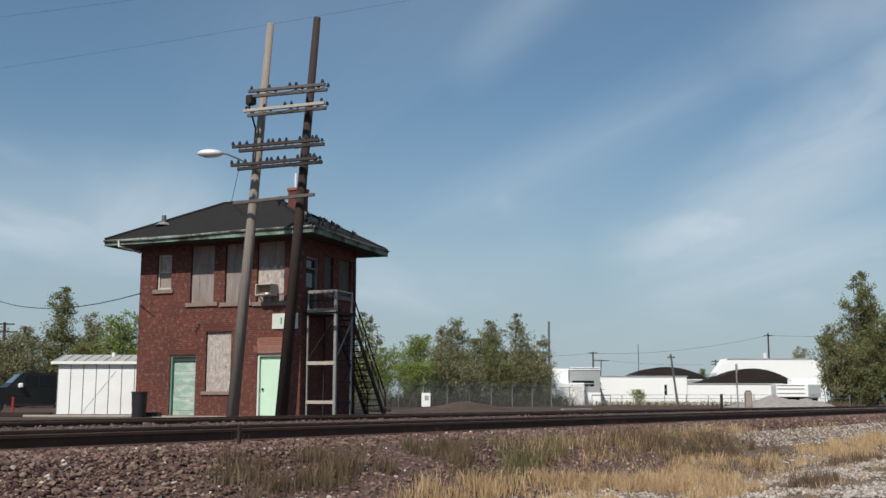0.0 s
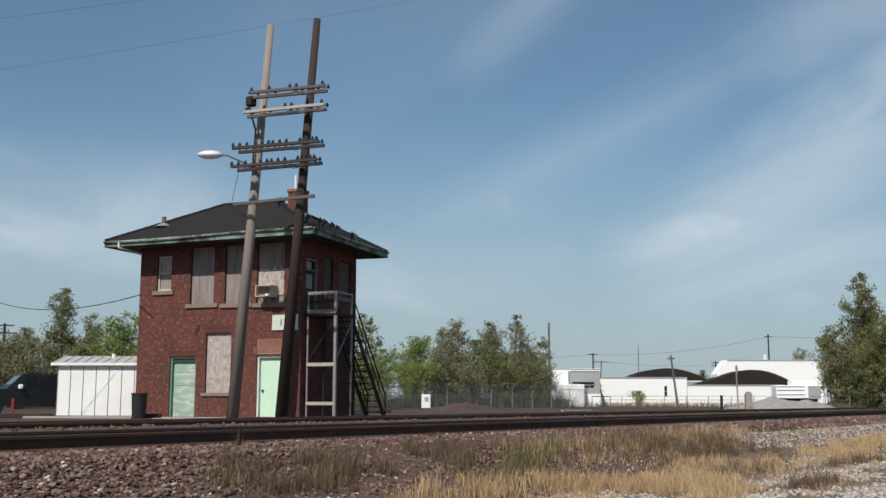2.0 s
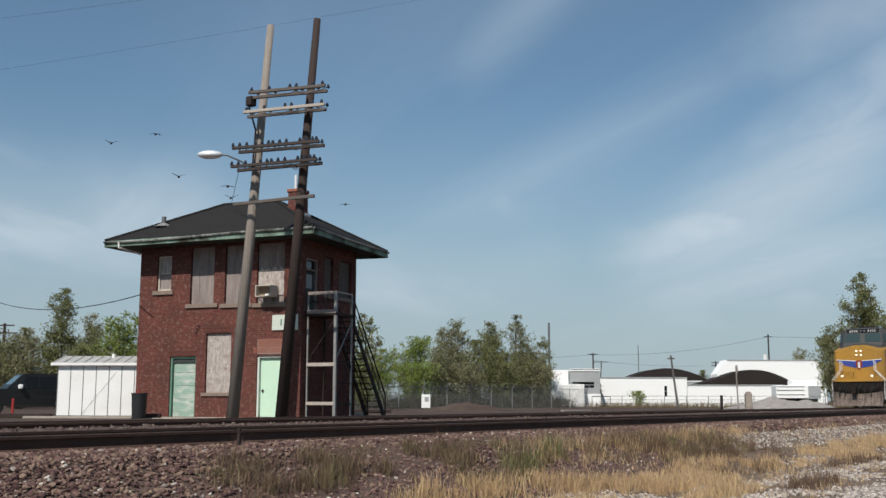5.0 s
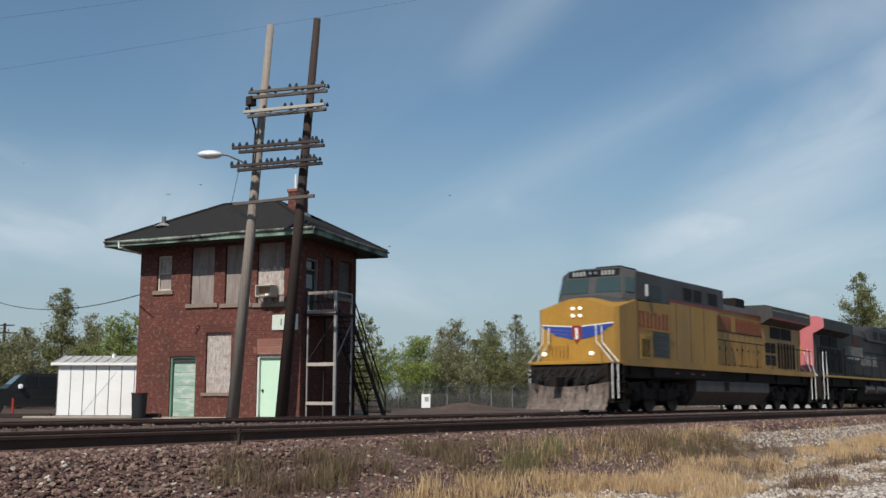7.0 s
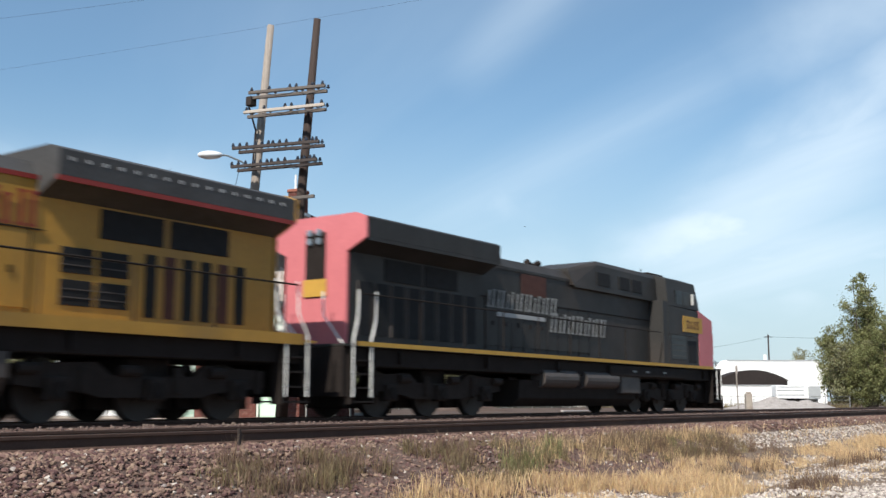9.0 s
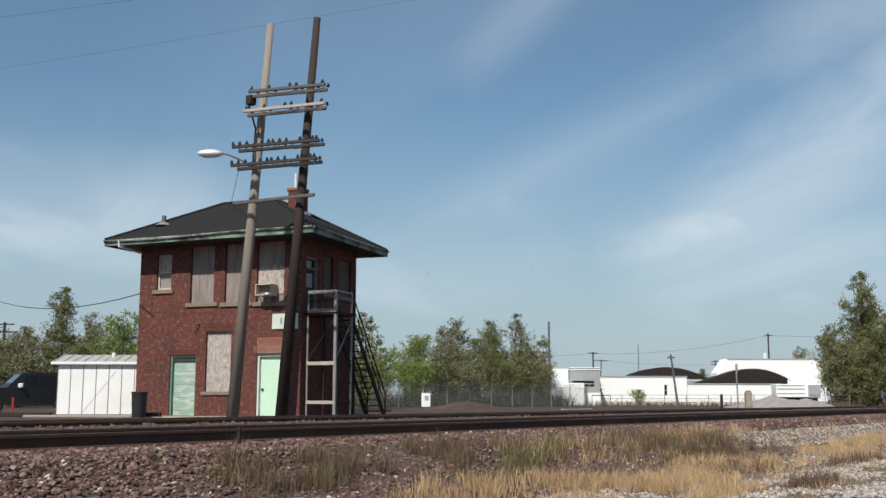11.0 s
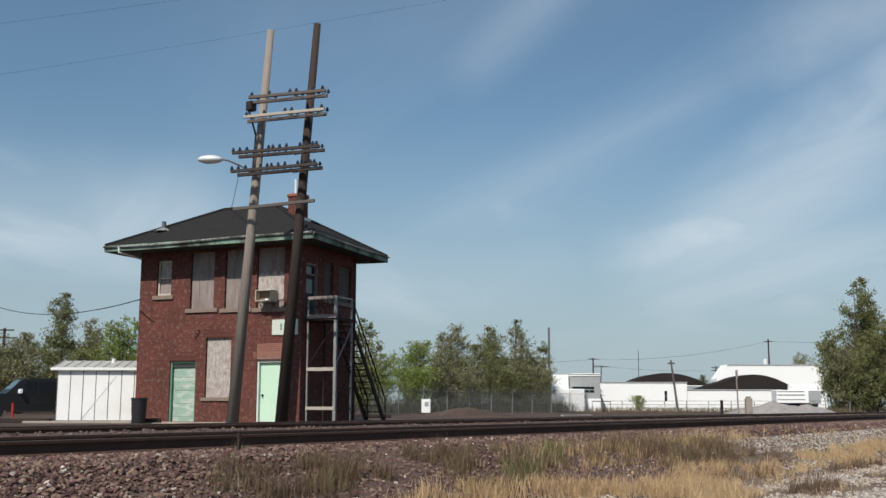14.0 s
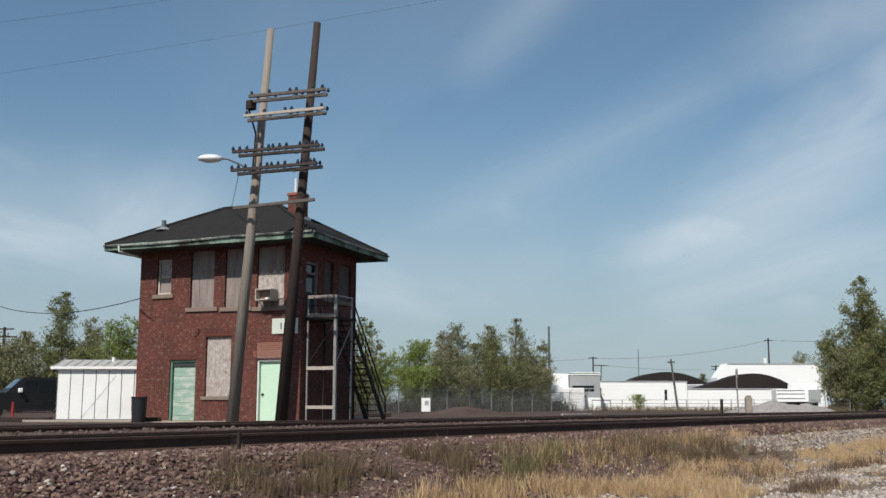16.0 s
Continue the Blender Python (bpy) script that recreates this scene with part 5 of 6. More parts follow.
    for y in (-0.14, 0.14):
        for z in (4.0, 4.2):
            part("rear_headlight", T((xr1 + 0.08, y, z), (xr1 + 0.15, y, z), 0.085, seg=12), CHROME, e)
    part("number_panel", B(xr1 + 0.06, xr1 + 0.10, -0.35, 0.35, 2.72, 3.12, 0.006), TAN if sp else UP_GREY, e, "yellow panel with dark bars" if sp else "")
    # handrails
    for s in (-1, 1):
        hr = part("handrail", pipe(bmesh.new(), [(max(xw + 0.1, 6.6), s * 1.44, 2.72), (xr1 + 0.2, s * 1.44, 2.72)], 0.02), UNDER, r, "long walkway handrail")
        for k in range(7 if not sp else 9):
            x = 22.3 - 1.85 * k
            part("stanchion", T((x, s * 1.44, 1.6), (x, s * 1.44, 2.72), 0.018, seg=6), UNDER, hr)
        for off in (0.0, 0.62):
            x = 1.15 + off * 0.65
            part("end_rail", pipe(bmesh.new(), [(x, s * 1.49, 0.45), (x, s * 1.49, 1.62), (x - 0.04, s * 0.98, 2.22), (x - 0.04, s * 0.96, 2.75)], 0.022), HANDRAIL_WHITE, r, "white bent end handrail")
            x = 22.95 - off
            part("end_rail", pipe(bmesh.new(), [(x, s * 1.49, 0.45), (x, s * 1.49, 1.7), (x - 0.22, s * 1.42, 2.15), (x - 0.25, s * 1.42, 2.80)], 0.022), HANDRAIL_WHITE, r, "white end handrail")
        part("end_rail", pipe(bmesh.new(), [(22.98, s * 1.2, 1.0), (22.98, s * 1.2, 1.62), (22.96, s * 0.62, 2.25), (22.96, s * 0.60, 2.78)], 0.022), HANDRAIL_WHITE, r, "white bent end handrail")
    for s in (-1, 1):
        for k in range(6):
            part("sill_bracket", B(2.6 + 3.7 * k, 2.7 + 3.7 * k, s * 1.40 - 0.05, s * 1.40 + 0.05, 1.2, 1.5), UNDER, r)
        for x in (6.2, 7.6, 8.6):
            part("reflector", B(x, x + 0.28, s * 1.463 - 0.004, s * 1.463 + 0.004, 1.30, 1.36), RED if not sp else LETTER_WORN, r, "small reflector strip")
    # fuel tank
    if sp:
        part("fuel_tank", hull(sides([(8.2, 1.25, 0.95), (8.2, 1.2, 0.45), (8.2, 0.9, 0.22), (15.6, 1.25, 0.95), (15.6, 1.2, 0.45), (15.6, 0.9, 0.22)])), UNDER, r, "black fuel tank")
        for s in (-1, 1):
            for a, b in ((9.9, 12.1), (12.6, 14.6)):
                part("air_reservoir", T((a, s * 1.22, 1.02), (b, s * 1.22, 1.02), 0.27, seg=18), TANK_GREY, r, "grey air reservoir", smooth=False)
            part("equipment_box", B(8.2, 9.6, s * 1.25 - 0.14, s * 1.25 + 0.14, 0.62, 1.2, 0.02), TANK_GREY, r)
    else:
        part("fuel_tank", hull(sides([(8.2, 1.42, 1.12), (8.2, 1.42, 0.72), (8.2, 1.0, 0.2), (16.3, 1.42, 1.12), (16.3, 1.42, 0.72), (16.3, 1.0, 0.2)])), TANK_GREY, r, "large grey fuel tank")
        for s in (-1, 1):
            part("tank_band", B(11.0, 11.5, s * 1.425 - 0.008, s * 1.425 + 0.008, 0.75, 1.1), UNDER, r)
    # trucks and wheelsets
    sets = []
    for c in (5.4, 19.3):
        tr = new("truck")
        tr.parent = r
        bm = bmesh.new()
        for s in (-1, 1):
            prism(bm, [(c - 2.75, 0.62), (c - 2.75, 0.95), (c - 1.2, 1.02), (c - 0.9, 0.8), (c + 0.9, 0.8), (c + 1.2, 1.02), (c + 2.75, 0.95), (c + 2.75, 0.62), (c + 1.4, 0.5), (c + 1.1, 0.42), (c - 1.1, 0.42), (c - 1.4, 0.5)], s * 1.08 - 0.09, s * 1.08 + 0.09)
        me_side = part("side_frame", bm, TRUCK, tr, "cast steel side frames")
        part("bolster", B(c - 0.5, c + 0.5, -1.0, 1.0, 0.75, 1.12, 0.02), UNDER, tr)
        for k in range(3):
            x = c - 2.0 + 2.0 * k
            part("traction_motor", B(x - 0.92, x + 0.92, -0.56, 0.56, 0.20, 0.74, 0.03), UNDER, tr)
            for s in (-1, 1):
                part("journal_box", B(x - 0.2, x + 0.2, s * 1.17 - 0.12, s * 1.17 + 0.12, 0.36, 0.76, 0.03), TRUCK, tr)
                part("spring", T((x + 0.55, s * 1.17, 0.5), (x + 0.55, s * 1.17, 0.95), 0.1, seg=10), TRUCK, tr)
                part("axle_cap", T((x, s * 1.29, 0.55), (x, s * 1.33, 0.55), 0.14, seg=14), UNDER, tr, "round axle cap")
                part("brake_cylinder", T((x - 0.75, s * 1.2, 0.88), (x - 0.35, s * 1.2, 0.88), 0.1, seg=10), TRUCK, tr)
            bm = bmesh.new()
            tube(bm, (0, -0.9, 0), (0, 0.9, 0), 0.09, seg=10)
            for s in (-1, 1):
                tube(bm, (0, s * 0.66, 0), (0, s * 0.80, 0), 0.533, seg=28)
                tube(bm, (0, s * 0.63, 0), (0, s * 0.665, 0), 0.56, seg=28)
                box(bm, -0.3, 0.3, s * 0.80 - 0.01, s * 0.80 + 0.015, -0.04, 0.04)
            ws = part("wheelset", bm, WHEEL, tr, "steel wheelset")
            ws.location = (x, 0, 0.534)
            sets.append((ws, x))
    # lettering as plain shapes
    if sp:
        for s in (-1, 1):
            bars(r, 9.8, 13.5, 2.38, 2.95, s * 0.972, 7, LETTER_WORN, "worn white slanted lettering", -0.2 * s)
            bars(r, 13.0, 16.9, 2.88, 3.38, s * 0.972, 8, LETTER_WORN, "worn white slanted lettering", -0.2 * s)
            part("speed_bar", B(13.7, 16.3, s * 0.970 - 0.005, s * 0.970 + 0.005, 2.66, 2.80), LETTER_WHITE, r, "white underline bar")
            part("number_panel", B(3.05, 4.75, s * 1.458 - 0.008, s * 1.458 + 0.008, 2.85, 3.42, 0.003), TAN, r, "yellow panel with dark bars")
            bars(r, 3.35, 4.5, 2.98, 3.28, s * 1.468, 4, SP_RUST, "dark red bars")
            part("rust_patch", B(13.6, 15.0, s * 0.952 - 0.004, s * 0.952 + 0.004, 3.35, 3.95), SP_RUST, r, "rusty brown patch")
            part("nose_band", B(2.0, 3.38, s * 1.452 - 0.006, s * 1.452 + 0.006, 2.1, 2.9), SP_RED, r, "faded red nose band")
    else:
        for s in (-1, 1):
            bars(r, 3.45, 5.75, 2.80, 3.34, s * 1.462, 4, UP_RED, "red bars in place of the number")
            bars(r, 10.95, 17.0, 3.18, 3.78, s * 0.958, 13, UP_RED, "red capital-height bars of blurred lettering", 0.0, (5,))
    return r, sets


def set_cab_forward(loco, far=0.26):
    """Lengthen the front end: nose and cab stand a little further out over the pilot."""
    for ob in loco.children_recursive:
        if ob.type == "MESH" and not ob.name.startswith(("end_rail", "handrail", "wheelset", "sill_stripe", "walkway", "grab_rail")):
            for v in ob.data.vertices:
                if v.co.z > 1.595 and 1.75 < v.co.x < 6.0:
                    v.co.x -= far * min(1.0, (6.0 - v.co.x) / 2.2)


lead_loco, lead_wheels = build_loco("yellow_locomotive", "dusty yellow and grey six-axle diesel locomotive with lit headlights", False)
trail_loco, trail_wheels = build_loco("grey_locomotive", "sooty dark grey diesel locomotive with faded pink rear end", True)

for loco in (lead_loco, trail_loco):
    set_cab_forward(loco)

# ---- yard, shed, pickup ----
FACE = -54.72      # turn of things that stand square to the line of sight
GZ = -0.32


def sq(x, y, turn=0.0):
    return pose(x, y, GZ, 0, 0, FACE + turn)


def build_shed():
    s = root("storage_shed", sq(26.08, 37.67), "white corrugated metal storage shed with a low pitched roof", "shed")
    w, d, h = 3.35, 2.6, 2.1
    part("wall", B(0, w, 0, 0.05, 0.02, h, 0.004), WHITE, s)
    part("wall", B(0, 0.05, 0.05, d, 0.02, h, 0.004), WHITE, s)
    part("wall", B(w - 0.05, w, 0.05, d, 0.02, h, 0.004), WHITE, s)
    part("wall", B(0.05, w - 0.05, d - 0.05, d, 0.02, h, 0.004), WHITE, s)
    part("plinth", B(-0.02, w + 0.02, -0.02, d, -0.05, 0.07, 0.01), STEEL_DARK, s, "dark rotten plinth")
    for k in range(7):
        x = 0.02 + 0.52 * k
        part("batten", B(x - 0.012, x + 0.012, -0.014, 0.0, 0.08, h - 0.03), STEEL_FENCE, s, "grey seam strip")
    br = part("brace", B(-0.006, 0.006, -0.012, -0.004, 0, 2.2), BOARD_PALE, s, "thin diagonal brace mark")
    br.matrix_basis = pose(1.05, 0, 0.1, 0, 38, 0)
    roof = part("roof", prism(bmesh.new(), [(-0.12, h), (-0.12, h + 0.07), (d / 2, h + 0.42), (d + 0.12, h + 0.07), (d + 0.12, h), (d / 2, h + 0.36)], -0.22, w + 0.1, "x"), ROOF_METAL, s, "pale metal roof")
    part("roof_edge", B(-0.24, w + 0.1, -0.17, -0.12, h - 0.02, h + 0.09, 0.005), WHITE, roof)
    for k in range(9):
        part("roof_rib", prism(bmesh.new(), [(-0.12, h + 0.072), (-0.12, h + 0.10), (d / 2, h + 0.45), (d / 2, h + 0.42)], -0.2 + 0.41 * k, -0.17 + 0.41 * k, "x"), ROOF_METAL, roof)
    part("roof_vent", T((1.95, 1.0, h + 0.3), (1.95, 1.0, h + 0.5), 0.08), WHITE, roof, "small white vent")


build_shed()

tagged(part("concrete_pad", B(24.9, 29.3, 35.2, 36.0, -0.4, -0.24, 0.03, ), CONCRETE), "low broken pale concrete pad beside the shed", "slab")
bpy.data.objects["concrete_pad"].matrix_world = Matrix.Translation((24.2, 36.6, 0)) @ pose(0, 0, 0, 0, 0, FACE) @ Matrix.Translation((-24.9, -35.9, 0))


def build_pickup():
    """A crew-cab pickup seen from its side; x runs from the nose to the tail."""
    t = root("pickup_truck", sq(28.06, 43.28, 33) @ pose(-2.03, 0, 0), "black crew-cab pickup truck parked in the yard", "pickup truck")
    P = mat("black_car_paint", (0.010, 0.011, 0.012), rough=0.4, scale=2, fine=30, amount=0.4, bump=0.01, spec=0.4)
    body = part("body", hull([(x, y, z) for y in (0.0, 1.95) for x, z in ((0.0, 0.5), (0.0, 1.05), (0.25, 1.18), (5.6, 1.2), (5.65, 0.55), (0.4, 0.42), (5.3, 0.42))]), P, t, "black painted body")
    cab = part("cab", hull([(x, y, z) for x, z, y0 in ((1.45, 1.17, 0.04), (2.2, 1.86, 0.2), (3.75, 1.88, 0.2), (4.15, 1.2, 0.04)) for y in (y0, 1.95 - y0)]), P, t)
    for a, b, c, d in ((1.95, 2.35, 2.78, 2.78), (2.86, 2.86, 3.58, 3.85)):
        part("side_window", hull([(a, 0.035, 1.22), (b, 0.145, 1.75), (c, 0.145, 1.75), (d, 0.035, 1.22), (a, 0.08, 1.22), (b, 0.2, 1.75), (c, 0.2, 1.75), (d, 0.08, 1.22)]), GLASS_DARK, cab, "dark side window")
    part("windscreen", hull([(1.5, 0.2, 1.2), (1.5, 1.75, 1.2), (2.1, 0.33, 1.8), (2.1, 1.6, 1.8), (1.6, 0.2, 1.2), (2.2, 0.33, 1.8), (1.6, 1.75, 1.2)]), GLASS_PALE, cab)
    part("mirror", B(1.95, 2.12, -0.24, 0.02, 1.18, 1.38, 0.03), WHITE, cab, "pale door mirror")
    part("door_trim", B(1.6, 5.4, -0.008, 0.004, 0.78, 0.83), RUBBER, body)
    part("door_seam", B(2.79, 2.81, -0.004, 0.004, 0.5, 1.18), RUBBER, body)
    part("running_board", B(1.5, 4.0, -0.05, 0.1, 0.36, 0.42, 0.01), STEEL_DARK, t, "dark step bar")
    for x in (1.0, 4.6):
        for y in (0.02, 1.75):
            w = part("wheel", T((x, y, 0.385), (x, y + 0.2, 0.385), 0.385, seg=24), RUBBER, t)
            part("rim", T((x, y - 0.006, 0.385), (x, y + 0.1, 0.385), 0.23, seg=16), CHROME, w, "steel rim")


build_pickup()


def build_marker():
    m = root("red_marker", sq(24.74, 38.58), "short red marker post standing in the yard", "marker post")
    part("post", B(-0.045, 0.045, -0.03, 0.03, -0.02, 0.72, 0.01), RED, m)
    part("cap", B(-0.05, 0.05, -0.04, 0.04, 0.72, 0.75, 0.005), RED, m)


build_marker()


def timber(x, y, ln, turn, label):
    b = root("timber", sq(x, y, turn), label, "timber", "loose timbers")
    part("beam", B(0, ln, 0, 0.24, 0, 0.18, 0.02), TIE, b)


timber(23.0, 37.4, 2.3, 2, "dark old railway tie lying on dirt")
timber(26.3, 33.2, 1.1, -3, "dark old railway tie beside the shed")
timber(44.5, 37.6, 2.2, 10, "dark old railway tie lying on dirt")
tagged(part("plank", B(60, 64, 33, 33.2, -0.33, -0.22, 0.02), BOARD_PALE), "long pale plank lying on the yard dirt", "plank")
tagged(part("plank", B(36.5, 39.5, 32.2, 32.5, -0.33, -0.20, 0.02), CONCRETE), "pale concrete kerb piece lying on dirt", "kerb")


def mound(x, y, rx, ry, h, material, label):
    bm = bmesh.new()
    bmesh.ops.create_grid(bm, x_segments=28, y_segments=20, size=1)
    for v in bm.verts:
        r = math.hypot(v.co.x, v.co.y)
        k = max(0.0, 1 - r) ** 0.9
        n = 1 + 0.35 * noise.noise((v.co.x * 3 + x, v.co.y * 3, 1.0)) + 0.15 * noise.noise((v.co.x * 9, v.co.y * 9, x))
        v.co = Vector((v.co.x * rx, v.co.y * ry, h * k * n - 0.05))
    ob = part("dirt_mound" if material is YARD else "gravel_mound", bm, material, smooth=True)
    ob.matrix_world = sq(x, y)
    tagged(ob, label, "mound")


mound(58.6, 39.6, 3.4, 1.8, 0.60, YARD, "low brown heap of dirt on the yard")
PALE_HEAP = mat("pale_gravel_heap", (0.36, 0.33, 0.31), (0.18, 0.16, 0.15), rough=0.95, scale=2, fine=9, amount=0.8, bump=0.8, spec=0.1)
mound(95.8, 30.8, 5.2, 2.6, 1.0, PALE_HEAP, "grey gravel heap beside the white buildings")
mound(97.5, 28.6, 3.0, 2.2, 0.9, PALE_HEAP, "grey gravel heap near the trailer")


def build_cabinet():
    c = root("signal_cabinet", sq(65.2, 47.7), "white electrical cabinet on legs in the yard", "cabinet")
    part("body", B(-0.34, 0.34, 0, 0.5, 0.12, 1.15, 0.02), WHITE, c)
    part("panel", B(-0.1, 0.2, -0.012, 0.004, 0.6, 0.95), GREY_WALL, c, "grey notice panel")
    for s in (-0.25, 0.25):
        part("leg", B(s - 0.05, s + 0.05, 0.1, 0.4, -0.02, 0.12), STEEL_DARK, c)
        part("conduit", T((s, 0.25, 1.15), (s, 0.25, 1.4), 0.04), STEEL_GREY, c)


build_cabinet()


def build_fence(pts, label, step=3.0, h=1.85):
    f = root("chain_link_fence", pose(0, 0, GZ), label, "fence")
    wires = bmesh.new()
    first = arm = None
    for (x0, y0), (x1, y1) in zip(pts, pts[1:]):
        d = Vector((x1 - x0, y1 - y0, 0))
        n = max(1, round(d.length / step))
        u = d.normalized()
        for k in range(n + 1):
            p = Vector((x0, y0, 0)) + d * (k / n)
            if first is None:
                first = part("post", T((0, 0, -0.05), (0, 0, h), 0.045, seg=8), STEEL_GREY, f)
                first.matrix_basis = Matrix.Translation(p)
                arm = part("barb_arm", T((0, 0, h), (0.22, -0.22, h + 0.3), 0.03, seg=6), STEEL_GREY, f)
                arm.matrix_basis = Matrix.Translation(p)
            else:
                again(first, "post", f, Matrix.Translation(p))
                again(arm, "barb_arm", f, Matrix.Translation(p))
        a, b = Vector((x0, y0, 0)), Vector((x1, y1, 0))
        part("top_rail", T(a + Vector((0, 0, h - 0.03)), b + Vector((0, 0, h - 0.03)), 0.025, seg=6), STEEL_FENCE, f)
        for k in range(3):
            o = Vector((0.07 * (k + 1), -0.07 * (k + 1), h + 0.1 * (k + 1)))
            part("barbed_wire", T(a + o, b + o, 0.008, seg=4), STEEL_FENCE, f)
        m = int(d.length / 0.13)
        for k in range(-int(h / 0.13), m):
            for flip in (0, 1):
                s0, s1 = k * 0.13, k * 0.13 + h
                z0, z1 = (0.0, h) if not flip else (h, 0.0)
                if s0 < 0:
                    z0 += (z1 - z0) * (-s0 / h)
                    s0 = 0.0
                if s1 > d.length:
                    z1 = z0 + (z1 - z0) * (d.length - s0) / (s1 - s0)
                    s1 = d.length
                p, q = a + u * s0 + Vector((0, 0, z0)), a + u * s1 + Vector((0, 0, z1))
                tri = [wires.verts.new(c + Vector(o)) for c in (p, q) for o in ((0, 0, 0.009), (0.008, 0.008, -0.006), (-0.008, -0.008, -0.006))]
                for i in range(3):
                    j = (i + 1) % 3
                    wires.faces.new((tri[i], tri[j], tri[3 + j], tri[3 + i]))
    tagged(part("mesh_fabric", wires, STEEL_FENCE, f, "woven wire mesh"), kind="stuff")


build_fence([(56.0, 57.5), (67.9, 52.4), (77.1, 51.7), (94.8, 49.4)], "tall chain-link fence with barbed wire arms along the yard")


# ---- far buildings ----
def arc(x0, x1, z0, rise, n=12):
    return [(x0 + (x1 - x0) * i / n, z0 + rise * (1 - (2 * i / n - 1) ** 2)) for i in range(n + 1)]


def hall(name, x, y, w, d, h, label, roof_rise=0.0, wall=WHITE_FAR, roof_mat=ROOF_DARK, inset=(0.0, 0.0), turn=0.0, windows=()):
    b = root(name, sq(x, y, turn), label, "building")
    part("front_wall", wall_bm(w, h, 0.3, [(a, a + ww, z, z + hh) for a, ww, z, hh in windows]), wall, b)
    for a, ww, z, hh in windows:
        win = part("window", B(a, a + ww, 0.15, 0.2, z, z + hh), GLASS_DARK, b)
        part("frame", B(a, a + ww, 0.1, 0.15, z + hh / 2 - 0.04, z + hh / 2 + 0.04), GREY_WALL, win)
    part("side_wall", B(0, 0.3, 0.3, d, 0, h), wall, b)
    part("side_wall", B(w - 0.3, w, 0.3, d, 0, h), wall, b)
    part("back_wall", B(0.3, w - 0.3, d - 0.3, d, 0, h), wall, b)
    part("coping", B(-0.08, w + 0.08, -0.08, 0.34, h + 0.003, h + 0.14, 0.02), GREY_WALL if wall is WHITE_FAR else WHITE_FAR, b, "parapet coping")
    if roof_rise:
        part("roof", prism(bmesh.new(), [(inset[0], h - 0.3)] + arc(inset[0], w - inset[1], h + 0.05, roof_rise) + [(w - inset[1], h - 0.3)], 1.5, d), roof_mat, b, "dark barrel-vaulted roof")
    else:
        part("roof", B(0.3, w - 0.3, 0.35, d - 0.3, h - 0.25, h - 0.05), roof_mat, b)
    return b


hall("workshop", 118.1, 59.8, 10.8, 20, 3.45, "low white painted workshop with dark barrel roof", 0, windows=((8.0, 0.35, 1.2, 1.3),))
hall("workshop", 124.5, 51.2, 11.9, 18, 2.55, "low white painted workshop wall in the distance", 0)
hall("warehouse", 138.3, 66.1, 12.8, 8, 3.4, "far warehouse with dark barrel-vaulted roof", 1.9, wall=GREY_WALL)
hall("warehouse", 135.2, 52.0, 12.0, 6, 2.6, "white warehouse with dark barrel-vaulted roof", 2.2)
b = bpy.data.objects["warehouse.001"]
part("low_roof", prism(bmesh.new(), [(-2.7, 2.3), (-2.7, 2.62), (-0.6, 3.15), (1.6, 3.9), (1.6, 2.3)], 1.4, 5.5), ROOF_DARK, b, "low dark lean-to roof")
b = hall("grey_annex", 110.4, 61.7, 5.3, 12, 4.15, "small grey and white annex building in the distance", 0, wall=GREY_WALL, windows=((2.0, 2.6, 2.2, 0.7),))
part("white_wing", B(-0.1, 3.2, -1.6, -0.4, 0, 2.6, 0.03), WHITE_FAR, b, "white lower wing")
part("white_end", B(-0.6, 1.5, -0.4, -0.02, 0, 4.3, 0.03), WHITE_FAR, b, "white end wall")
part("base_strip", B(1.5, 5.3, -0.1, -0.01, 0, 1.5), WHITE_FAR, b, "white base")


def build_big_shed():
    b = root("metal_hall", sq(155.6, 58.9), "large white metal hall behind the workshops", "building")
    w, d = 16.6, 4
    bm = prism(bmesh.new(), [(0, 0), (0, 4.75), (1.6, 6.9), (15.4, 6.95), (w, 5.6), (w, 0)], 0, d)
    part("body", bm, WHITE_FAR, b)
    part("gable_edge", B(1.6, 15.4, -0.06, -0.005, 6.75, 6.93), GREY_WALL, b, "thin grey roof edge")
    hall("warehouse", 161.0, 87.0, 5.0, 14, 6.0, "far low building with a brown roof", 0, wall=ROOF_DARK)


build_big_shed()


def build_trailer():
    t = root("dump_trailer", sq(105.6, 33.9, -4), "white high-sided dump trailer parked by the gravel", "trailer")
    part("box_side", B(0, 4.25, 0, 2.2, 0.95, 2.25, 0.04), WHITE_FAR, t, "white ribbed sides")
    for z in (1.3, 1.75, 2.1):
        part("side_rib", B(0.05, 2.75, -0.05, -0.002, z, z + 0.07), GREY_WALL, t)
    part("cab_cover", B(1.6, 4.1, 0.3, 2.0, 2.25, 2.75, 0.06), WHITE_FAR, t)
    # thin grey sheet over the white box, shade of the tail end as colour
    part("tail", B(3.1, 4.3, -0.06, -0.004, 0.9, 2.2, 0.02), GREY_WALL, t, "tailgate with its shade put in as grey")
    part("chassis", B(0.2, 4.1, 0.3, 1.9, 0.6, 0.95, 0.02), STEEL_DARK, t)
    for x in (0.9, 3.2):
        for y in (0.1, 1.8):
            part("wheel", T((x, y, 0.42), (x, y + 0.28, 0.42), 0.42, seg=16), RUBBER, t)


build_trailer()


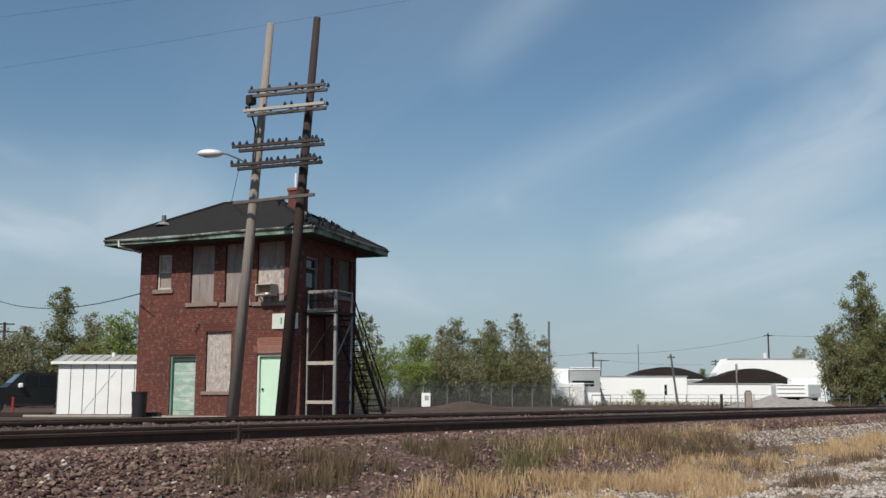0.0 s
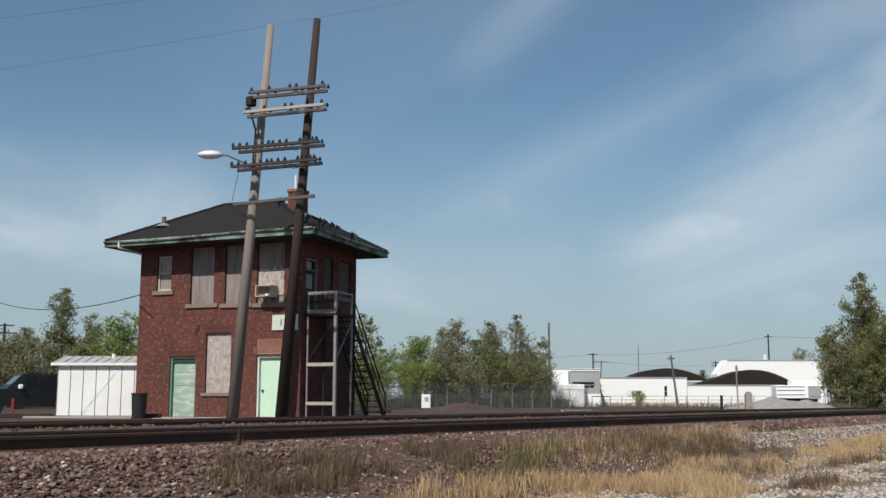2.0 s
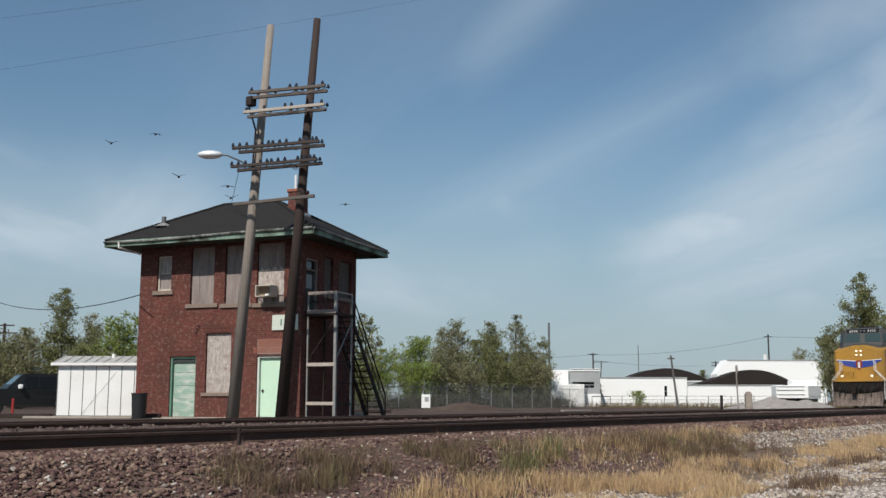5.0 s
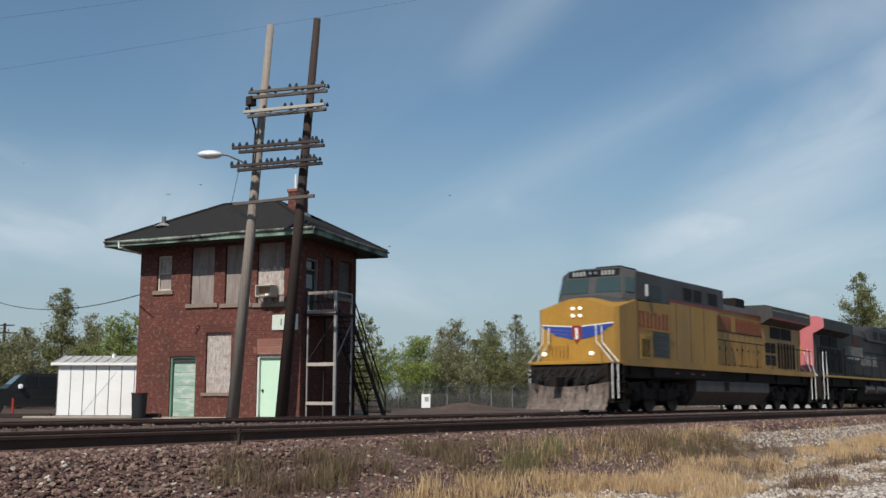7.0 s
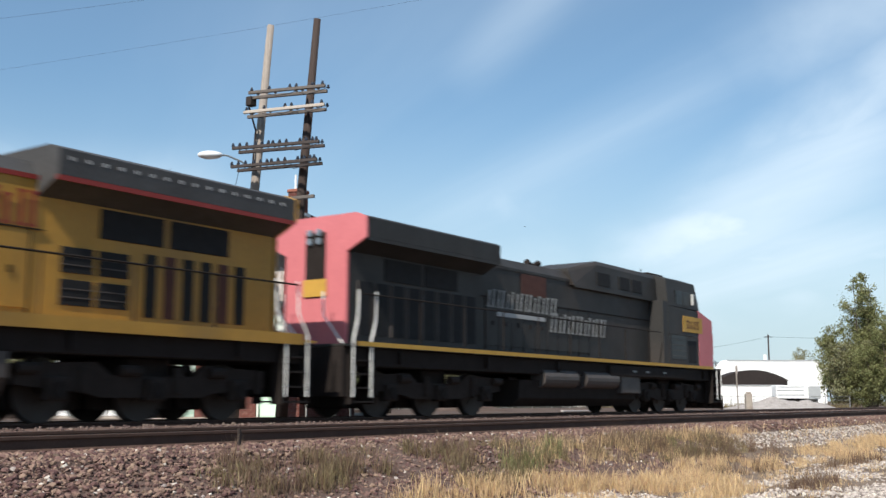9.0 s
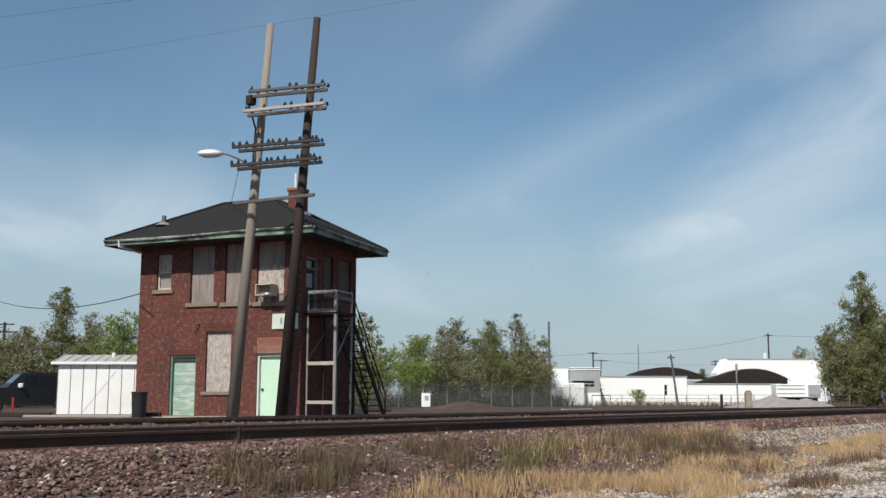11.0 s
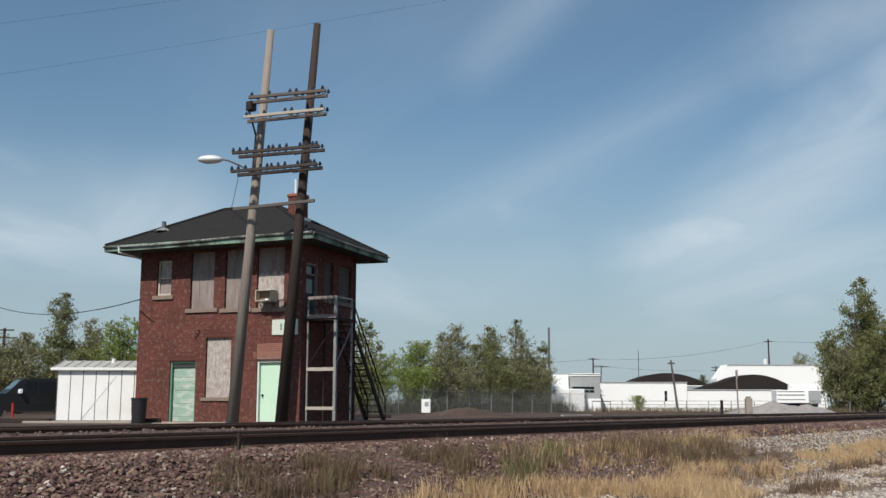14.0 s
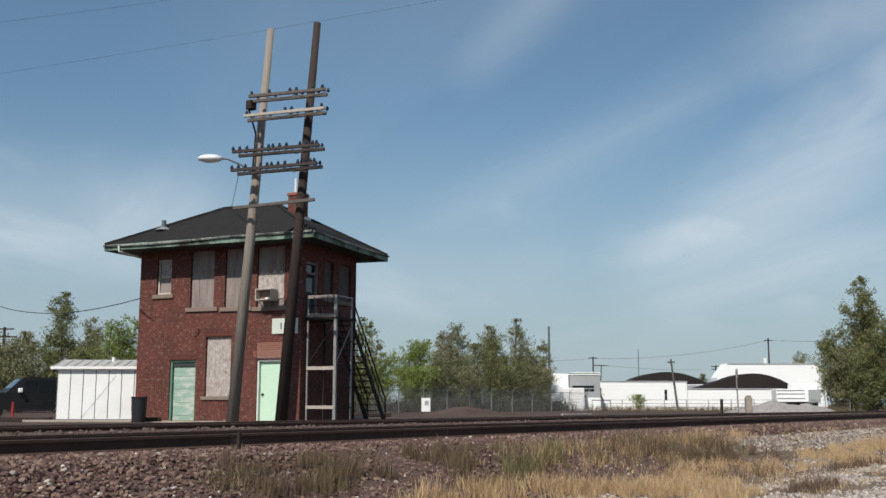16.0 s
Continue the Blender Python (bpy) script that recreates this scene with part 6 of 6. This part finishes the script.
def far_pole(x, y, h, r, lean=(0, 0), arms=(), label="far wooden utility pole", material=POLE_DARK, extra=None):
    p = root("utility_pole", pose(x, y, GZ), label, "utility pole", "far utility poles")
    part("shaft", T((0, 0, -0.1), (lean[0], lean[1], h), r, r * 0.75, 8), material, p)
    for z, w in arms:
        f = z / h
        a = Vector((lean[0] * f, lean[1] * f, z))
        u = Vector((math.cos(radians(FACE)), math.sin(radians(FACE)), 0)) * w / 2
        part("crossarm", T(a - u, a + u, 0.07, seg=6), material, p)
    if extra:
        part("transformer", T((extra[0], extra[1], extra[2]), (extra[0], extra[1], extra[2] + 1.2), 0.32, seg=12), WHITE, p, "white transformer can")
    return p


POLE_FAR = mat("grey_far_pole", (0.13, 0.12, 0.115), (0.06, 0.055, 0.05), rough=0.9, scale=2, fine=10)
far_pole(95.5, 40.1, 5.0, 0.12, (-0.5, 0.4), ((4.7, 0.7),), "short leaning dark utility pole in the yard", POLE_FAR)
far_pole(179.6, 58.7, 12.0, 0.17, (0, 0), ((11.6, 1.4),), "tall far pole with a white transformer", POLE_DARK, (-0.45, 0.5, 7.4))
far_pole(171.4, 88.0, 9.2, 0.17, (0, 0), ((9.0, 1.8),))
far_pole(131.2, 74.3, 11.7, 0.2, label="plain grey steel mast behind the trees", material=STEEL_FENCE)
far_pole(185.2, 85.5, 11.1, 0.09, label="thin far antenna mast", material=STEEL_FENCE)
far_pole(184.4, 70.0, 7.8, 0.14, (0, 0), ((7.5, 1.6), (7.0, 1.6)))
far_pole(181.6, 92.0, 8.2, 0.12, (0.4, -0.3), ((8.0, 2.8),))
far_pole(160.6, 101.0, 8.5, 0.14, (0, 0), ((8.2, 1.4),))
far_pole(63.3, 101.0, 8.6, 0.19, (0, 0), ((8.4, 2.0), (7.6, 2.6)))
wire([(160.6, 101.0, 7.9), (171.4, 88.0, 8.6)], 0.018, 0.2)
wire([(171.4, 88.0, 8.6), (179.6, 58.7, 11.3)], 0.02, 1.0)
wire([(179.6, 58.7, 11.3), (183.0, 30.0, 10.6)], 0.02, 0.3)
wire([(171.4, 88.0, 7.6), (200.2, 78.6, 7.2)], 0.018, 0.4)
wire([(26.83, 61.92, 20.79), (44.98, 35.21, 25.13)], 0.006, 0.2, "thin overhead line high above the yard")
wire([(27.22, 62.18, 17.56), (56.03, 19.30, 26.35)], 0.005, 0.3, "thin overhead line high above the yard")


def build_posts():
    s = root("sign_post", pose(88.7, 31.8, GZ), "tall thin grey sign post seen edge-on in the yard", "sign post")
    part("post", T((0, 0, -0.1), (-0.1, 0.05, 3.7), 0.06, seg=8), POLE_GREY, s)
    part("plate", B(-0.12, 0.12, -0.02, 0.02, 3.0, 3.75, 0.01), BOARD_PALE, s)
    c = root("concrete_post", sq(84.4, 29.4), "squat pale concrete post beside the track", "post")
    part("shaft", B(-0.26, 0.26, -0.26, 0.26, -0.05, 1.3, 0.04), CONCRETE, c)
    part("cap", B(-0.2, 0.2, -0.2, 0.2, 1.3, 1.45, 0.06), CONCRETE, c)
    d = root("steel_post", sq(84.0, 31.5), "dark steel post beside the track", "post")
    part("shaft", B(-0.1, 0.1, -0.1, 0.1, -0.05, 1.15, 0.02), STEEL_DARK, d)
    g = root("gate_frame", sq(105.0, 53.0), "grey tubular gate frame in front of the workshop", "gate")
    part("tube_frame", pipe(bmesh.new(), [(-1.0, 0, 0), (-1.0, 0, 1.15), (1.0, 0, 1.15), (1.0, 0, 0)], 0.06), STEEL_FENCE, g)
    w = root("track_stake", pose(9.1, 9.45, -0.2), "rusty short steel stake beside the near rail", "stake")
    part("stake", B(-0.02, 0.02, -0.02, 0.02, -0.05, 0.24, 0.004), STEEL_DARK, w)


build_posts()


def build_low_fence():
    f = root("wire_fence", pose(0, 0, GZ), "low wire fence in front of the workshops", "fence")
    a, b = Vector((103.0, 52.0, 0)), Vector((108.0, 27.5, 0))
    first = None
    for k in range(12):
        p = a.lerp(b, k / 11)
        if first is None:
            first = part("post", T((0, 0, -0.05), (0, 0, 1.2), 0.045, seg=6), STEEL_GREY, f)
            first.matrix_basis = Matrix.Translation(p)
        else:
            again(first, "post", f, Matrix.Translation(p))
    for z in (0.4, 0.8, 1.17):
        part("wire", T(a + Vector((0, 0, z)), b + Vector((0, 0, z)), 0.02, seg=5), STEEL_FENCE, f)


build_low_fence()


def build_roof_tank():
    t = root("rooftop_unit", sq(112.0, 64.5) @ pose(0, 0, 0), "dark rooftop tank on a stand beyond the annex", "tank")
    part("drum", T((0, 0, 4.3), (0, 0, 5.5), 0.6, seg=14), STEEL_DARK, t)
    part("stand", B(-0.5, 0.5, -0.5, 0.5, -0.1, 4.3, 0.05), GREY_WALL, t)


build_roof_tank()


# ---- trees and scrub ----
def tree(x, y, h, w, leaf, label, seed, sparse=0.0, low=0.05, leaves=2600, size=0.1):
    """Several tapered leaders from one foot, each with side limbs; small leaves in loose clumps along the limbs."""
    g = np.random.default_rng(seed)
    t = root("tree", pose(x, y, GZ), label, "tree", "trees round the yard")
    bm = bmesh.new()
    cl, sg = [], []
    lead = max(4, int(3 + w * 1.4))
    for k in range(lead):
        top = h * (1.0, 0.94, 0.87)[k] if k < 3 else h * (1 - 0.55 * g.random() ** 1.1)
        ang, far = g.uniform(0, 6.283), (0.12 if k == 0 else 0.45 if k < 3 else g.uniform(0.25, 1.1)) * w * 0.48
        foot, tip = Vector((far * 0.25 * math.cos(ang), far * 0.25 * math.sin(ang), -0.1)), Vector((far * math.cos(ang), far * math.sin(ang), top))
        p, r = foot, 0.011 * top + 0.025
        bend = Vector((g.normal(0, 0.05 * w), g.normal(0, 0.05 * w), 0))
        spine = [foot]
        for i in range(1, 7):
            f = i / 6
            q = foot.lerp(tip, f) + bend * math.sin(math.pi * f)
            tube(bm, p, q, r, r * 0.72, 6)
            p, r = q, r * 0.72
            spine.append(q)
        for j in range(int(9 + 2.6 * top)):
            f = low + (1.0 - low) * g.random() ** 0.85
            i = min(int(f * 6), 5)
            a = spine[i].lerp(spine[i + 1], f * 6 - i)
            reach = (0.23 * w + 0.35) * (math.sin(math.pi * min(1.0, f * 0.72 + 0.2)) ** 0.8 + 0.12) * g.uniform(0.45, 1.25)
            an = g.uniform(0, 6.283)
            e = a + Vector((math.cos(an) * reach, math.sin(an) * reach, reach * g.uniform(0.25, 1.3)))
            e.z = min(e.z, h * 1.01)
            tube(bm, a, e, 0.02, 0.006, 4)
            for c in (0.35, 0.6, 0.8, 1.0):
                if g.random() > 0.35 * sparse + 0.15:
                    cl.append(a.lerp(e, c))
                    sg.append((0.09 + 0.14 * reach + 0.05 * g.random()) * (1.15 - 0.4 * c))
    part("trunk", bm, BARK, t, "slender grey-brown trunk and limbs")
    n = leaves
    idx = g.integers(0, len(cl), n)
    c = np.array(cl)[idx] + g.normal(0, 1, (n, 3)) * np.array(sg)[idx][:, None] * np.array([1.0, 1.0, 0.85])
    c[:, 2] = np.clip(c[:, 2], 0.05, h * 1.03)
    u = g.normal(0, 1, (n, 3))
    u /= np.linalg.norm(u, axis=1)[:, None]
    v = np.cross(u, g.normal(0, 1, (n, 3)))
    v /= np.linalg.norm(v, axis=1)[:, None]
    s = size * g.uniform(0.4, 1.3, n)[:, None]
    quad = np.stack([c - u * s, c - v * s * 0.6, c + u * s, c + v * s * 0.6], 1).reshape(-1, 3)
    me = bpy.data.meshes.new("crown")
    me.from_pydata(quad.tolist(), [], np.arange(n * 4).reshape(-1, 4).tolist())
    me.materials.append(leaf)
    o = new("crown", me)
    o.parent = t
    tagged(o, "loose crown of small leaves")


OLIVE, FRESH, DUSTY = "young olive-green tree behind the fence", "fresh green bushy tree behind the fence", "thin dusty green tree with gaps behind the fence"
TREES = [(85.2, 63.9, 6.9, 4.6, LEAF_B, FRESH, 0.0, 0.03), (92.5, 64.3, 9.3, 4.0, LEAF_C, DUSTY, 0.3, 0.1), (97.9, 62.6, 9.0, 4.4, LEAF_A, OLIVE, 0.2, 0.08),
         (100.3, 60.7, 9.9, 3.6, LEAF_C, DUSTY, 0.5, 0.1), (105.3, 60.6, 7.8, 2.6, LEAF_A, OLIVE, 0.2, 0.08), (82.5, 66.0, 5.6, 3.6, LEAF_B, FRESH, 0.0, 0.03),
         (58.4, 48.2, 6.7, 2.3, LEAF_A, OLIVE, 0.1, 0.05), (57.4, 49.6, 6.0, 2.4, LEAF_C, DUSTY, 0.1, 0.05), (92.8, 61.6, 6.8, 4.6, LEAF_A, OLIVE, 0.0, 0.03), (86.5, 61.5, 6.0, 3.8, LEAF_C, DUSTY, 0.1, 0.03),
         (96.5, 60.0, 5.6, 4.0, LEAF_A, OLIVE, 0.0, 0.02), (101.5, 59.0, 5.8, 3.8, LEAF_C, OLIVE, 0.0, 0.02), (89.5, 62.8, 7.6, 3.0, LEAF_C, DUSTY, 0.3, 0.05), (80.0, 67.5, 4.6, 3.4, LEAF_B, FRESH, 0.0, 0.03),
         (83.5, 62.0, 4.2, 4.4, LEAF_B, FRESH, 0.0, 0.01), (88.5, 60.0, 4.4, 4.4, LEAF_C, DUSTY, 0.0, 0.01), (94.5, 58.5, 4.6, 4.6, LEAF_A, OLIVE, 0.0, 0.01),
         (99.0, 57.5, 4.6, 4.4, LEAF_C, DUSTY, 0.0, 0.01)]
LEFT_TREES = [(48.6, 70.1, 8.9, 3.0, LEAF_A, "olive tree beyond the pickup", 0.2, 0.05), (52.8, 72.5, 7.4, 2.6, LEAF_C, "dusty olive tree beyond the shed", 0.3, 0.05),
              (49.0, 63.5, 7.0, 3.0, LEAF_B, "bright green tree beyond the shed", 0.0, 0.04), (51.0, 62.4, 6.9, 2.4, LEAF_B, "bright green tree behind the tower", 0.0, 0.04),
              (53.9, 83.4, 6.2, 5.2, LEAF_C, "dusty hedge-like tree in the distance", 0.0, 0.02), (52.1, 86.0, 6.0, 4.6, LEAF_C, "dusty hedge-like tree in the distance", 0.0, 0.02),
              (50.5, 67.2, 6.0, 3.8, LEAF_A, "olive bush beyond the shed", 0.0, 0.02), (46.6, 72.0, 5.9, 3.9, LEAF_C, "dusty bush beyond the pickup", 0.0, 0.02), (45.0, 74.0, 5.7, 4.2, LEAF_A, "olive bush beyond the pickup", 0.0, 0.02),
              (47.8, 66.5, 4.6, 3.6, LEAF_A, "olive bush beyond the shed", 0.0, 0.02), (52.0, 66.0, 4.8, 3.6, LEAF_C, "dusty bush beyond the shed", 0.0, 0.02), (50.0, 71.0, 5.4, 4.2, LEAF_A, "olive bush beyond the shed", 0.0, 0.02)]
RIGHT_TREES = [(113.5, 26.7, 13.6, 5.2, LEAF_A, "tall dense olive-green tree beside the track", 0.0, 0.03), (112.8, 30.0, 8.6, 3.6, LEAF_A, "dense olive-green tree beside the track", 0.0, 0.03),
               (111.7, 24.0, 9.2, 4.6, LEAF_A, "dense olive-green tree beside the track", 0.0, 0.02), (112.2, 28.6, 6.6, 4.4, LEAF_C, "dusty low tree beside the track", 0.0, 0.02), (110.8, 26.0, 6.0, 4.8, LEAF_A, "olive bush beside the track", 0.0, 0.01),
               (116.0, 21.5, 9.5, 5.5, LEAF_A, "dense olive-green tree beside the track", 0.0, 0.02)]
SMALL_TREES = [(165.9, 49.4, 8.8, 2.2, LEAF_C, "small thin tree behind the white hall", 0.3, 0.15), (118.1, 54.7, 1.8, 1.5, LEAF_B, "small green shrub before the workshop", 0.0, 0.02),
               (115.8, 59.0, 2.7, 1.4, LEAF_A, "small green shrub before the annex", 0.0, 0.02), (200.2, 78.6, 6.5, 3.0, LEAF_A, "round far tree between the roofs", 0.0, 0.2)]
for k, (x, y, h, w, m, label, sparse, low) in enumerate(TREES + LEFT_TREES + RIGHT_TREES + SMALL_TREES):
    near = (x, y, h, w, m, label, sparse, low) in RIGHT_TREES
    tree(x, y, h, w, m, label, 100 + k, sparse, low, int((400 if not near else 480) * h * w * (1 - 0.45 * sparse)), 0.085 if not near else 0.095)

scrub = []
for k in range(2600):
    f = rng.random()
    x, y = 100 + 10 * f + rng.normal(0, 0.8), 52 - 24 * f + rng.normal(0, 0.8)
    scrub.append((x, y, GZ, rng.uniform(0.5, 1.2)))
blades("scrub", scrub, 0.65, 0.022, WEED, "yellow-green scrub along the workshop fence")
scrub = []
for k in range(9000):
    f = rng.random()
    x, y = 58 + 37 * f + rng.normal(0, 0.5), 56.6 - 6.2 * f + 1.5 + rng.normal(0, 0.7)
    scrub.append((x, y, GZ, rng.uniform(0.5, 1.3)))
blades("scrub", scrub, 1.2, 0.02, SCRUB, "dusty scrub behind the chain-link fence")

# ---- pigeons on the roof ----
PIGEON = mat("pigeon_grey", (0.085, 0.088, 0.10), (0.035, 0.036, 0.042), rough=0.7, scale=20, fine=90, bump=0)
PIGEON_WING = mat("pigeon_wing", (0.13, 0.135, 0.15), (0.05, 0.05, 0.06), rough=0.7, scale=20, fine=90, bump=0)
BIRD_WAYS = [
    [(0.0, 29.92, 25.27, 6.53), (3.1, 29.92, 25.27, 6.53), (3.4, 29.32, 25.19, 6.72), (3.6, 29.29, 25.04, 7.49), (3.8, 29.18, 25.09, 7.93), (4.0, 29.02, 25.26, 8.18), (4.2, 29.63, 26.10, 8.38), (5.2, 52.66, 44.87, 12.99), (6.3, 84.09, 69.26, 17.63), (7.0, 93.40, 73.57, 17.73), (8.2, 121.90, 84.74, 21.84), (12.0, 228.45, 124.72, 29.32), (16.0, 403.27, 156.44, 33.81)],
    [(0.0, 29.18, 25.40, 6.70), (3.0, 29.18, 25.40, 6.70), (3.2, 28.96, 25.01, 6.72), (3.4, 28.98, 24.90, 7.07), (3.6, 28.25, 25.65, 7.46), (3.8, 27.29, 26.92, 7.83), (4.0, 27.01, 27.30, 7.89), (4.2, 27.07, 28.07, 7.90), (5.2, 40.88, 44.15, 12.46), (6.3, 72.95, 84.09, 21.22), (8.0, 101.56, 128.28, 32.56), (12.5, 181.65, 256.03, 48.22), (16.0, 244.45, 373.60, 62.40)],
    [(0.0, 28.73, 25.64, 6.88), (3.0, 28.73, 25.64, 6.88), (3.2, 28.39, 25.57, 6.99), (3.4, 28.31, 25.56, 7.52), (3.6, 27.38, 26.37, 8.09), (3.8, 26.80, 27.16, 8.19), (4.0, 26.40, 27.76, 8.09), (4.2, 26.39, 28.36, 7.80), (5.2, 41.33, 43.68, 11.82), (6.3, 75.19, 80.75, 21.93), (8.0, 110.34, 132.41, 36.39), (12.0, 205.72, 217.72, 65.56), (16.0, 299.24, 290.60, 84.95)],
    [(0.0, 28.56, 25.69, 6.92), (2.9, 28.56, 25.69, 6.92), (3.2, 27.11, 26.31, 7.77), (3.4, 26.91, 26.50, 8.09), (3.6, 26.87, 26.24, 7.99), (3.8, 25.97, 27.42, 8.39), (4.0, 25.70, 27.82, 8.29), (4.2, 25.62, 28.32, 8.13), (5.2, 45.43, 54.52, 15.21), (6.3, 134.45, 182.86, 48.13), (8.0, 160.76, 280.85, 67.01), (16.0, 128.30, 325.13, 73.30)],
    [(0.0, 28.97, 25.49, 6.79), (2.9, 28.97, 25.49, 6.79), (3.2, 26.84, 26.60, 8.13), (3.4, 26.74, 26.81, 7.83), (3.6, 26.84, 26.68, 7.79), (3.8, 26.61, 26.97, 7.93), (4.0, 27.19, 26.10, 8.18), (4.2, 26.86, 26.54, 8.24), (5.2, 51.00, 46.47, 15.97), (6.3, 170.42, 132.89, 44.72), (8.0, 156.79, 85.40, 31.92), (12.5, 276.43, 178.73, 31.79), (14.5, 377.96, 156.55, 36.46), (16.0, 428.75, 153.84, 40.11)],
    [(0.0, 28.06, 25.85, 7.01), (2.9, 28.06, 25.85, 7.01), (3.2, 26.83, 26.70, 7.77), (3.4, 26.15, 27.52, 8.33), (3.6, 25.82, 27.91, 8.64), (3.8, 25.48, 28.42, 8.56), (4.0, 25.15, 28.86, 8.64), (4.2, 24.73, 29.40, 8.84), (5.2, 48.64, 66.32, 19.87), (6.3, 135.31, 213.61, 60.10), (16.0, 177.04, 506.48, 121.70)],
    [(0.0, 27.14, 26.34, 7.51), (2.9, 27.14, 26.34, 7.51), (3.2, 26.91, 26.55, 7.93), (3.4, 26.81, 26.61, 8.24), (3.6, 27.06, 26.28, 8.14), (3.8, 26.18, 27.46, 8.40), (4.0, 26.20, 27.58, 7.83), (4.2, 25.49, 28.30, 8.94), (5.2, 50.82, 63.12, 20.31), (6.3, 142.61, 201.39, 67.80), (16.0, 185.34, 482.80, 169.68)],
]


def build_bird():
    b = root("pigeon", Matrix(), "grey pigeon perched on the tower roof, then flying off", "bird", "pigeons")
    bm = bmesh.new()
    bmesh.ops.create_uvsphere(bm, u_segments=10, v_segments=7, radius=1)
    for v in bm.verts:
        k = 1 - 0.35 * max(0.0, -v.co.x)
        v.co = Vector((v.co.x * 0.15, v.co.y * 0.062 * k, v.co.z * 0.065 * k + 0.02))
    part("body", bm, PIGEON, b, smooth=True)
    bm = bmesh.new()
    bmesh.ops.create_uvsphere(bm, u_segments=8, v_segments=6, radius=0.04)
    bmesh.ops.translate(bm, vec=(0.15, 0, 0.075), verts=bm.verts)
    tube(bm, (0.18, 0, 0.072), (0.215, 0, 0.065), 0.012, 0.002, 5)
    part("head", bm, PIGEON, b, smooth=True)
    part("tail", hull([(-0.1, 0.03, 0.02), (-0.1, -0.03, 0.02), (-0.26, 0.055, 0.01), (-0.26, -0.055, 0.01), (-0.1, 0, 0.035), (-0.25, 0, 0.02)]), PIGEON, b)
    wings = []
    for s in (-1, 1):
        w = part("wing", hull([(0.09, 0, 0), (-0.08, 0, 0), (0.11, s * 0.16, 0.01), (-0.06, s * 0.18, 0.005), (0.0, s * 0.34, 0.0), (-0.06, s * 0.33, 0.0), (0.02, s * 0.1, 0.018)]), PIGEON_WING, b)
        w.location = (0, s * 0.05, 0.06)
        wings.append((w, s))
    return b, wings


def bird_motions():
    for n, way in enumerate(BIRD_WAYS):
        b, wings = build_bird()
        rows, head = [], 200.0
        for i, (t, x, y, z) in enumerate(way):
            if 0 < i < len(way) - 1 and t > 3.0:
                d = (way[i + 1][1] - x, way[i + 1][2] - y)
                want = math.degrees(math.atan2(d[1], d[0]))
                head += max(-80, min(80, (want - head + 180) % 360 - 180))
            rows.append((t, pose(x, y, z, 0, 0, head)))
        walk(b, rows)
        off = way[1][0]
        for w, s in wings:
            base = (0, s * 0.05, 0.06)
            wr = [(0.0, pose(*base, -s * 75)), (off, pose(*base, -s * 75)), (off + 0.07, pose(*base, 0))]
            t, k = off + 0.13, n
            while t < 15.8:
                wr.append((t, pose(*base, s * (38 if k % 2 else -30))))
                k += 1
                t += 0.1 if t < 9 else 0.2
            wr.append((16.0, pose(*base, 0)))
            walk(w, wr)

# ---- movement ----
SPEED, START = 17.88, 10.95     # metres a second; the lead nose's X at 8 s


def motions():
    times = [0.5 * i for i in range(33)]
    walk(lead_loco, [(t, pose(START - SPEED * (t - 8), 16.22, 0)) for t in times])
    walk(trail_loco, [(t, pose(START + 47.35 - SPEED * (t - 8), 16.22, 0, 0, 0, 180)) for t in times])
    turn = math.degrees(SPEED / 0.534)
    for sets, way in ((lead_wheels, -1), (trail_wheels, 1)):
        for ws, x in sets:
            rows = [(0.0, pose(x, 0, 0.534)), (4.0, pose(x, 0, 0.534))]
            rows += [(4.0 + i / 30, pose(x, 0, 0.534, 0, way * turn * i / 30, 0)) for i in range(1, 226)]
            last = rows[-1][1]
            rows += [(16.0, last)]
            walk(ws, rows)
    bird_motions()


motions()
